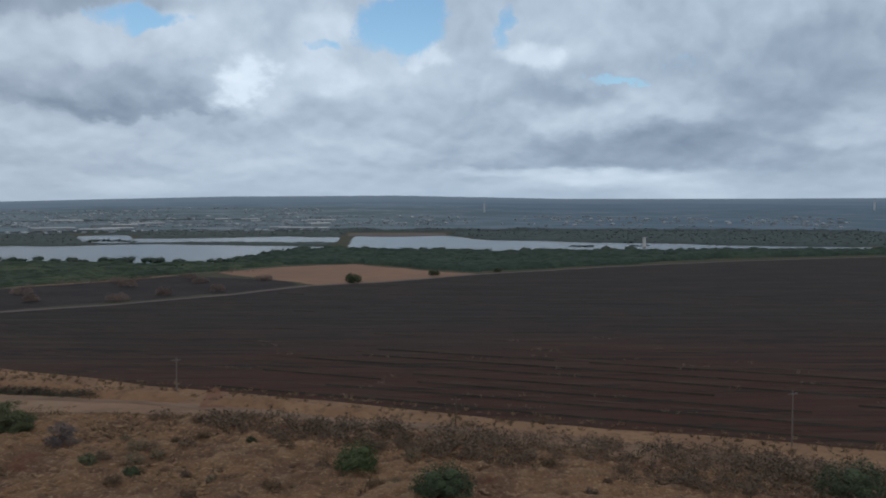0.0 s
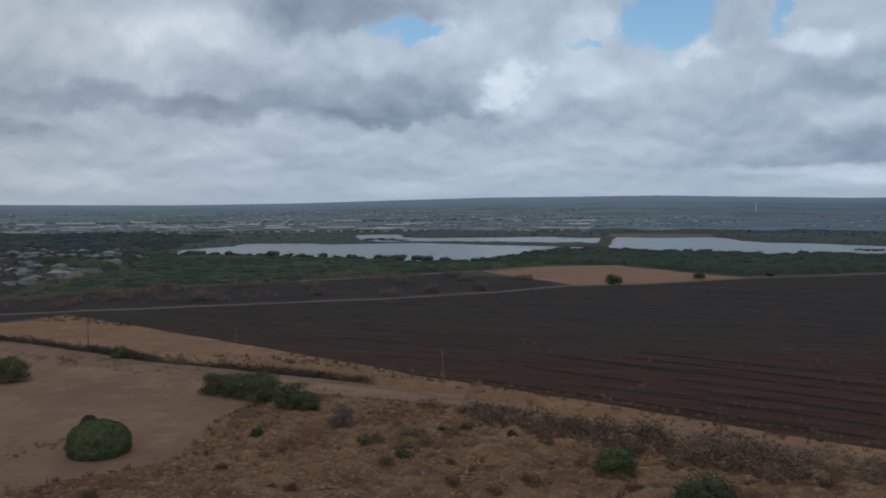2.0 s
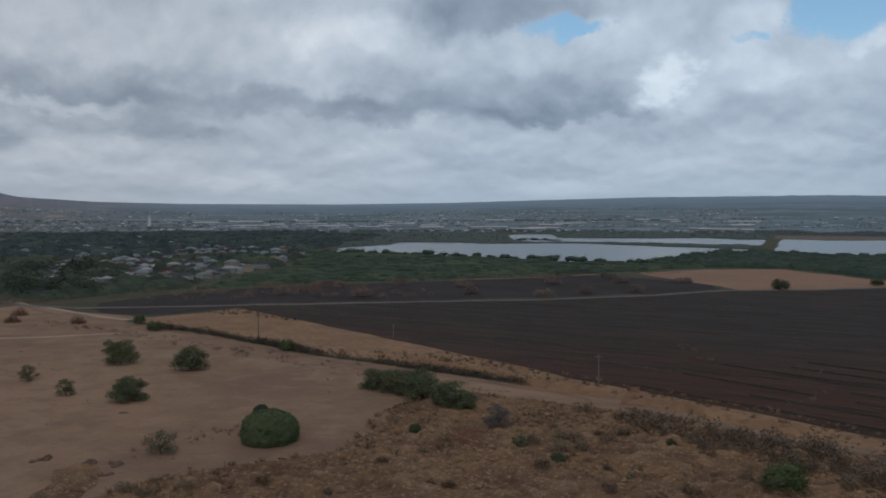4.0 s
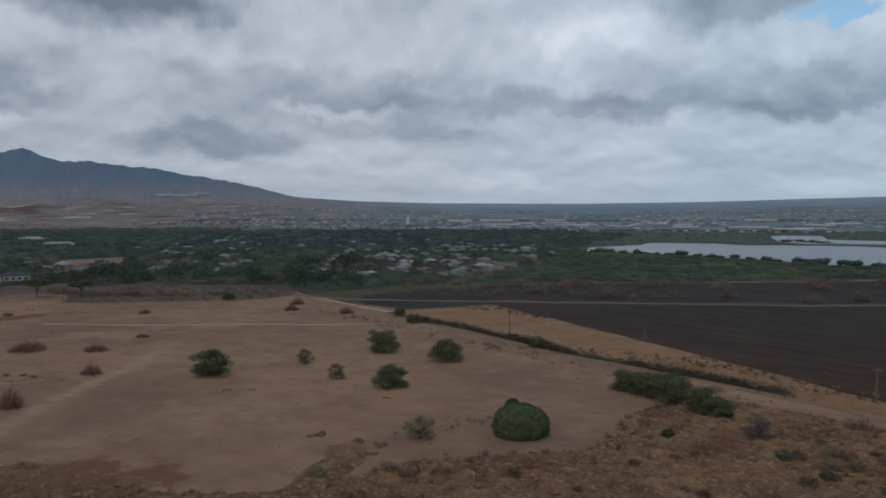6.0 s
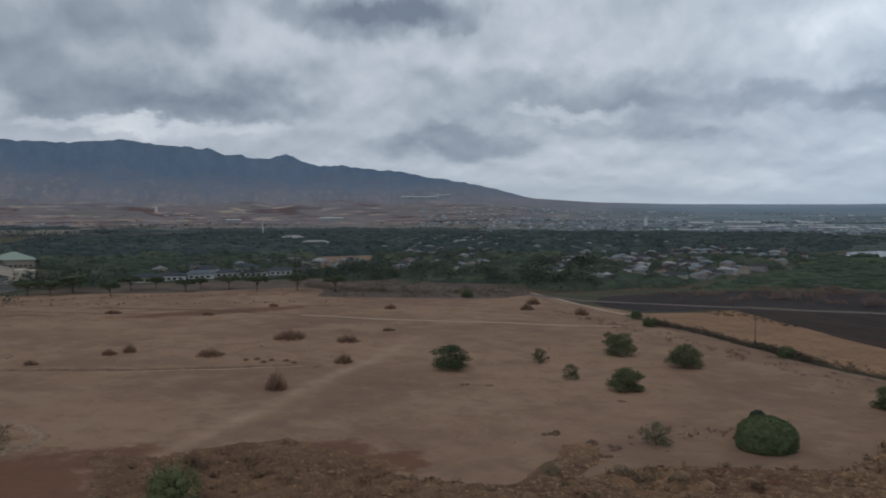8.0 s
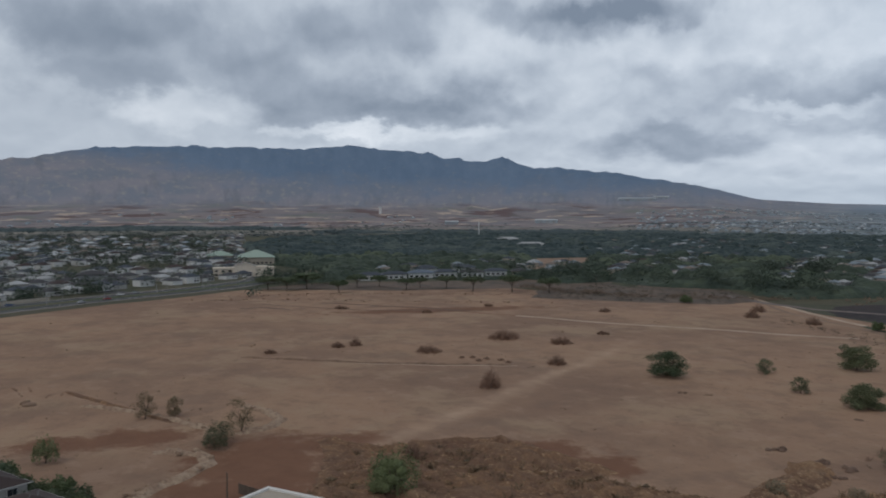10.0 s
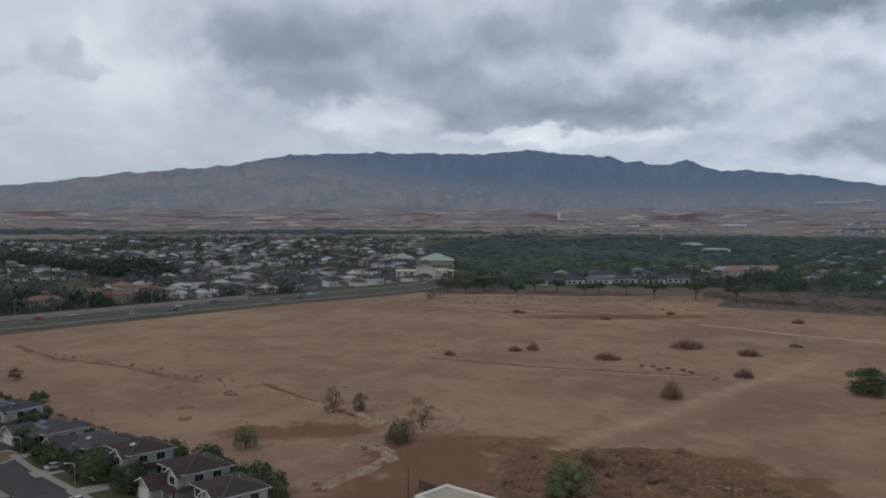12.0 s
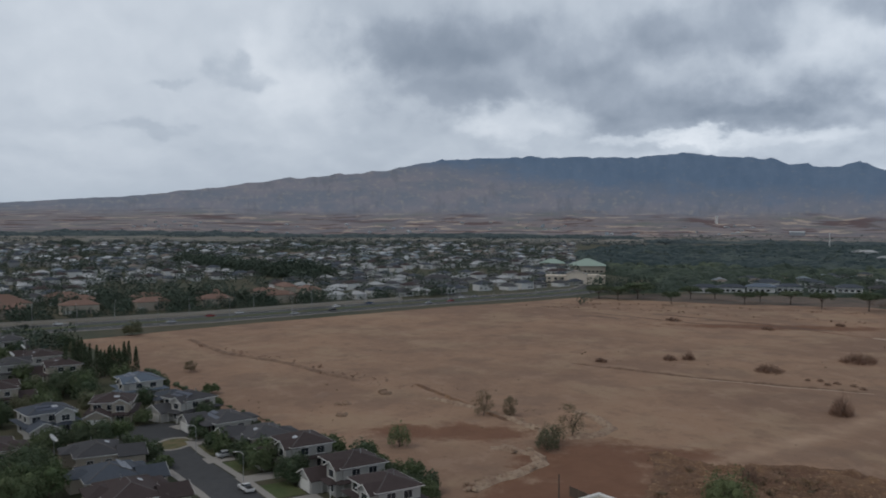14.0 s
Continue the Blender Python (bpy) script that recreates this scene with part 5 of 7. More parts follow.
# dark weed line between the track and the strip
line = np.array(wander([(-290, 268), (-263, 268), (-184, 247), (-123, 237), (-95, 232)], 1.0, 0.5, closed=False))
line = np.concatenate([line, line + (0.3, -1.6)])
woods("hedge_weeds", rng, line + rng.normal(size=line.shape) * 1.0, 1.2 + 1.3 * rng.random(len(line)), M["leaf_brush_dark"], "line of dark weeds along the ditch", 60, 0.2, 1.8, "weeds", lobes=0)
line = np.array(wander([(-95, 252), (-28, 228), (51, 197), (130, 166)], 2.2, 1.0, closed=False))
tufts("field_edge_weeds", line + rng.normal(size=line.shape) * 1.0, 0.4 + 0.7 * rng.random(len(line)), M["leaf_straw"], "dry stalks along the edge of the ploughed field")


# ---- rows of the ploughed field ----
def field_rows():
    d = Vector((0.937, -0.349))
    side = Vector((0.349, 0.937))
    stalks = []
    for k in range(54):
        quads, mats = [], []
        off = 6 + k * 6.2 + 2.0 * noise.noise(Vector((k * 1.7, 0.3, 0.0)))
        start = Vector((-86, 246)) + side * off
        row = k % 2 == 0 and k < 13
        if k > 15 and k % 3:
            continue
        for i in range(-46, 75):
            a = start + d * (i * 6.0) + side * (0.9 * noise.noise(Vector((i * 0.12, k * 0.9, 4.0))))
            q = (a.x, a.y)
            dark = row and a.x > -45 + 60 * noise.noise(Vector((k * 2.3, i * 0.1, 6.0)))
            if noise.noise(Vector((i * 0.2, k * 3.1, 1.0))) < (-0.33 if dark else 0.1):
                continue
            if not inside(FIELD_NEAR + [(900, -200)] + FIELD_FAR, np.array([q]))[0] or a.length > 650:
                continue
            b = start + d * (i * 6.0 + 6.0) + side * (0.9 * noise.noise(Vector(((i + 1) * 0.12, k * 0.9, 4.0))))
            w = (0.42 if dark else 0.25) + 0.45 * noise.noise(Vector((i * 0.3, k * 1.3, 7.0)))
            top = 0.55 if dark else 0.3
            a0, a1, b0, b1 = a - side * w, a + side * w, b - side * w, b + side * w
            am, bm_ = a + side * 0.05, b + side * 0.05
            quads += [[(a0.x, a0.y, 0.1), (b0.x, b0.y, 0.1), (bm_.x, bm_.y, top), (am.x, am.y, top)], [(am.x, am.y, top), (bm_.x, bm_.y, top), (b1.x, b1.y, 0.1), (a1.x, a1.y, 0.1)]]
            mats += [0 if dark else 1] * 2
            if k < 24 and noise.noise(Vector((i * 0.35, k * 2.0, 3.0))) > 0.24 and a.x > -70:
                stalks += [(a.x + random.uniform(-3, 3), a.y + random.uniform(-0.5, 0.5)) for _ in range(3)]
        if quads:
            new("furrow_ridge", quads_mesh("furrow_ridge", np.array(quads), [M["weed_line"], M["ridge"]], mats)).parent = PLOUGHED
    p = np.array(stalks)
    tufts("crop_stalks", p, 0.5 + 0.7 * rng.random(len(p)), M["stalk"], "sparse pale crop stalks left in the furrows", 5, 0.3)


field_rows()


# ---- single trees and bushes ----
def tree(name, x, y, width, height, leaf, label, category="tree", trunk=0.25, leaves=1500, size=0.55, lobes=10, group="", dry=False, flat=False, hollow=0.35, solid=True, dome=False, pads=0):
    base = thing(name, x, y, 0, random.uniform(0, 360), label, category, group)
    bm = bmesh.new()
    th = height * trunk
    top = Vector((random.uniform(-0.3, 0.3), random.uniform(-0.3, 0.3), th + height * 0.15))
    thick = max(0.09, height * (0.022 if name == "sparse_tree" else 0.035))
    rod(bm, (0, 0, -0.1), top, thick, thick * 0.7)
    for k in range(6):
        a = k * 1.05 + random.uniform(-0.3, 0.3)
        reach = width * random.uniform(0.2, 0.36)
        tip = Vector((math.cos(a) * reach, math.sin(a) * reach, th + (height - th) * random.uniform(0.45, 0.75)))
        fork = top * random.uniform(0.6, 1.0)
        rod(bm, fork, tip, thick * 0.55, thick * 0.2, 6)
        rod(bm, fork.lerp(tip, 0.5), tip + Vector((random.uniform(-1, 1), random.uniform(-1, 1), 0.5)) * width * 0.08, thick * 0.3, thick * 0.1, 5)
    part("trunk", bm, M["bark"], base)
    if dry:
        k = leaves
        a, reach = rng.random(k) * 6.283, np.sqrt(rng.random(k))
        root = np.stack([np.cos(a) * reach * width * 0.44, np.sin(a) * reach * width * 0.44, np.zeros(k)], 1)
        off = np.hypot(np.cos(a) * reach - 0.15, np.sin(a) * reach + 0.1)
        grow = height * (0.14 + 0.85 * np.clip(1 - off, 0, 1) ** 0.75) * (0.35 + 0.75 * rng.random(k) ** 1.4)
        root[:, 2] = grow * 0.35 * rng.random(k)
        tip = root + np.stack([np.cos(a) * reach * width * 0.07, np.sin(a) * reach * width * 0.07, grow], 1) + rng.normal(size=(k, 3)) * height * 0.08
        side = np.stack([-np.sin(a * 3), np.cos(a * 3), np.zeros(k)], 1) * 0.07
        me = quads_mesh("twig_crown", np.stack([root - side, root + side, tip + side * 0.5, tip - side * 0.5], 1), [leaf])
        new("twig_crown", me).parent = base
        return base
    leaves, size = int(leaves * 1.9), size * 0.66
    pts = crown_points(rng, width / 2, width / 2, (height - th), leaves, lobes, hollow)
    if pads:
        k = np.arange(pads)
        a, reach = k * 2.4 + rng.random() * 6, 0.34 * width * np.sqrt((k + 0.3) / pads)
        top = height * (0.84 - 0.42 * (k / pads) ** 1.3 + 0.07 * rng.normal(size=pads))
        low = k % 2 == 1
        top[low] = height * (0.14 + 0.26 * rng.random(low.sum()))
        reach = reach * (1 + 0.20 * np.sin(a + rng.random() * 6))
        flatness = np.stack([width * (0.13 + 0.09 * rng.random(pads)), width * (0.13 + 0.09 * rng.random(pads)), height * (0.13 + 0.08 * rng.random(pads))], 1)
        d = rng.normal(size=(leaves, 3))
        d /= np.linalg.norm(d, axis=1, keepdims=True)
        pick = rng.integers(0, pads, leaves)
        pts = np.stack([np.cos(a) * reach, np.sin(a) * reach, top], 1)[pick] + d * flatness[pick] * (0.35 + 0.75 * rng.random((leaves, 1)))
        pts[:, 2] = np.clip(pts[:, 2], 0.05 + trunk * 0.3 * height, height * 1.02)
        solid = False
    elif dome:
        d = rng.normal(size=(leaves, 3))
        d /= np.linalg.norm(d, axis=1, keepdims=True)
        d = np.sign(d) * np.abs(d) ** 0.94 * 0.98
        bulge = np.array([0.95 + 0.08 * noise.noise(Vector(q) * 2.6) for q in d]) * (0.9 + 0.1 * rng.random(leaves))
        pts = d * bulge[:, None] * (width / 2, width / 2, height * 0.70) + (0, 0, height * 0.28)
        pts[:, 2] = np.where(pts[:, 2] < 0.1, rng.random(leaves) * 0.25 * height, pts[:, 2])
    elif flat:
        pts[:, 2] = th + height * 0.2 + (pts[:, 2] / (height - th)) * (height * 0.8 - th)
    else:
        pts[:, 2] += th * 0.9
    quads = leaf_quads(rng, pts, size, 1.0, 0.35)
    if dome:
        bm = bmesh.new()
        bmesh.ops.create_icosphere(bm, subdivisions=4, radius=1.0)
        for v in bm.verts:
            v.co = Vector([math.copysign(abs(c) ** 0.94 * 0.98, c) for c in v.co])
            v.co *= 0.89 + 0.08 * noise.noise(v.co * 2.6) + 0.06 * noise.noise(v.co * 9.0)
            v.co = Vector((v.co.x * width / 2, v.co.y * width / 2, max(v.co.z * height * 0.70 + height * 0.28, 0.0)))
        part("inner_crown", bm, leaf, base)
        me = quads_mesh("crown", quads, [leaf])
    elif solid:
        # dense inner masses under the leaves
        low = pts[:, 2].min()
        seeds = pts[rng.integers(0, len(pts), 16)] * (0.62, 0.62, 1) * (1, 1, 0.72) + (0, 0, low * 0.28 + 0.02 * height)
        radius = np.array([width * 0.14, width * 0.14, max(height - th, 1) * 0.16])
        bodies = np.stack([CLUMP * (0.9 + 0.3 * rng.random((12, 1))) * radius * (0.8 + 0.4 * rng.random()) + q for q in seeds])
        bodies[..., 2] = np.maximum(bodies[..., 2], low)
        me = mixed_mesh("crown", bodies, quads, [leaf])
    else:
        me = quads_mesh("crown", quads, [leaf])
    new("crown", me).parent = base
    return base


FIELD_TREES = "trees and bushes of the dry field"
tree("round_bush", -124, 147, 14.0, 7.8, M["leaf"], "large round dense green bush standing in the dry field", "bush", 0.03, 9000, 0.42, 16, FIELD_TREES, dome=True)
tree("dark_bush", -132.5, 154, 5.2, 6.5, M["leaf_deep"], "dark tall bush behind the large round bush", "bush", 0.1, 1200, 0.5, 6, FIELD_TREES, dome=True)
for x, y, w, h, leaf, label in (
    (-231, 199, 12.6, 8.0, "leaf_thorn", "broad green thorn tree in the dry field"),
    (-202, 202, 13.6, 7.6, "leaf_thorn", "spreading green thorn tree near the track"),
    (-185, 161, 12.0, 6.2, "leaf_thorn", "low green thorn bush in the dry field"),
    (-238, 133, 15.4, 8.2, "leaf_dark", "dark green ragged bush standing alone in the field"),
):
    tree("thorn_tree", x, y, w, h, M[leaf], label, "tree", 0.08, 5200, 0.52, 11, FIELD_TREES, pads=24)
for x, y, w, h in ((-234, 166, 7.2, 4.6), (-205, 157, 6.4, 5.2), (-138, 128, 8.6, 5.4), (-252, 212, 6.0, 5.0)):
    tree("thin_bush", x, y, w, h, M["leaf_grey"], "thin grey-green bush with open twigs", "bush", 0.12, 1100, 0.42, 7, FIELD_TREES, pads=12)
for x, y, w, h in ((-133, 206, 12, 6.0), (-124, 204, 13, 6.6), (-114, 200, 13, 6.8), (-105, 197, 13, 6.6), (-120, 209, 12, 6.4), (-98, 193, 9, 5.2)):
    tree("thicket_bush", x, y, w, h, M["leaf_thorn"], "green bush of a dense thicket beside the track", "bush", 0.06, 3800, 0.52, 9, "thicket beside the track", pads=22)
for k, (x, y) in enumerate(scatter(np.random.default_rng(21), [(-135, 95), (-118, 120), (-100, 150), (-110, 185), (-60, 195), (20, 168), (100, 130), (90, 110), (-40, 140), (-110, 70)], 64)):
    w = random.uniform(1.8, 4.2)
    tree("weed_bush", x, y, w, w * random.uniform(0.45, 0.7), M[("leaf_tuft", "leaf_olive", "leaf_brush")[k % 3]], "dull brown-olive bush on the rough slope", "bush", 0.08, int(110 * w), 0.35, 6, "weedy bushes on the slope", solid=False)
tree("leafless_bush", -83, 182, 8.4, 5.6, M["leaf_bare"], "grey-purple leafless bush on rough ground", "bush", 0.08, 2600, 0.34, 8, FIELD_TREES, pads=16)
for x, y, w, h, leaf in ((-17, 164, 8.6, 5.6, "leaf"), (0, 148, 11.6, 6.0, "leaf_dark"), (72, 147, 12.5, 7.0, "leaf_dark"), (-150, 26, 9.8, 8.0, "leaf_fresh"),  (-98, 168, 3, 2.2, "leaf_dark"), (-60, 160, 3.4, 2.4, "leaf_dark"), (-42, 183, 2.6, 2.0, "leaf_dark"), (-72, 168, 4, 2.6, "leaf_grey")):
    tree("green_bush", x, y, w, h, M[leaf], "green bush growing on the rough slope", "bush", 0.08, int(180 * w), 0.55, 9, "bushes on the slope")
for x, y, w, h in ((-236, 73, 7.0, 6.0), (-266, 107, 7.0, 3.4), (-327, 109, 14.5, 4.2), (-302, 71, 11.0, 2.8), (-322, 40, 6.0, 2.3), (-324, 47, 5.2, 3.8), (-327, 154, 6.0, 1.8), (-308, 127, 10.0, 2.8), (-314, 14, 5.2, 1.8),
                   (-172, 34, 4.5, 4.0), (-420, 100, 7, 2.0), (-450, 60, 9, 2.0), (-440, 140, 6, 1.8), (-400, 190, 7, 2.6), (-360, 250, 8, 4.0), (-330, 262, 8, 4.0), (-380, 268, 9, 4.2)):
    tree("dry_bush", x, y, w, h, M["leaf_dry"], "brown dried-out bush in the dry field", "bush", 0.05, int(72 * w), 0.5, 8, "dried bushes of the field", dry=True)
for x, y in [(-286, 79), (-286, 83), (-282, 87), (-278, 91), (-273, 92), (-279, 83)]:
    tree("dry_bush", x, y, 2.8, 1.2, M["leaf_dry"], "small dried-out stems beside an old furrow", "bush", 0.05, 90, 0.5, 8, "dried bushes of the field", dry=True)
for x, y, w, h in ((-222, -23, 6.6, 7.2), (-223, -16, 5.0, 5.4), (-204, 0, 8.6, 7.4), (-271, -127, 5.6, 4.0)):
    tree("sparse_tree", x, y, w, h, M["leaf_sparse"], "sparse half-dead tree with bare twigs", "tree", 0.20, 1150, 0.36, 6, FIELD_TREES, pads=13)
for x, y, w, h in ((-195, -5, 6.6, 4.6), (-190, -6, 5.6, 3.6)):
    tree("olive_bush", x, y, w, h, M["leaf_sage"], "soft grey-olive bush on the red earth", "bush", 0.08, 900, 0.45, 8, FIELD_TREES, solid=False)
for x, y, w, h in ((-183, 473, 13.5, 4.6), (-167, 504, 9, 5.0), (-141, 527, 10, 4.8), (-281, 423, 14, 5.0), (-230, 470, 9, 4.5), (-330, 410, 11, 4.6), (-255, 510, 14, 4.5), (-210, 560, 13, 4.5), (-300, 500, 15, 4.5), (-170, 590, 12, 4), (-340, 470, 12, 4.5), (-225, 590, 12, 4), (-130, 610, 14, 4), (-190, 630, 14, 4.2)):
    tree("tan_bush", x, y, w, h, M["leaf_pink"], "pinkish brown dried bush beside the farm road", "bush", 0.06, 520, 0.95, 9, "bushes beside the farm road", hollow=0.5, solid=False)
tree("green_bush", -188, -40, 5.4, 5.2, M["leaf_fresh"], "light green leafy bush in the dry field", "bush", 0.08, 1000, 0.45, 7, FIELD_TREES, solid=False)
for x, y, w, h in [(-281, 261, 6.2, 4.2), (-304, 274, 5.6, 4.0), (-198, 247, 6.0, 4.0), (-427, 254, 7.0, 4.6)]:
    tree("green_bush", x, y, w, h, M["leaf"], "green bush growing beside the dirt track", "bush", 0.08, 900, 0.6, 8, "bushes beside the dirt track")
rng_track = np.random.default_rng(77)
along = np.linspace(0.0, 1.0, 210)[:, None]
line = np.array([(-340.0, 258.0)]) * (1 - along) + np.array([(-100.0, 216.0)]) * along
line = line[rng_track.random(len(line)) < 0.75]
woods("trackside_brush", rng_track, line + rng_track.normal(size=line.shape) * 4.0, 0.5 + 1.0 * rng_track.random(len(line)), M["leaf_brush_dark"], "low brown brush along the dirt track", 46, 0.2, 1.9, "brush", lobes=0)
tree("lone_tree", -63, 590, 11.8, 6.6, M["leaf_dark"], "lone dark round tree at the bare clearing", "tree", 0.08, 1300, 0.8, 9)
tree("lone_tree", -7, 647, 9.0, 5.0, M["leaf_dark"], "small dark tree at the edge of the ploughed field", "tree", 0.1, 700, 0.8, 8)
tree("lone_tree", 45, 690, 7.0, 3.6, M["leaf_dark"], "small dark bush at the edge of the ploughed field", "bush", 0.1, 500, 0.8, 8)
tree("roadside_tree", -353, -190, 9.0, 6.6, M["leaf_grey"], "grey-green round tree beside the highway", "tree", 0.12, 1400, 0.6, 9)
# spreading trees along the far edge of the field
for x, y, w, h in ((-566, 28, 17, 9), (-571, 54, 22, 11), (-560, 40, 15, 9), (-537, 71, 12, 8), (-570, 88, 15, 9), (-572, 104, 13, 8), (-545, 117, 13, 8), (-550, 146, 14, 8.5), (-525, 157, 15, 10), (-517, 181, 17, 11), (-500, 200, 16, 10), (-560, 130, 10, 7)):
    tree("umbrella_tree", x, y, w, h, M["leaf_dark"], "flat-topped spreading tree with a clear trunk", "tree", 0.42, 900, 0.95, 9, "trees along the far edge of the field", flat=True)
# cypresses
for k in range(18):
    x, y = -251 - 0.8 * k + random.uniform(-1, 1), -160 + 0.95 * k + random.uniform(-1, 1)
    hgt = random.uniform(8, 11.5) if k > 4 else random.uniform(11, 14)
    base = thing("cypress", x, y, 0, 0, "tall narrow dark conifer beside the houses", "tree", "row of conifers")
    part("trunk", rod(bmesh.new(), (0, 0, -0.1), (0, 0, hgt * 0.9), 0.22, 0.04), M["bark"], base)
    t = rng.random(800) ** 0.8
    a = rng.random(800) * 6.283
    rad = (1 - t) ** 0.7 * 1.45 * (0.55 + 0.5 * rng.random(800))
    me = quads_mesh("crown", leaf_quads(rng, np.stack([np.cos(a) * rad, np.sin(a) * rad, 0.5 + t * (hgt - 0.5)], 1), 0.5), [M["leaf_dark"]])
    new("crown", me).parent = base

# weeds, clods and litter of the dry field
for line, k in (([(-515, -25), (-505, 40), (-470, 120), (-440, 190)], 90), ([(-530, 0), (-525, 80), (-500, 170)], 90),
                ([(-330, -150), (-290, -95), (-255, -50)], 50), ([(-150, 130), (-135, 150), (-140, 170)], 40)):
    q = np.array(wander(line, 1.0, 5.0, closed=False))
    q = q[rng.integers(0, len(q), k)] + rng.normal(size=(k, 2)) * (2.2, 2.2)
    tufts("field_weeds", q, 0.4 + 0.7 * rng.random(k) ** 2, M["leaf_dry"], "line of reddish dead weeds in the dry field")
p, h = spread(DRY, 1500, 0.12, 0.5, 0.0)
tufts("field_stubble", p, h, M["leaf_tuft"], "short dead stubble scattered over the dry field", 10, 0.9)


def clod(rx, ry, rz):
    """One lump of dumped earth or stone."""
    bm = bmesh.new()
    bmesh.ops.create_icosphere(bm, subdivisions=2, radius=1.0)
    o = Vector((random.uniform(0, 50), random.uniform(0, 50), 0))
    for v in bm.verts:
        v.co *= 1 + 0.35 * noise.noise(v.co * 1.7 + o)
        v.co = Vector((v.co.x * rx, v.co.y * ry, max(v.co.z, -0.15) * rz))
    return bm


for x, y, r, mat, label in ((-133, 98, 1.1, "track", "pale lumps of rubble on the slope"), (-131, 96, 0.8, "track", "pale lump of rubble on the slope"), (-157, 113, 1.4, "furrow", "brown heap of debris in the field"), (-146, 116, 1.2, "furrow", "brown heap of debris at the field edge"),
                            (-140, 118, 1.3, "furrow", "brown heap of debris at the field edge"), (-137, 112, 1.0, "furrow", "small brown heap of debris"), (-230, -64, 1.6, "track", "pale heap of earth in the field"), (-216, -60, 1.4, "track", "low pale heap of earth in the field"),
                            (-245, -55, 1.8, "track", "low pale heap of earth in the dry field"), (-118, 128, 0.8, "furrow", "small brown lump beside the round bush"), (-108, 140, 0.8, "furrow", "small brown lump beside the round bush"),
                            (-174, 150, 0.9, "furrow", "small brown lump in the field"), (-210, 130, 0.9, "track", "small pale heap in the field"), (-214, 124, 0.8, "furrow", "small brown heap in the field")):
    base = thing("debris_heap", x, y, 0, random.uniform(0, 360), label, "debris", "heaps in the field")
    for k in range(4):
        ob = part("lump", clod(r * random.uniform(0.5, 1.0), r * random.uniform(0.4, 0.8), r * random.uniform(0.3, 0.7)), M[mat], base)
        ob.matrix_local = pose(random.uniform(-1, 1) * r, random.uniform(-1, 1) * r, 0, 0, 0, random.uniform(0, 360))


rng_heap = random.Random(5)
for line, every, r in ((BANKS[0], 2.2, 0.75), (BANKS[1], 2.8, 0.6), (BANKS[2], 4.0, 0.55)):
    for (x0, y0), (x1, y1) in zip(line, line[1:]):
        for k in range(max(1, int(math.hypot(x1 - x0, y1 - y0) / every))):
            f = (k + rng_heap.random()) * every / math.hypot(x1 - x0, y1 - y0)
            base = thing("debris_heap", x0 + (x1 - x0) * f + rng_heap.uniform(-1.4, 1.4), y0 + (y1 - y0) * f + rng_heap.uniform(-1.4, 1.4), 0.1, rng_heap.uniform(0, 360), "pale lumps of earth and rubble on a low bank", "debris", "heaps on the pale banks")
            for j in range(3):
                q = r * rng_heap.uniform(0.5, 1.2)
                part("lump", clod(q, q * 0.7, q * 0.7), M["rubble"], base).matrix_local = pose(rng_heap.uniform(-1, 1) * r, rng_heap.uniform(-1, 1) * r, 0.3, 0, 0, rng_heap.uniform(0, 360))


# ---- poles ----
def utility_pole(x, y, height, turn, material, label, arms=True):
    base = thing("utility_pole", x, y, 0, turn, label, "pole", "utility poles along the track")
    part("pole", rod(bmesh.new(), (0, 0, -0.2), (0, 0, height), 0.17, 0.11, 10), material, base)
    if arms:
        part("crossarm", box(bmesh.new(), -1.2, -0.14, height - 0.9, 1.2, -0.02, height - 0.74, 0.015), material, base)
        for k in (-1.05, -0.5, 0.5, 1.05):
            part("insulator", rod(bmesh.new(), (k, -0.08, height - 0.76), (k, -0.08, height - 0.52), 0.05, 0.035), M["metal"], base)


utility_pole(-76, 239, 9.7, 20, M["pale_pole"], "pale weathered utility pole beside the track")
utility_pole(3, 200, 7.2, 20, M["wood"], "dark wooden utility pole beside the track")
utility_pole(76, 182, 12.5, 20, M["pale_pole"], "tall pale utility pole at the field edge")
utility_pole(-225, 263, 10.4, 20, M["wood"], "dark wooden utility pole in the straw strip")
utility_pole(-179, 292, 5.6, 20, M["pale_pole"], "short pale post at the field edge", False)
utility_pole(-150, -4, 6.6, 60, M["wood"], "dark plain wooden post beside the access ground", False)
utility_pole(-505, 235, 9.5, 20, M["wood"], "wooden utility pole by the farm track")


# ---- highway ----
HIGHWAY = [(-250, -330), (-346, -246), (-372, -214), (-407, -174), (-456, -130), (-515, -76), (-548, -40), (-590, 5), (-640, 40), (-720, 60)]


def shifted(line, by):
    out = []
    for i, (x, y) in enumerate(line):
        a, b = line[max(i - 1, 0)], line[min(i + 1, len(line) - 1)]
        d = Vector((b[0] - a[0], b[1] - a[1])).normalized()
        out.append((x + d.y * by, y - d.x * by))
    return out


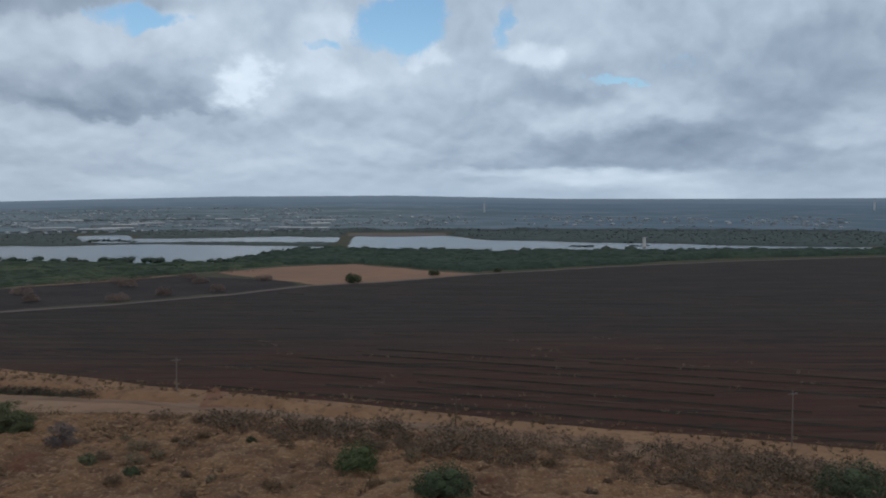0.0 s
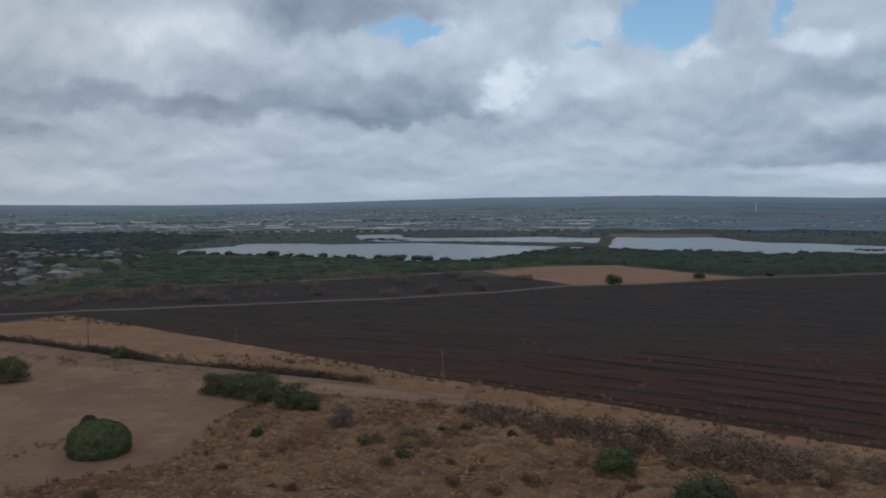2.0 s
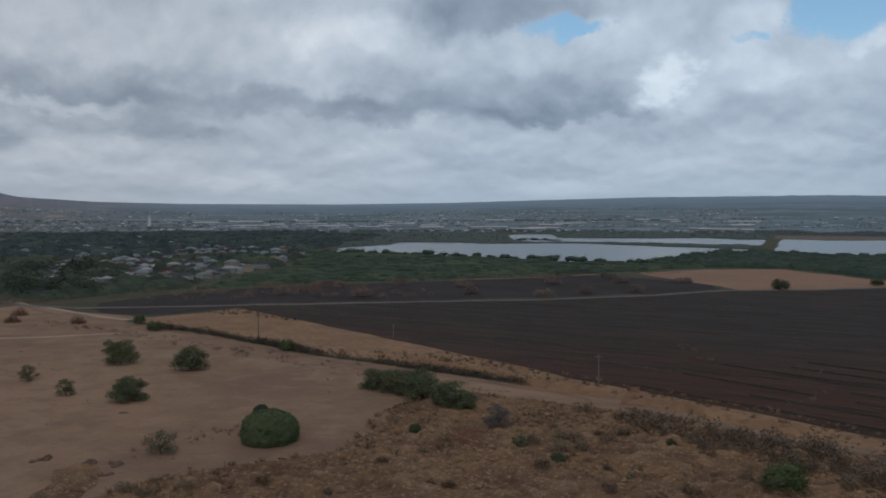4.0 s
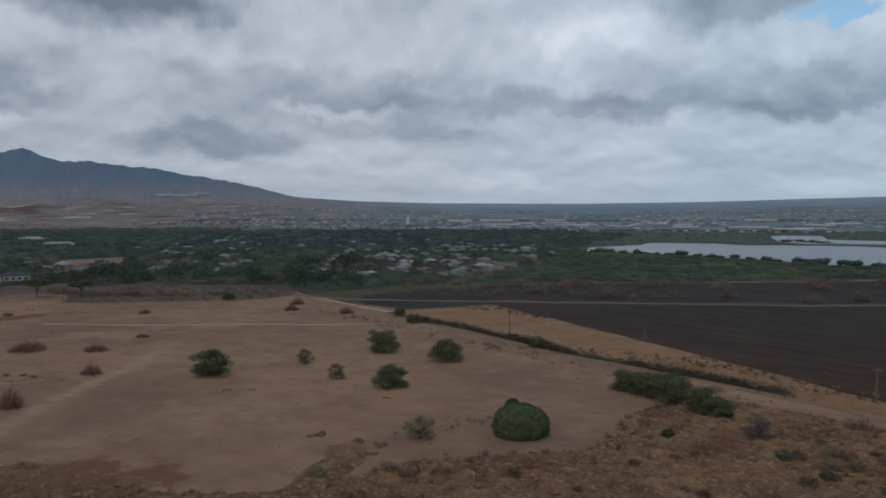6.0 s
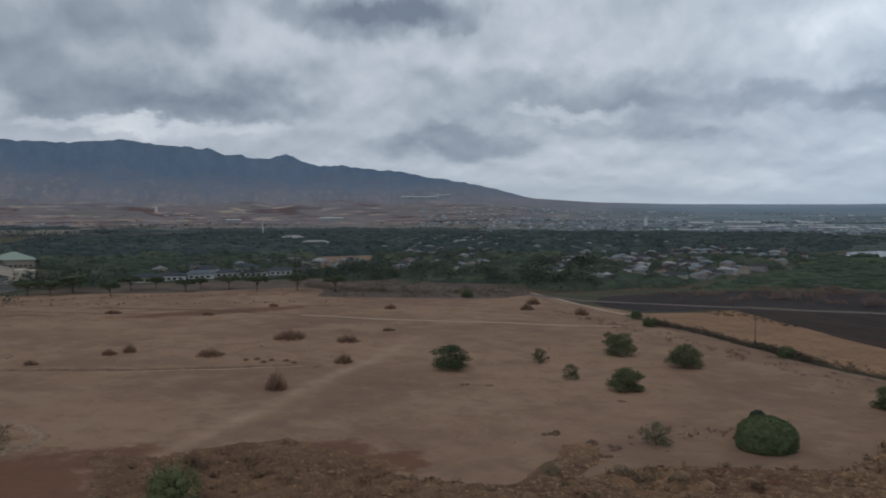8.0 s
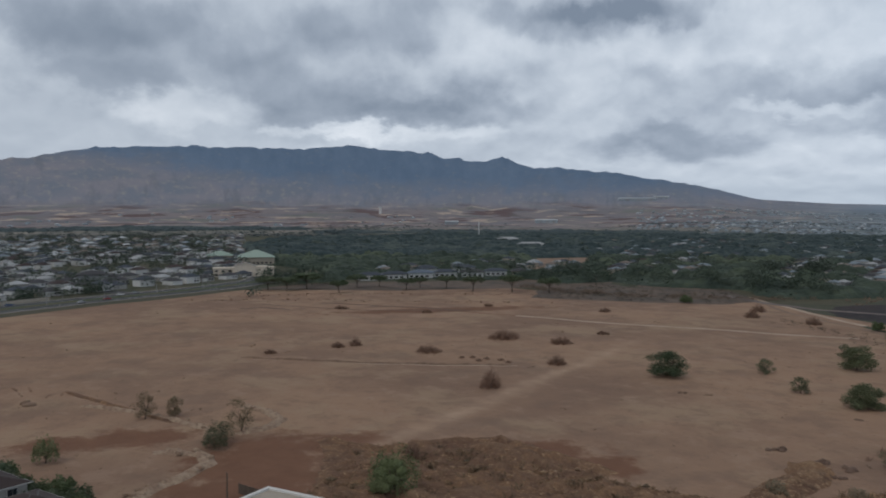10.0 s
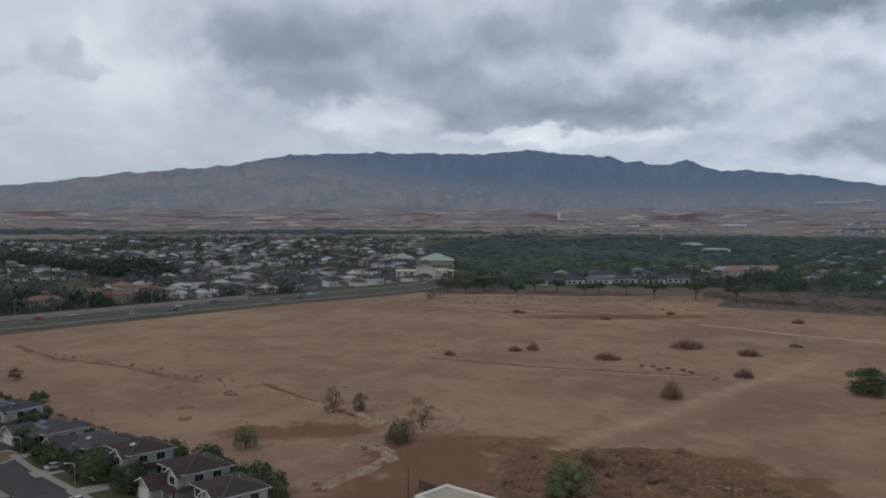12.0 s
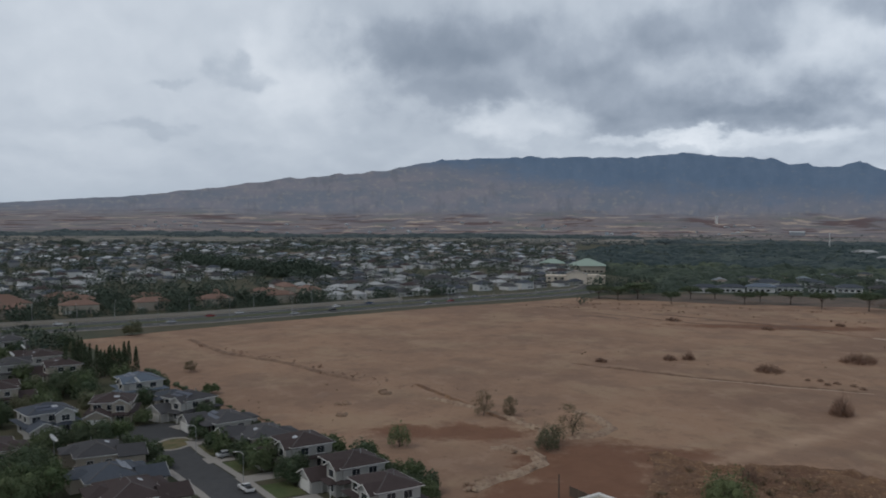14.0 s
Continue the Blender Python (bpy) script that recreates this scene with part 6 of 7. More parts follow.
ribbon("verge", shifted(HIGHWAY, -14), 52, 0.05, M["under"], "scrubby grass verge of the highway", "verge", 0.5, 10)
ribbon("highway", shifted(HIGHWAY, -3), 11.5, 0.10, M["asphalt"], "grey asphalt carriageway of the highway", "road", 0.0, 10)
ribbon("highway", shifted(HIGHWAY, -21), 11.5, 0.10, M["asphalt"], "grey asphalt carriageway of the highway beyond the median", "road", 0.0, 10)
ribbon("median", shifted(HIGHWAY, -12), 6.0, 0.22, M["lawn"], "raised grass median of the highway", "median", 0.0, 10)
ribbon("shoulder", shifted(HIGHWAY, 4.6), 1.6, 0.20, M["concrete"], "pale concrete kerb beside the dry field", "kerb", 0.0, 10)
ribbon("shoulder", shifted(HIGHWAY, -28.4), 2.2, 0.20, M["concrete"], "pale concrete footway along the highway", "pavement", 0.0, 10)
for off in (-0.3, -5.8, -18.2, -23.8):
    ribbon("lane_line", shifted(HIGHWAY, off), 0.16, 0.112, M["trim"], "white painted lane line", "road marking", 0.0, 10)
ribbon("cross_road", [(-548, -40), (-585, -75), (-640, -120), (-760, -180)], 14, 0.085, M["asphalt"], "asphalt side road into the town", "road", 0.0, 10)
# boundary wall beyond the highway
wall = shifted(HIGHWAY, -33)
for (x0, y0), (x1, y1) in zip(wall[1:5], wall[2:6]):
    d = Vector((x1 - x0, y1 - y0))
    ob = thing("boundary_wall", x0, y0, 0, math.degrees(math.atan2(d.y, d.x)), "pale low concrete wall along the highway", "wall", kind="structure")
    part("panel", box(bmesh.new(), 0, -0.12, 0, d.length, 0.12, 1.7), M["cream"], ob)
    part("coping", box(bmesh.new(), 0, -0.18, 1.7, d.length, 0.18, 1.82), M["concrete"], ob)


def street_lamp():
    base = thing("street_lamp", 0, 0, -100, 0, "grey metal street lamp beside the highway", "street lamp", "street lamps of the highway")
    part("base", box(bmesh.new(), -0.25, -0.25, 0, 0.25, 0.25, 0.4, 0.03), M["concrete"], base)
    part("pole", rod(bmesh.new(), (0, 0, 0.3), (0, 0, 10.0), 0.13, 0.08), M["metal"], base)
    bm = rod(bmesh.new(), (0, 0, 9.9), (1.6, 0, 10.6), 0.06, 0.05)
    part("arm", rod(bm, (1.6, 0, 10.6), (2.6, 0, 10.65), 0.05, 0.05), M["metal"], base)
    part("lamp_head", box(bmesh.new(), 2.3, -0.18, 10.55, 3.2, 0.18, 10.75, 0.04), M["metal"], base)
    return base


def along(line, dist):
    for (x0, y0), (x1, y1) in zip(line, line[1:]):
        d = math.hypot(x1 - x0, y1 - y0)
        if dist <= d:
            return x0 + (x1 - x0) * dist / d, y0 + (y1 - y0) * dist / d, math.degrees(math.atan2(y1 - y0, x1 - x0))
        dist -= d
    return x1, y1, math.degrees(math.atan2(y1 - y0, x1 - x0))


lamp = street_lamp()
first = True
for k in range(12):
    for off, flip in ((-28.0, -90), (-12.0, 90)):
        x, y, a = along(shifted(HIGHWAY, off), 70 + k * 38 + (15 if flip > 0 else 0))
        if first:
            lamp.matrix_world, first = pose(x, y, 0.1, 0, 0, a + flip), False
        else:
            copy_thing(lamp, pose(x, y, 0.1, 0, 0, a + flip))


# ---- cars ----
def car(x, y, turn, paint, label, z=0.12, pickup=False, group="cars"):
    base = thing("car", x, y, z, turn, label, "car", group)
    bm = bmesh.new()
    prof = [(-2.3, 0.35), (-2.35, 0.85), (-1.9, 1.02), (1.0, 1.0), (2.15, 0.85), (2.3, 0.6), (2.25, 0.32)]
    left = [bm.verts.new((px, 0.88, pz)) for px, pz in prof]
    right = [bm.verts.new((px, -0.88, pz)) for px, pz in prof]
    bm.faces.new(left)
    bm.faces.new(right[::-1])
    for i in range(len(prof)):
        j = (i + 1) % len(prof)
        bm.faces.new((left[i], right[i], right[j], left[j]))
    bmesh.ops.recalc_face_normals(bm, faces=bm.faces)
    bmesh.ops.bevel(bm, geom=list(bm.edges), offset=0.07, segments=1, affect="EDGES")
    part("body", bm, M[paint], base)

    def hull(bm, lower, upper, z0, z1, w0, w1):
        b = [bm.verts.new((xx, s * w0, z0)) for xx, s in ((lower[0], -1), (lower[1], -1), (lower[1], 1), (lower[0], 1))]
        t = [bm.verts.new((xx, s * w1, z1)) for xx, s in ((upper[0], -1), (upper[1], -1), (upper[1], 1), (upper[0], 1))]
        bm.faces.new(b[::-1])
        bm.faces.new(t)
        for i in range(4):
            bm.faces.new((b[i], b[(i + 1) % 4], t[(i + 1) % 4], t[i]))
        return bm

    lo, hi = ((-0.6, 1.0), (-0.45, 0.4)) if pickup else ((-1.9, 1.15), (-1.35, 0.3))
    part("window_band", hull(bmesh.new(), lo, hi, 0.98, 1.40, 0.82, 0.66), M["pane"], base, "dark glass")
    part("roof", hull(bmesh.new(), hi, (hi[0] + 0.1, hi[1] - 0.1), 1.40, 1.47, 0.66, 0.6), M[paint], base)
    if pickup:
        part("cargo_bed", box(bmesh.new(), -2.2, -0.72, 0.98, -0.75, 0.72, 1.04), M["black"], base)
    for px in (-1.4, 1.4):
        for py in (-0.8, 0.8):
            w = part("wheel", rod(bmesh.new(), (px, py - 0.12, 0.33), (px, py + 0.12, 0.33), 0.33, 0.33, 14), M["black"], base)
            part("rim", rod(bmesh.new(), (px, py - 0.13, 0.33), (px, py + 0.13, 0.33), 0.19, 0.19, 10), M["metal"], w)
    for py in (-0.6, 0.6):
        part("headlight", box(bmesh.new(), 2.2, py - 0.18, 0.66, 2.31, py + 0.18, 0.8, 0.02), M["skylight"], base)
    return base


tones = ["car_white", "car_silver", "car_dark", "car_white", "car_blue", "car_silver", "car_red"]
words = {"car_white": "white", "car_silver": "silver grey", "car_dark": "dark", "car_blue": "dark blue", "car_red": "red"}
cars = {}
for k in range(16):
    tone = tones[k % len(tones)]
    off = (-1.5, -4.6, -19.5, -22.6)[k % 4]
    x, y, a = along(shifted(HIGHWAY, off), 95 + k * 22.0 + random.uniform(-6, 6))
    m = pose(x, y, 0.13, 0, 0, a + (180 if off > -10 else 0))
    if tone in cars:
        copy_thing(cars[tone], m)
    else:
        cars[tone] = car(x, y, a + (180 if off > -10 else 0), tone, words[tone] + " car on the highway", 0.13, group="cars on the highway")


# ---- houses ----
def hip_roof(bm, x0, y0, x1, y1, z, rise, over=0.6, thick=0.18):
    """A hipped roof with eaves, along its longer side."""
    x0, y0, x1, y1 = x0 - over, y0 - over, x1 + over, y1 + over
    w, d = x1 - x0, y1 - y0
    if w >= d:
        r0, r1 = (x0 + d / 2, (y0 + y1) / 2), (x1 - d / 2, (y0 + y1) / 2)
    else:
        r0, r1 = ((x0 + x1) / 2, y0 + w / 2), ((x0 + x1) / 2, y1 - w / 2)
    c = [(x0, y0), (x1, y0), (x1, y1), (x0, y1)]
    low = [bm.verts.new((x, y, z)) for x, y in c]
    eave = [bm.verts.new((x, y, z + thick)) for x, y in c]
    a, b = bm.verts.new((*r0, z + thick + rise)), bm.verts.new((*r1, z + thick + rise))
    bm.faces.new(low[::-1])
    for i in range(4):
        j = (i + 1) % 4
        bm.faces.new((low[i], low[j], eave[j], eave[i]))
    if w >= d:
        sides = ((0, 1, b, a), (1, 2, b), (2, 3, a, b), (3, 0, a))
    else:
        sides = ((0, 1, a), (1, 2, b, a), (2, 3, b), (3, 0, a, b))
    for s in sides:
        bm.faces.new([eave[v] if isinstance(v, int) else v for v in s])
    return bm


def gable_roof(base, x0, y0, x1, y1, z, rise, roof, wall):
    """A gabled roof with its ridge along y: two slabs, a gable wall and white barge boards at the front."""
    mid, over = (x0 + x1) / 2, 0.5
    run = (x1 - x0) / 2 + over
    drop = rise * over / ((x1 - x0) / 2)
    bm = bmesh.new()
    ring = [(x0 - over, z - drop), (mid, z + rise), (x1 + over, z - drop), (x1 + over, z - drop + 0.16), (mid, z + rise + 0.16), (x0 - over, z - drop + 0.16)]
    ends = [[bm.verts.new((x, y, zz)) for x, zz in ring] for y in (y0 - over, y1)]
    for i in range(6):
        k = (i + 1) % 6
        bm.faces.new((ends[0][i], ends[0][k], ends[1][k], ends[1][i]))
    for e in ends:
        bm.faces.new((e[0], e[1], e[4], e[5]))
        bm.faces.new((e[1], e[2], e[3], e[4]))
    bmesh.ops.recalc_face_normals(bm, faces=bm.faces)
    part("garage_roof", bm, roof, base)
    bm = bmesh.new()
    tri = [[bm.verts.new(p) for p in ((x0, y, z), (x1, y, z), (mid, y, z + rise))] for y in (y0, y0 + 0.2)]
    bm.faces.new(tri[0])
    bm.faces.new(tri[1][::-1])
    for i in range(3):
        k = (i + 1) % 3
        bm.faces.new((tri[0][i], tri[1][i], tri[1][k], tri[0][k]))
    part("gable_wall", bm, wall, base)
    for s in (-1, 1):
        bm = bmesh.new()
        a = [(mid, z + rise - 0.06), (mid + s * run, z - drop - 0.06), (mid + s * run, z - drop + 0.19), (mid, z + rise + 0.19)]
        q = [[bm.verts.new((x, y, zz)) for x, zz in a] for y in (y0 - over - 0.06, y0 - over)]
        bm.faces.new(q[0])
        bm.faces.new(q[1][::-1])
        for i in range(4):
            k = (i + 1) % 4
            bm.faces.new((q[0][i], q[1][i], q[1][k], q[0][k]))
        bmesh.ops.recalc_face_normals(bm, faces=bm.faces)
        part("barge_board", bm, M["trim"], base)


def window(parent, x, y, z, w, h, facing):
    """A window in a wall: frame, pane and sill. facing: 0 front (-y), 1 right (+x), 2 back (+y), 3 left (-x)."""
    ob = part("window", box(bmesh.new(), -w / 2 - 0.1, -0.06, -0.1, w / 2 + 0.1, 0.05, h + 0.1, 0.02), M["trim"], parent)
    ob.matrix_local = pose(x, y, z, 0, 0, (0, 90, 180, 270)[facing])
    part("pane", box(bmesh.new(), -w / 2, -0.09, 0, -0.03, -0.05, h), M["pane"], ob)
    part("pane", box(bmesh.new(), 0.03, -0.09, 0, w / 2, -0.05, h), M["pane"], ob)
    part("sill", box(bmesh.new(), -w / 2 - 0.15, -0.18, -0.16, w / 2 + 0.15, 0.0, -0.1), M["trim"], ob)


def hip_caps(base, w, d, z, rise, over, material):
    """Pale caps along the ridge and hips of a hipped roof that spans w by d."""
    a, b = w / 2 + over, d / 2 + over
    if w >= d:
        r0, r1 = Vector((-a + b, 0, z + rise)), Vector((a - b, 0, z + rise))
        ends = ((r0, (-a, -b)), (r0, (-a, b)), (r1, (a, -b)), (r1, (a, b)))
    else:
        r0, r1 = Vector((0, -b + a, z + rise)), Vector((0, b - a, z + rise))
        ends = ((r0, (-a, -b)), (r0, (a, -b)), (r1, (-a, b)), (r1, (a, b)))
    part("ridge_cap", rod(bmesh.new(), r0, r1 + Vector((0.01, 0.01, 0)), 0.10, 0.10, 6), material, base)
    for top, (x, y) in ends:
        part("hip_cap", rod(bmesh.new(), (x, y, z), top, 0.09, 0.09, 6), material, base)


def near_house(x, y, turn, w, d, roof, wall, label, storeys=2, wing=True, solar=0, light=False):
    h = 5.4 if storeys == 2 else 2.9
    base = thing("house", x, y, 0, turn, label, "house", "houses of the cul-de-sac")
    part("wall", box(bmesh.new(), -w / 2, -d / 2, -0.1, w / 2, d / 2, h), M[wall], base)
    part("roof", hip_roof(bmesh.new(), -w / 2, -d / 2, w / 2, d / 2, h, min(w, d) * 0.19), M[roof], base)
    hip_caps(base, w, d, h + 0.18, min(w, d) * 0.19, 0.6, M["cap"])
    if storeys == 2:
        bw = w * 0.42
        part("bay_wall", box(bmesh.new(), w / 2 - bw - 0.4, -d / 2 - 1.3, -0.1, w / 2 - 0.4, -d / 2 + 0.1, h - 0.05), M[wall], base)
        gable_roof(base, w / 2 - bw - 0.4, -d / 2 - 1.3, w / 2 - 0.4, -d / 2 + 2.6, h - 0.02, bw * 0.26, M[roof], M[wall])
        window(base, w / 2 - bw / 2 - 0.4, -d / 2 - 1.3, 3.5, 1.9, 1.4, 0)
        window(base, w / 2 - bw / 2 - 0.4, -d / 2 - 1.3, 0.9, 1.9, 1.3, 0)
    else:
        part("rear_wing_wall", box(bmesh.new(), -w * 0.1, d / 2 - 0.2, -0.1, w * 0.36, d / 2 + 2.4, h - 0.05), M[wall], base)
        part("rear_wing_roof", hip_roof(bmesh.new(), -w * 0.1, d / 2 - 2.6, w * 0.36, d / 2 + 2.4, h - 0.05, w * 0.46 * 0.19, 0.55), M[roof], base)
    for x0, y0, x1, y1 in ((-w / 2 - 0.66, -d / 2 - 0.66, w / 2 + 0.66, -d / 2 - 0.58), (-w / 2 - 0.66, d / 2 + 0.58, w / 2 + 0.66, d / 2 + 0.66), (-w / 2 - 0.66, -d / 2 - 0.58, -w / 2 - 0.58, d / 2 + 0.58), (w / 2 + 0.58, -d / 2 - 0.58, w / 2 + 0.66, d / 2 + 0.58)):
        part("fascia", box(bmesh.new(), x0, y0, h + 0.02, x1, y1, h + 0.17), M["trim"], base)
    if storeys == 2:
        part("belt_course", box(bmesh.new(), -w / 2 - 0.05, -d / 2 - 0.05, 2.7, w / 2 + 0.05, d / 2 + 0.05, 2.88), M["trim"], base)
    if storeys == 2:
        part("skirt_roof", hip_roof(bmesh.new(), -w / 2, -d / 2, w / 2, d / 2, 2.9, 0.9, 1.5, 0.14), M[roof], base)
    if wing:
        gw, gd = 6.2, 6.0
        part("garage_wall", box(bmesh.new(), -w / 2 - 1.0, -d / 2 - gd + 1.5, -0.1, -w / 2 - 1.0 + gw, -d / 2 + 1.0, 2.75), M[wall], base)
        gable_roof(base, -w / 2 - 1.0, -d / 2 - gd + 1.5, -w / 2 - 1.0 + gw, -d / 2 + 1.0, 2.75, 1.5, M[roof], M[wall])
        door = part("garage_door", box(bmesh.new(), -w / 2 - 0.2, -d / 2 - gd + 1.42, 0, -w / 2 - 1.0 + gw - 0.8, -d / 2 - gd + 1.52, 2.2), M["trim"], base, "white panelled garage door")
        for k in range(4):
            part("door_panel", box(bmesh.new(), -w / 2 - 0.1, -d / 2 - gd + 1.38, 0.06 + k * 0.54, -w / 2 - 1.9 + gw, -d / 2 - gd + 1.43, 0.54 + k * 0.54, 0.01), M["trim"], door)
    # porch with posts
    part("porch_roof", hip_roof(bmesh.new(), 0.3, -d / 2 - 2.6, w / 2 - 0.4, -d / 2 + 0.4, 2.6, 0.6, 0.3, 0.14), M[roof], base)
    for px in (0.5, w / 2 - 0.6):
        part("post", box(bmesh.new(), px - 0.1, -d / 2 - 2.5, 0, px + 0.1, -d / 2 - 2.3, 2.6), M["trim"], base)
    part("front_door", box(bmesh.new(), 1.0, -d / 2 - 0.08, 0, 2.0, -d / 2 + 0.02, 2.1, 0.02), M["bark"], base)
    rows = (0.9, 3.6) if storeys == 2 else (0.9,)
    for z in rows:
        for k, wx in enumerate(np.linspace(-w / 2 + 1.6, w / 2 - 1.6, 3)):
            if z > 2 or (k == 2):
                window(base, wx, -d / 2, z, 1.8, 1.4, 0)
            window(base, wx, d / 2, z, 1.5, 1.2, 2)
        for wy in (-d / 5, d / 5):
            window(base, w / 2, wy, z, 1.7, 1.4, 1)
            window(base, -w / 2, wy, z, 1.3, 1.2, 3)
    slope = math.degrees(math.atan2(min(w, d) * 0.19, min(w, d) / 2 + 0.6))
    mid = h + 0.18 + min(w, d) * 0.095
    for k in range(solar):
        ob = part("solar_panel", box(bmesh.new(), -0.8, -0.5, 0.06, 0.8, 0.5, 0.10), M["panel"], base)
        ob.matrix_local = pose(-w * 0.22 + (k % 4) * 1.65, -d / 4 - 0.3 + 0.55 * (1 if k >= 4 else -1), mid + 0.25 * (1 if k >= 4 else -1), slope, 0, 0)
    if light:
        ob = part("skylight", box(bmesh.new(), -0.7, -0.45, 0.02, 0.7, 0.45, 0.14, 0.02), M["skylight"], base)
        ob.matrix_local = pose(w * 0.12, -d / 4, mid + 0.05, slope, 0, 0)
    part("vent_pipe", rod(bmesh.new(), (w * 0.15, d * 0.1, h + 0.8), (w * 0.15, d * 0.1, h + min(w, d) * 0.19 + 0.7), 0.08, 0.08), M["metal"], base)
    return base


NEAR_HOUSES = [
    # x, y, turn, width, depth, roof, wall, storeys, wing, solar panels, skylight
    (-145, -35, 40, 11.5, 9.5, "roof_brown", "white", 2, False, 0, False),
    (-158, -44, 40, 11, 10, "roof_brown", "white", 2, True, 0, False),
    (-171, -58, 40, 11.5, 10, "roof_brown", "white", 2, True, 0, True),
    (-186, -72, 40, 12, 10, "roof_grey", "cream", 1, True, 0, True),
    (-198, -86, 45, 12.5, 10, "roof_grey", "white", 1, True, 6, False),
    (-209, -100, 60, 11, 10, "roof_grey", "white", 2, True, 8, False),
    (-231, -125, 45, 13, 11, "roof_blue", "white", 2, False, 8, False),
    (-222, -111, 50, 9, 8, "roof_slate", "white", 1, False, 0, False),
    (-203, -118, 110, 11, 10, "roof_brown", "cream", 2, True, 0, True),
    (-189, -128, 140, 12, 10, "roof_slate", "white", 2, True, 6, True),
    (-166, -102, 215, 13, 10, "roof_grey", "cream", 1, True, 0, True),
    (-151, -91, 220, 13, 11, "roof_slate", "cream", 1, True, 8, False),
    (-141.5, -82, 220, 15, 10.5, "roof_brown", "cream", 1, True, 0, True),
    (-281, -188, 45, 15, 11, "roof_brown", "white", 1, True, 0, True),
    (-252, -162, 45, 13, 10, "roof_brown", "cream", 2, True, 0, True),
    (-250, -178, 225, 13, 10, "roof_grey", "white", 2, True, 0, False),
    (-213, -158, 225, 13, 10, "roof_brown", "cream", 2, True, 0, False),
    (-228, -186, 225, 13, 10, "roof_slate", "white", 2, True, 6, False),
    (-190, -158, 225, 13, 10, "roof_grey", "cream", 1, True, 0, False),
    (-297, -211, 45, 13, 11, "roof_grey", "white", 2, True, 0, True),
    (-290, -240, 225, 14, 11, "roof_pale", "white", 1, True, 0, False),
    (-322, -240, 45, 14, 10, "roof_brown", "white", 2, True, 0, False),
    (-165, -126, 40, 13, 10, "roof_brown", "cream", 1, True, 0, False),
    (-262, -232, 225, 14, 11, "roof_slate", "white", 2, True, 0, False),
]
roof_words = {"roof_brown": "dark brown", "roof_grey": "dark grey", "roof_slate": "slate blue", "roof_blue": "blue-grey", "roof_pale": "pale"}
for x, y, turn, w, d, roof, wl, st, wing, sol, lt in NEAR_HOUSES:
    near_house(x, y, turn, w * 0.88, d * 0.9, roof, wl, ("two-storey" if st == 2 else "single-storey") + " house, " + ("white" if wl == "white" else "cream") + " walls, " + roof_words[roof] + " hipped roof" + (" with solar panels" if sol else ""), st, wing, sol, lt)

# streets, drives and lawns of the cul-de-sac
zone("lot_ground", [(-120, -47), (-159, -31), (-182, -56), (-221, -99), (-246, -125), (-335, -207), (-330, -270), (-120, -270)], 0.045, M["under"], "gardens and planted ground between the houses", 6, 0.8)
STREET = [(-112, -33), (-153, -68), (-172, -86), (-187, -98)]
ribbon("street", STREET, 8.5, 0.075, M["asphalt"], "dark asphalt residential street", "road", 0.0)
zone("street_end", [(-192 + 9.5 * math.cos(a * 0.52), -101 + 9.5 * math.sin(a * 0.52)) for a in range(12)], 0.082, M["asphalt"], "round asphalt end of the residential street", 3, 0.0, "road")
zone("planted_corner", [(-178.5 + 6.2 * math.cos(a * 0.45) * 1.0 - 4.0, -92.5 + 4.6 * math.sin(a * 0.45)) for a in range(14)], 0.12, M["concrete"], "pale curved footway round a planted corner", 2, 0.3, "pavement")
zone("planted_corner", [(-178.5 + 5.0 * math.cos(a * 0.45) - 4.0, -92.5 + 3.5 * math.sin(a * 0.45)) for a in range(14)], 0.14, M["lawn_dry"], "half-dry lawn on a planted corner", 2, 0.5, "lawn")
for off in (5.2, -5.2):
    ribbon("kerb_walk", shifted([(-112, -33), (-153, -68), (-172, -86), (-182, -94)], off), 1.6, 0.20, M["concrete"], "pale concrete footway along the street", "pavement", 0.0)
ribbon("street", [(-215, -145), (-250, -192), (-285, -228), (-330, -262)], 7.5, 0.075, M["asphalt"], "asphalt street between houses", "road", 0.0)
for x, y, w, d, a in ((-168, -71, 8, 5, 40), (-179, -82, 8, 5, 40), (-154, -57, 9, 6, 40), (-143, -47, 8, 6, 40), (-160, -88, 7, 5, 40), (-179, -98, 6, 5, 40), (-198, -117, 6, 5, 60)):
    bm = box(bmesh.new(), -w / 2, -d / 2, 0.05, w / 2, d / 2, 0.12)
    tagged(part("lawn", bm, M["lawn"], None), "green front lawn", "lawn", kind="structure").matrix_world = pose(x, y, 0, 0, 0, a)
for x, y, w, d, a in ((-161, -64, 4.5, 9, 40), (-173, -76, 4.5, 9, 40), (-185, -87, 4.5, 7, 42), (-199, -97, 4.5, 6, 55), (-167, -93, 4.5, 7, 40), (-150, -77, 4.5, 7, 40), (-148, -52, 4.5, 9, 40)):
    bm = box(bmesh.new(), -w / 2, -d / 2, 0.05, w / 2, d / 2, 0.135)
    tagged(part("driveway", bm, M["concrete"], None), "pale concrete driveway", "driveway", kind="structure").matrix_world = pose(x, y, 0, 0, 0, a)
car(-152.5, -63.8, 222, "car_white", "white pickup parked on the street", 0.08, True, "cars of the cul-de-sac")
car(-155, -50, 130, "car_red", "red pickup parked on a driveway", 0.14, True, "cars of the cul-de-sac")
car(-183, -112, 60, "car_dark", "dark car parked on a driveway", 0.14, False, "cars of the cul-de-sac")
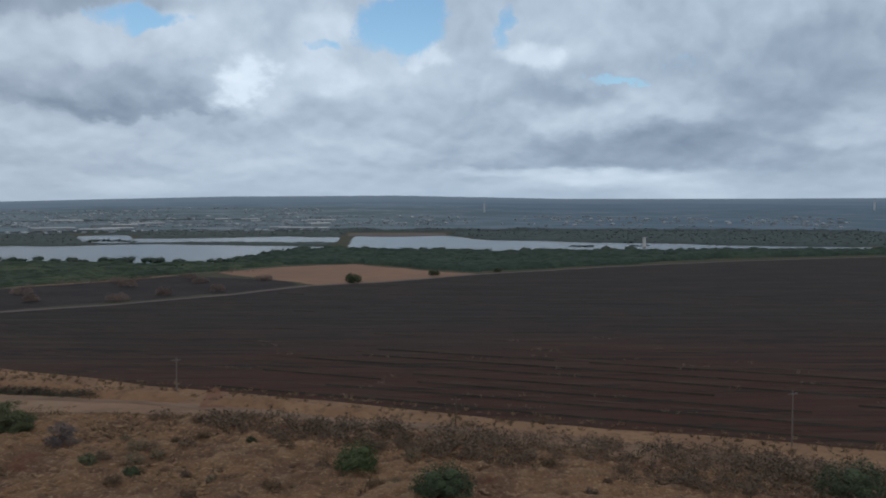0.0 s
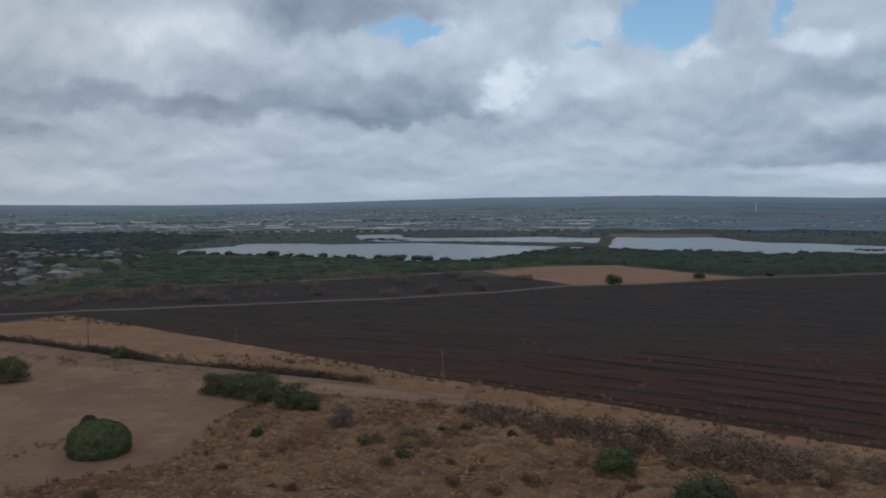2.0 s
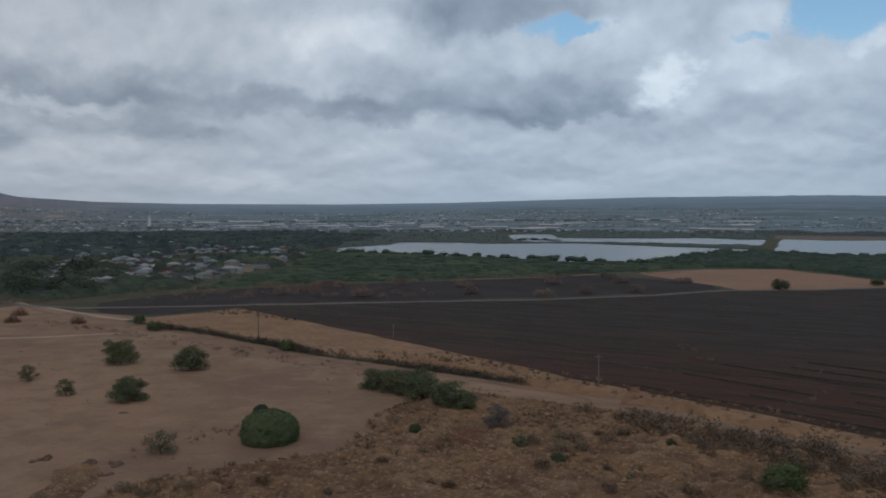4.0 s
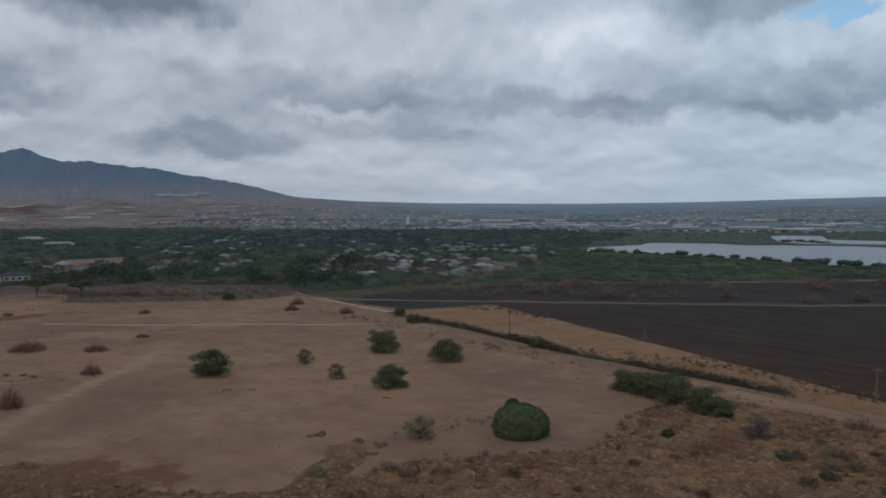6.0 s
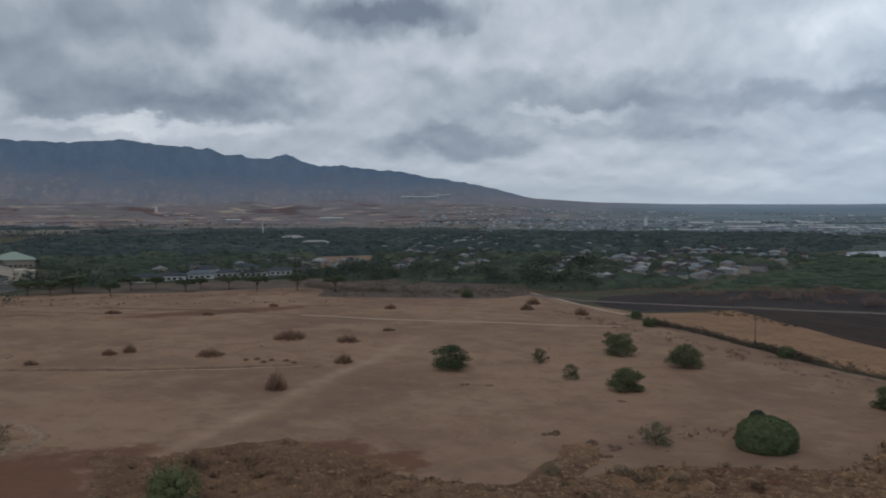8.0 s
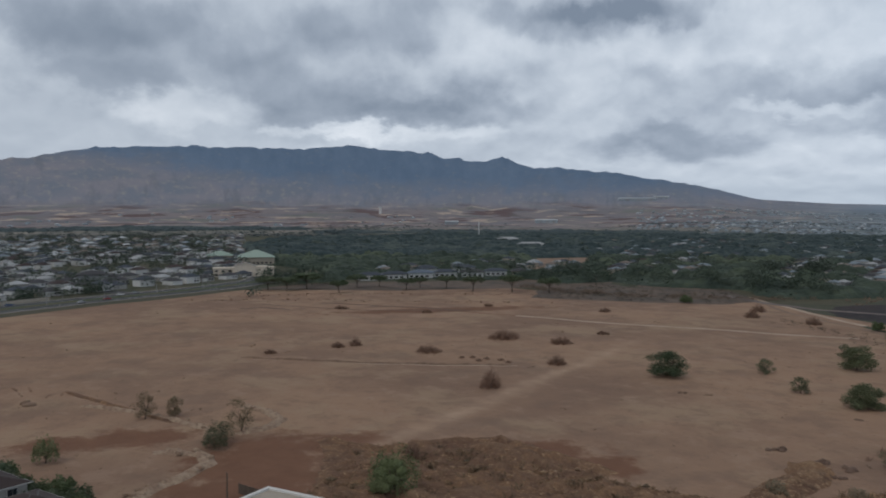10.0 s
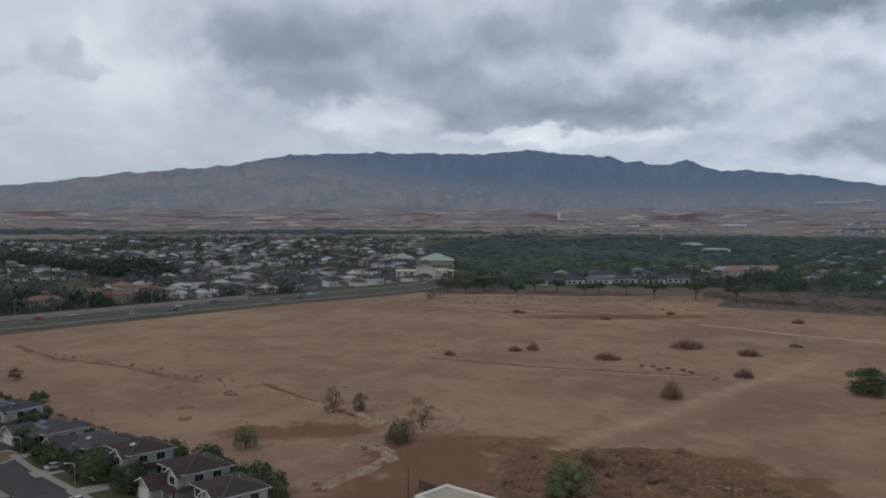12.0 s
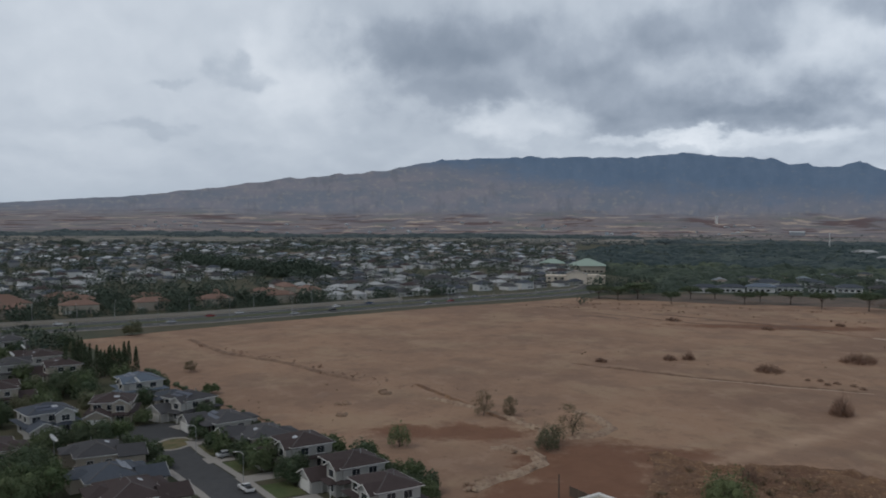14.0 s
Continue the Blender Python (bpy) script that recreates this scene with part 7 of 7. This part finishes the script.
car(-174, -76, 130, "car_silver", "silver grey car parked on a driveway", 0.14, False, "cars of the cul-de-sac")
car(-259, -196, 50, "car_white", "white car parked in a side street", 0.08, False, "cars of the cul-de-sac")

def street_gap(x, y):
    """How far a spot lies from the middle of the street or its round end."""
    gaps = [math.hypot(x + 192, y + 101) - 6]
    for (x0, y0), (x1, y1) in zip(STREET, STREET[1:]):
        d, q = Vector((x1 - x0, y1 - y0)), Vector((x - x0, y - y0))
        gaps.append((q - d * max(0.0, min(1.0, q.dot(d) / d.length_squared))).length)
    return min(gaps)


GARDEN = "garden trees of the cul-de-sac"
for x, y, w, h, leaf in ((-141, -104, 11, 9, "leaf_dark"), (-148, -107, 10, 8, "leaf_dark"), (-136, -100, 9, 8, "leaf"), (-172, -97, 5.5, 4.6, "leaf_dark"), (-169, -92, 4.5, 4.0, "leaf_dark"), (-165, -65, 6.5, 5.6, "leaf"),
                         (-158, -57, 6, 5.4, "leaf_dark"), (-226, -146, 9, 8, "leaf_dark"), (-221, -152, 8, 7, "leaf"), (-232, -150, 8, 7, "leaf_dark"), (-216, -116, 5.5, 6.0, "leaf_dark"), (-196, -126, 5, 4.2, "leaf"), (-181, -108, 6.5, 5, "leaf"), (-176, -106, 5, 4, "leaf_dark"), (-247, -180, 7, 6, "leaf_dark"), (-290, -204, 7, 6, "leaf_dark"),
                         (-193, -70, 3.2, 1.9, "leaf_dark"), (-200, -79, 3.5, 2.0, "leaf_dark"), (-208, -88, 3.6, 2.0, "leaf"), (-215, -96, 3.8, 2.2, "leaf_dark"), (-160, -36, 4.5, 4.6, "leaf"), (-152, -32, 5.5, 5.2, "leaf_dark")):
    tree("garden_tree", x, y, w, h, M[leaf], "dense leafy tree shading a garden of the cul-de-sac", "tree", 0.15, int(240 * w), 0.5, 9, GARDEN)
for k in range(46):
    lot = scatter(rng, [(-140, -60), (-165, -30), (-226, -98), (-251, -124), (-325, -206), (-320, -262), (-200, -190), (-140, -110)], 1)[0]
    if min(math.hypot(lot[0] - hx[0], lot[1] - hx[1]) for hx in NEAR_HOUSES) < 8.5 or street_gap(lot[0], lot[1]) < 9:
        continue
    w = random.uniform(4, 8)
    tree("garden_tree", lot[0], lot[1], w, w * random.uniform(0.7, 1.0), M[random.choice(("leaf", "leaf_dark", "leaf_dark", "leaf_grey"))], "leafy garden tree between the houses", "tree", 0.15, int(150 * w), 0.6, 9, GARDEN)
for x, y, w, h, leaf in ((-205, -94, 6, 5, "leaf_dark"), (-179, -81, 5, 3.8, "leaf_dark"), (-176, -78, 4.5, 3.4, "leaf"), (-174, -73, 5, 4.2, "leaf_dark"), (-168, -61, 6, 5.5, "leaf_dark"), (-173, -67, 6, 5, "leaf"), (-187, -88, 4.5, 3.2, "leaf_dark"), (-181, -62, 5, 4, "leaf_dark"), (-175, -52, 5.5, 5, "leaf"), (-164, -33, 5, 4, "leaf"), (-163, -48, 5, 5.5, "leaf_dark"), (-172, -118, 6, 5, "leaf"), (-160, -112, 6, 5.5, "leaf_dark"), (-154, -106, 5.5, 5, "leaf"), (-178, -108, 6, 6, "leaf_dark"), (-157, -84, 4.5, 4, "leaf_dark"), (-169, -91, 5, 4.5, "leaf_dark"), (-173, -96, 4.5, 4, "leaf"), (-199, -108, 5, 4, "leaf"), (-156, -29, 5, 4.5, "leaf_dark"), (-151, -28, 4.5, 4, "leaf"), (-169, -41, 4.5, 3.5, "leaf"), (-163, -57, 5.5, 4.5, "leaf_dark"), (-168, -69, 5.5, 4.2, "leaf_dark"), (-173, -70, 4.5, 3.8, "leaf"), (-180, -80, 5, 4.5, "leaf"), (-193, -91, 4.5, 4, "leaf_dark"),
                         (-164, -86, 4, 3, "leaf"), (-184, -106, 6, 5, "leaf"), (-158, -38, 5, 5.5, "leaf_dark"), (-176, -45, 5, 4, "leaf"), (-220, -135, 8, 7, "leaf_dark"), (-226, -140, 8, 8, "leaf"), (-236, -148, 7, 6, "leaf_dark"), (-205, -138, 8, 7, "leaf"), (-176, -112, 6, 5, "leaf_dark"),
                         (-142, -98, 8, 7, "leaf"), (-149, -104, 7, 7, "leaf_dark"), (-155, -110, 7, 6, "leaf"), (-188, -144, 8, 7, "leaf"), (-246, -172, 7, 6, "leaf"), (-262, -165, 7, 6, "leaf_dark"), (-240, -195, 8, 7, "leaf_dark"), (-275, -200, 7, 6, "leaf"),
                         (-205, -145, 7, 5, "leaf_grey"), (-218, -170, 8, 6, "leaf"), (-198, -180, 8, 7, "leaf_dark"), (-286, -222, 7, 6, "leaf_dark"), (-305, -228, 7, 6, "leaf"), (-310, -250, 8, 7, "leaf_dark"), (-250, -222, 8, 7, "leaf_dark"), (-238, -106, 5, 3, "leaf"), (-230, -105, 4, 2.4, "leaf"), (-222, -98, 4, 2.4, "leaf")):
    tree("garden_tree", x, y, w, h, M[leaf], "leafy garden tree between the houses" if h > 4 else "clipped hedge bush at the field edge", "tree", 0.2, int(130 * w), 0.6, 8, GARDEN)
line = np.array(wander([(-159, -28), (-183, -53), (-222, -96), (-247, -122), (-300, -170)], 2.0, 0.6, closed=False))
line = line[rng.random(len(line)) < 0.5] + rng.normal(size=(1, 2)) * 0.3
woods("boundary_hedge", rng, line, 0.8 + 1.4 * rng.random(len(line)) ** 2, M["leaf_dark"], "green hedge between the gardens and the dry field", 60, 0.22, 1.5, "hedge")
# street lights with curved arms beside the footway
for x, y, turn in ((-176, -84, -45), (-157, -66, -45)):
    base = thing("street_light", x, y, 0, turn, "slim white street light with a curved arm", "street lamp", "street lights of the cul-de-sac")
    part("pole", rod(bmesh.new(), (0, 0, -0.1), (0, 0, 5.6), 0.07, 0.05), M["metal"], base)
    bm = bmesh.new()
    bend = [(1.5 * (1 - math.cos(a * 0.26)), 0, 5.6 + 1.0 * math.sin(a * 0.26)) for a in range(7)]
    for a, b in zip(bend, bend[1:]):
        rod(bm, a, b, 0.06, 0.055, 6)
    part("arm", bm, M["trim"], base)
    part("lamp_head", box(bmesh.new(), 1.4, -0.14, 6.5, 2.1, 0.14, 6.66, 0.03), M["trim"], base)
# satellite dishes
for x, y, z in ((-214, -117, 8.2), (-262, -182, 8.5), (-250, -178, 8.0), (-160, -108, 6.5)):
    base = thing("satellite_dish", x, y, 0, 20, "white satellite dish on a tall mast beside a house", "satellite dish", "satellite dishes")
    part("mast", rod(bmesh.new(), (0, 0, -0.1), (0, 0, z), 0.08, 0.06), M["metal"], base)
    bm = bmesh.new()
    bmesh.ops.create_uvsphere(bm, u_segments=16, v_segments=8, radius=1.1, matrix=Matrix.Diagonal((1, 1, 0.35, 1)))
    bmesh.ops.delete(bm, geom=[v for v in bm.verts if v.co.z > 0.02], context="VERTS")
    bmesh.ops.solidify(bm, geom=bm.faces[:], thickness=0.04)
    part("dish", bm, M["trim"], base).matrix_local = pose(0, 0, z + 0.3, -50, 0, 0)

# flat-roofed building at the foot of the slope, with its fence
base = thing("flat_roofed_building", -140.5, 4.4, 0, 45, "small building with a pale flat roof and raised edge", "building")
part("wall", box(bmesh.new(), -6, -4, -0.1, 6, 4, 3.6), M["cream"], base)
part("roof", box(bmesh.new(), -6.3, -4.3, 3.6, 6.3, 4.3, 3.85, 0.03), M["cream"], base)
for x0, y0, x1, y1 in ((-6.3, -4.3, 6.3, -3.6), (-6.3, 3.6, 6.3, 4.3), (-6.3, -3.6, -5.6, 3.6), (5.6, -3.6, 6.3, 3.6)):
    part("parapet", box(bmesh.new(), x0, y0, 3.85, x1, y1, 4.25, 0.03), M["trim"], base)
base = thing("fence", -152.5, 2.5, 0, 38, "dark board fence behind the flat-roofed building", "fence")
for k in range(8):
    part("post", box(bmesh.new(), -7 + k * 2 - 0.06, -0.06, 0, -7 + k * 2 + 0.06, 0.06, 2.1), M["bark"], base)
for k in range(7):
    for j in range(8):
        part("board", box(bmesh.new(), -7 + k * 2 + j * 0.25 + 0.01, -0.03, 0.1, -7 + k * 2 + j * 0.25 + 0.24, 0.03, 1.95), M["wood"], base)


# ---- the town ----
def town_house(roof, wall, w, d, h, label, group):
    base = thing("house", 0, 0, -100, 0, label, "house", group)
    part("wall", box(bmesh.new(), -w / 2, -d / 2, -0.1, w / 2, d / 2, h), M[wall], base)
    part("roof", hip_roof(bmesh.new(), -w / 2, -d / 2, w / 2, d / 2, h, min(w, d) * 0.24), M[roof], base)
    part("garage_door", box(bmesh.new(), -w / 2 + 0.8, -d / 2 - 0.06, 0, -w / 2 + 4.6, -d / 2 + 0.02, 2.2), M["trim"], base)
    for k in range(2):
        part("window", box(bmesh.new(), 0.6 + k * 2.6, -d / 2 - 0.06, 1.0, 2.2 + k * 2.6, -d / 2 + 0.02, 2.2), M["pane"], base)
    return base


def far_houses(name, spots, label):
    """The rest of the town: small hipped houses in one object."""
    keys = ["white", "cream", "greywall", "roof_grey", "roof_pale", "roof_brown", "roof_tan", "roof_slate", "roof_orange", "far_wall", "far_roof", "hazed_pale"]
    quads, index = [], []
    for x, y, z, a, w, d, h, wl, rf in spots:
        c, s = math.cos(a), math.sin(a)

        def at(px, py, pz):
            return (x + px * c - py * s, y + px * s + py * c, z + pz)

        W, D, rise = w / 2, d / 2, d * 0.24
        b = [(-W, -D), (W, -D), (W, D), (-W, D)]
        for i in range(4):
            p, q = b[i], b[(i + 1) % 4]
            quads.append([at(*p, -1), at(*q, -1), at(*q, h), at(*p, h)])
            index.append(wl)
        e = [(px * 1.09, py * 1.09) for px, py in b]
        r0, r1 = (-W + D, 0), (W - D, 0)
        quads += [[at(*e[0], h), at(*e[1], h), at(*r1, h + rise), at(*r0, h + rise)], [at(*e[2], h), at(*e[3], h), at(*r0, h + rise), at(*r1, h + rise)],
                  [at(*e[1], h), at(*e[2], h), at(W - D, 0.05, h + rise), at(W - D, -0.05, h + rise)], [at(*e[3], h), at(*e[0], h), at(-W + D, -0.05, h + rise), at(-W + D, 0.05, h + rise)]]
        index += [rf] * 4
    me = quads_mesh(name, np.array(quads), [M[k] for k in keys], index)
    return tagged(new(name, me), label, "houses", kind="stuff")


def town():
    u, v = Vector((-0.68, 0.733)), Vector((-0.733, -0.68))
    origin = Vector((-456, -130)) + v * 66
    stock = [town_house("roof_" + r, wl, 11.5, 8.5, hh, "small " + ("two-storey" if hh > 4 else "single-storey") + " town house with a " + r + " hipped roof", "houses of the town")
             for r, wl, hh in (("grey", "bright", 3.0), ("pale", "white", 3.0), ("brown", "bright", 4.8), ("slate", "white", 3.0), ("slate", "bright", 4.8), ("pale", "bright", 3.0), ("grey", "white", 3.0))]
    red = [town_house("roof_orange", "cream", 19, 10, 5.0, "terrace of cream town houses with an orange tiled roof", "terraces beside the highway")]
    used, rest = set(), []
    count = 0
    for row in range(46):
        for k in range(-34, 70):
            p = origin + v * (row * 27 + (row // 2) * 6) + u * (k * 18.5 + (4 if row % 2 else 0)) + Vector((random.uniform(-5, 5), random.uniform(-5, 5)))
            az = math.degrees(math.atan2(-p.x, p.y))
            if not 88.5 < az < 129 or p.length > 1650 + 260 * noise.noise(Vector((az * 0.5, 3.0, 0.0))) or p.length < 380:
                continue
            if row >= 2 and noise.noise(Vector((p.x * 0.006, p.y * 0.006, 6.0))) > 0.32:
                continue
            a = math.atan2(u.y, u.x) + random.choice((0, 0, math.pi, math.pi / 2)) + random.uniform(-0.06, 0.06)
            if row < 3 and -380 < p.y < -165:
                if k % 2:
                    continue
                pick = red[0]
            else:
                pick = random.choice(stock)
            if count < 300 and row < 16:
                count += 1
                m = pose(p.x, p.y, 0, 0, 0, math.degrees(a))
                if pick.name in used:
                    copy_thing(pick, m)
                else:
                    pick.matrix_world = m
                    used.add(pick.name)
            else:
                two = random.random() < 0.3
                rest.append((p.x, p.y, 0, a, random.uniform(10, 14), random.uniform(7.5, 9.5), 5.2 if two else 3.0, random.choice((0, 0, 0, 2)), random.choice((3, 3, 4, 5, 7, 7, 10, 10, 6, 11))))
    far_houses("town_houses", rest, "rows of small houses of the far part of the town")


town()
GROVE = [(-896, -424), (-756, -289), (-680, -200), (-720, -190), (-810, -285), (-960, -430)]
p = sector(3300, 84, 128, 520, 1950)
p = p[~inside([(-335, -206), (-527, -30), (-600, 60), (-660, 40), (-632, -30), (-572, -96), (-360, -300)], p) & (p[:, 1] < 20)]
p = p[np.array([math.hypot(x, y) < 1720 + 420 * noise.noise(Vector((math.atan2(x, y) * 22, 5.0, 0.0))) for x, y in p])]
woods("town_trees", rng, p, 3.5 + 6.5 * rng.random(len(p)) ** 1.4, M["leaf_town"], "dark trees between the houses of the town", 130, 0.165, 1.6, lobes=0)
for poly, n_, low, high in ((GROVE, 420, 7, 13), ([(-470, -330), (-420, -260), (-480, -170), (-520, -180), (-500, -300)], 220, 3.5, 9),
                 (shifted(HIGHWAY, -36)[1:7] + shifted(HIGHWAY, -62)[6:0:-1], 130, 2.5, 7.5), ([(-300, -178), (-338, -208), (-345, -262), (-262, -262)], 40, 4, 8)):
    p, h = spread(poly, n_, low, high, 2)
    woods("town_trees", rng, p, h, M["leaf_park"], "belt of dark trees in the town", 150, 0.16, 1.5, lobes=0)

# houses among the trees to the north
spots = []
for x, y in GARDEN_SPOTS:
    spots.append((x, y, 0, random.choice((0.4, 1.97)) + random.uniform(-0.15, 0.15), random.uniform(8.5, 12), random.uniform(6.5, 8), random.choice((3.0, 3.2, 4.8)), random.choice((0, 1, 2, 2)), random.choice((3, 3, 4, 7, 10, 10, 7, 5, 10, 6))))
far_houses("garden_houses", spots, "pale and grey roofed houses among trees")
# the distant town on the rising land and the sheds along the far shore
spots = []
for az0, az1, r0, r1, k in ((8, 62, 2150, 3300, 1900), (-28, 8, 2150, 2700, 420), (8, 58, 1900, 2500, 1500), (76, 118, 2450, 2900, 120)):
    pp = on_land(sector(k, az0, az1, r0, r1))
    for x, y, z in pp:
        if noise.noise(Vector((math.atan2(x, y) * 9, math.hypot(x, y) * 0.011, 7.0))) > -0.02:
            spots.append((x, y, z, random.uniform(0, 3.1), random.uniform(8, 14), random.uniform(6, 8), random.choice((2.5, 3, 4)), 9, random.choice((10, 10, 10, 3, 10, 11))))
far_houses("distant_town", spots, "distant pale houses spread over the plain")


def shed(x, y, z, turn, w, d, h, roof, label, name="warehouse"):
    base = thing(name, x, y, z, turn, label, "building")
    part("wall", box(bmesh.new(), -w / 2, -d / 2, -2, w / 2, d / 2, h), M["far_wall"], base)
    bm = bmesh.new()
    a = [bm.verts.new((sx * (w / 2 + 0.8), sy, hz)) for sx in (-1, 1) for sy, hz in ((-d / 2 - 0.8, h), (0, h + d * 0.1), (d / 2 + 0.8, h))]
    bm.faces.new((a[0], a[3], a[4], a[1]))
    bm.faces.new((a[1], a[4], a[5], a[2]))
    bm.faces.new((a[0], a[1], a[2]))
    bm.faces.new((a[5], a[4], a[3]))
    bm.faces.new((a[0], a[2], a[5], a[3]))
    part("roof", bm, M[roof], base)
    for k in range(3):
        part("door", box(bmesh.new(), -w / 2 + w * (k + 0.6) / 3.4, -d / 2 - 0.1, 0, -w / 2 + w * (k + 0.95) / 3.4, -d / 2 + 0.05, h * 0.7), M["greywall"], base)
    return base


for k in range(46):
    q = on_land(sector(1, 8, 44, 1980, 2500))[0]
    shed(q[0], q[1], q[2], random.uniform(-25, 60), random.uniform(35, 100), random.uniform(16, 26), random.uniform(4, 6), random.choice(("hazed_pale", "hazed_pale", "far_roof")), "long white industrial shed beyond the lagoon")
for az, r, w in ((62, 3500, 150), (60.5, 3600, 60), (68, 2700, 70), (74.4, 2600, 40), (43.5, 2300, 60), (41, 2350, 90)):
    q = on_land(np.array([[-math.sin(radians(az)) * r, math.cos(radians(az)) * r]]))[0]
    shed(q[0], q[1], q[2], az + 5, w, 26, 9, "hazed_pale", "long white building on the far plain")


# civic buildings behind the dry field
def hall(x, y, turn, w, d, h, roof, label, wall="white"):
    base = thing("hall", x, y, 0, turn, label, "building", "low buildings behind the dry field")
    part("wall", box(bmesh.new(), -w / 2, -d / 2, -0.1, w / 2, d / 2, h), M[wall], base)
    part("roof", hip_roof(bmesh.new(), -w / 2, -d / 2, w / 2, d / 2, h, d * 0.22, 1.2), M[roof], base)
    for k in range(int(w / 4)):
        part("window", box(bmesh.new(), -w / 2 + 1 + k * 4, -d / 2 - 0.08, 1.0, -w / 2 + 3.4 + k * 4, -d / 2 + 0.02, 2.5), M["pane"], base)
    part("plinth", box(bmesh.new(), -w / 2 - 0.1, -d / 2 - 0.1, -0.1, w / 2 + 0.1, d / 2 + 0.1, 0.5), M["greywall"], base)


for x, y, w, d, h, roof, label, wl in (
    (-630, 108, 18, 10, 4.0, "roof_slate", "white hall with a slate grey hipped roof", "bright"),
    (-636, 128, 18, 10, 4.0, "roof_slate", "white hall with a slate grey hipped roof", "bright"),
    (-641, 150, 19, 11, 4.2, "roof_blue", "white hall with a blue-grey hipped roof", "bright"),
    (-648, 172, 18, 10, 4.0, "roof_slate", "white hall with a slate grey hipped roof", "bright"),
    (-643, 193, 17, 10, 4.0, "roof_grey", "white hall with a dark hipped roof near trees", "bright"),
    (-650, 215, 17, 10, 4.0, "roof_slate", "white hall with a slate grey hipped roof", "bright"),
    (-655, 238, 14, 10, 3.2, "roof_grey", "low hall with a grey hipped roof", "cream"),
    (-684, 165, 18, 11, 4.6, "roof_slate", "hall with a slate grey roof behind others", "bright"),
    (-690, 200, 18, 11, 4.6, "roof_slate", "hall with a slate grey roof behind others", "bright"),
    (-856, 34, 34, 30, 7.0, "roof_green", "large hall with a pale green hipped roof", "cream"),
    (-930, 0, 26, 20, 5.0, "roof_green", "low hall with a pale green hipped roof", "cream"),
    (-662, -92, 20, 12, 6.0, "roof_grey", "grey two-storey house beyond the highway", "greywall"),
    (-1130, 430, 40, 16, 5.0, "roof_pale", "long pale-roofed building among trees", "bright"),
    (-1340, 470, 34, 14, 6.0, "roof_pale", "pale-roofed building among trees", "bright"),
):
    hall(x, y, math.degrees(math.atan2(-x, y)) + 2, w, d, h, roof, label, wl)
school = thing("public_building", -697, 17, 0, math.degrees(math.atan2(697, 17)) + 2, "ivory stepped building with gabled middle beside the crossing", "building", "low buildings behind the dry field")
part("wall", box(bmesh.new(), -24, -7, -0.1, 24, 7, 6.4), M["ivory"], school)
part("parapet", box(bmesh.new(), -24.3, -7.3, 6.4, 24.3, 7.3, 7.1, 0.05), M["ivory"], school)
part("middle_wall", box(bmesh.new(), -7, -8.4, -0.1, 9, 6, 8.6), M["ivory"], school)
part("side_wall", box(bmesh.new(), 10, -8.0, -0.1, 19, 6.4, 7.9), M["ivory"], school)
gable_roof(school, -7, -8.4, 9, 6, 8.6, 2.6, M["roof_tan"], M["ivory"])
for k in range(9):
    for z in (1.0, 4.0):
        if abs(-21.5 + k * 5.3) > 8 or z < 3:
            part("window", box(bmesh.new(), -22.6 + k * 5.3, -7.1 if not 2 < k < 6 else -8.5, z, -20.4 + k * 5.3, -6.95 if not 2 < k < 6 else -8.35, z + 1.5), M["pane"], school)
zone("school_lawn", [(-1093, -37), (-1140, 25), (-978, 24), (-960, -27)], 0.05, M["lawn"], "green sports lawn behind the ivory building", 8, 5, "lawn")
zone("sand_lot", SAND, 0.06, M["track"], "bare sandy sports ground among trees", 8, 6)
ribbon("dirt_track", [(-445, 309), (-421, 301), (-385, 294), (-343, 284), (-318, 280)], 3.4, 0.07, M["pale_path"], "pale end of the dirt track beside the burnt patch", "track", 1.5)
zone("forecourt", [(-578, 20), (-562, 60), (-544, 110), (-539, 190), (-548, 212), (-600, 234), (-614, 95), (-600, 40)], 0.05, M["brush_floor"], "dry grass in front of the halls", 6, 2)
zone("clearing", CLEARING, 0.058, M["brush_floor"], "dry grass clearing between trees", 6, 5)
zone("dry_lawn", [(-545, 205), (-520, 245), (-600, 300), (-660, 280), (-640, 240)], 0.042, M["brush_floor"], "dry yard between trees", 6, 4)

# far masts and towers
def mast(name, az, r, h, w, label, category):
    q = on_land(np.array([[-math.sin(radians(az)) * r, math.cos(radians(az)) * r]]))[0]
    base = thing(name, *q, 0, label, category)
    part("shaft", rod(bmesh.new(), (0, 0, -1), (0, 0, h), w / 2, w * 0.38, 12), M["bright"], base)
    part("head", rod(bmesh.new(), (0, 0, h * 0.94), (0, 0, h), w * 0.7, w * 0.7, 12), M["hazed_pale"], base)


mast("white_tower", -13.4, 1180, 13, 5.0, "white tower on the lagoon shore", "tower")
mast("water_tower", 79.2, 2900, 24, 9, "white water tower on the far plain", "water tower")
mast("chimney", -2.8, 3000, 34, 5, "pale steaming stack in the distant town", "tower")
mast("pole_mast", 72.6, 1700, 30, 1.8, "white slender mast above the trees", "mast")
mast("chimney", -27, 3200, 30, 5, "pale stack far off in the haze", "tower")
mast("white_tower", 47, 2300, 26, 9, "white tower in the distant town", "tower")
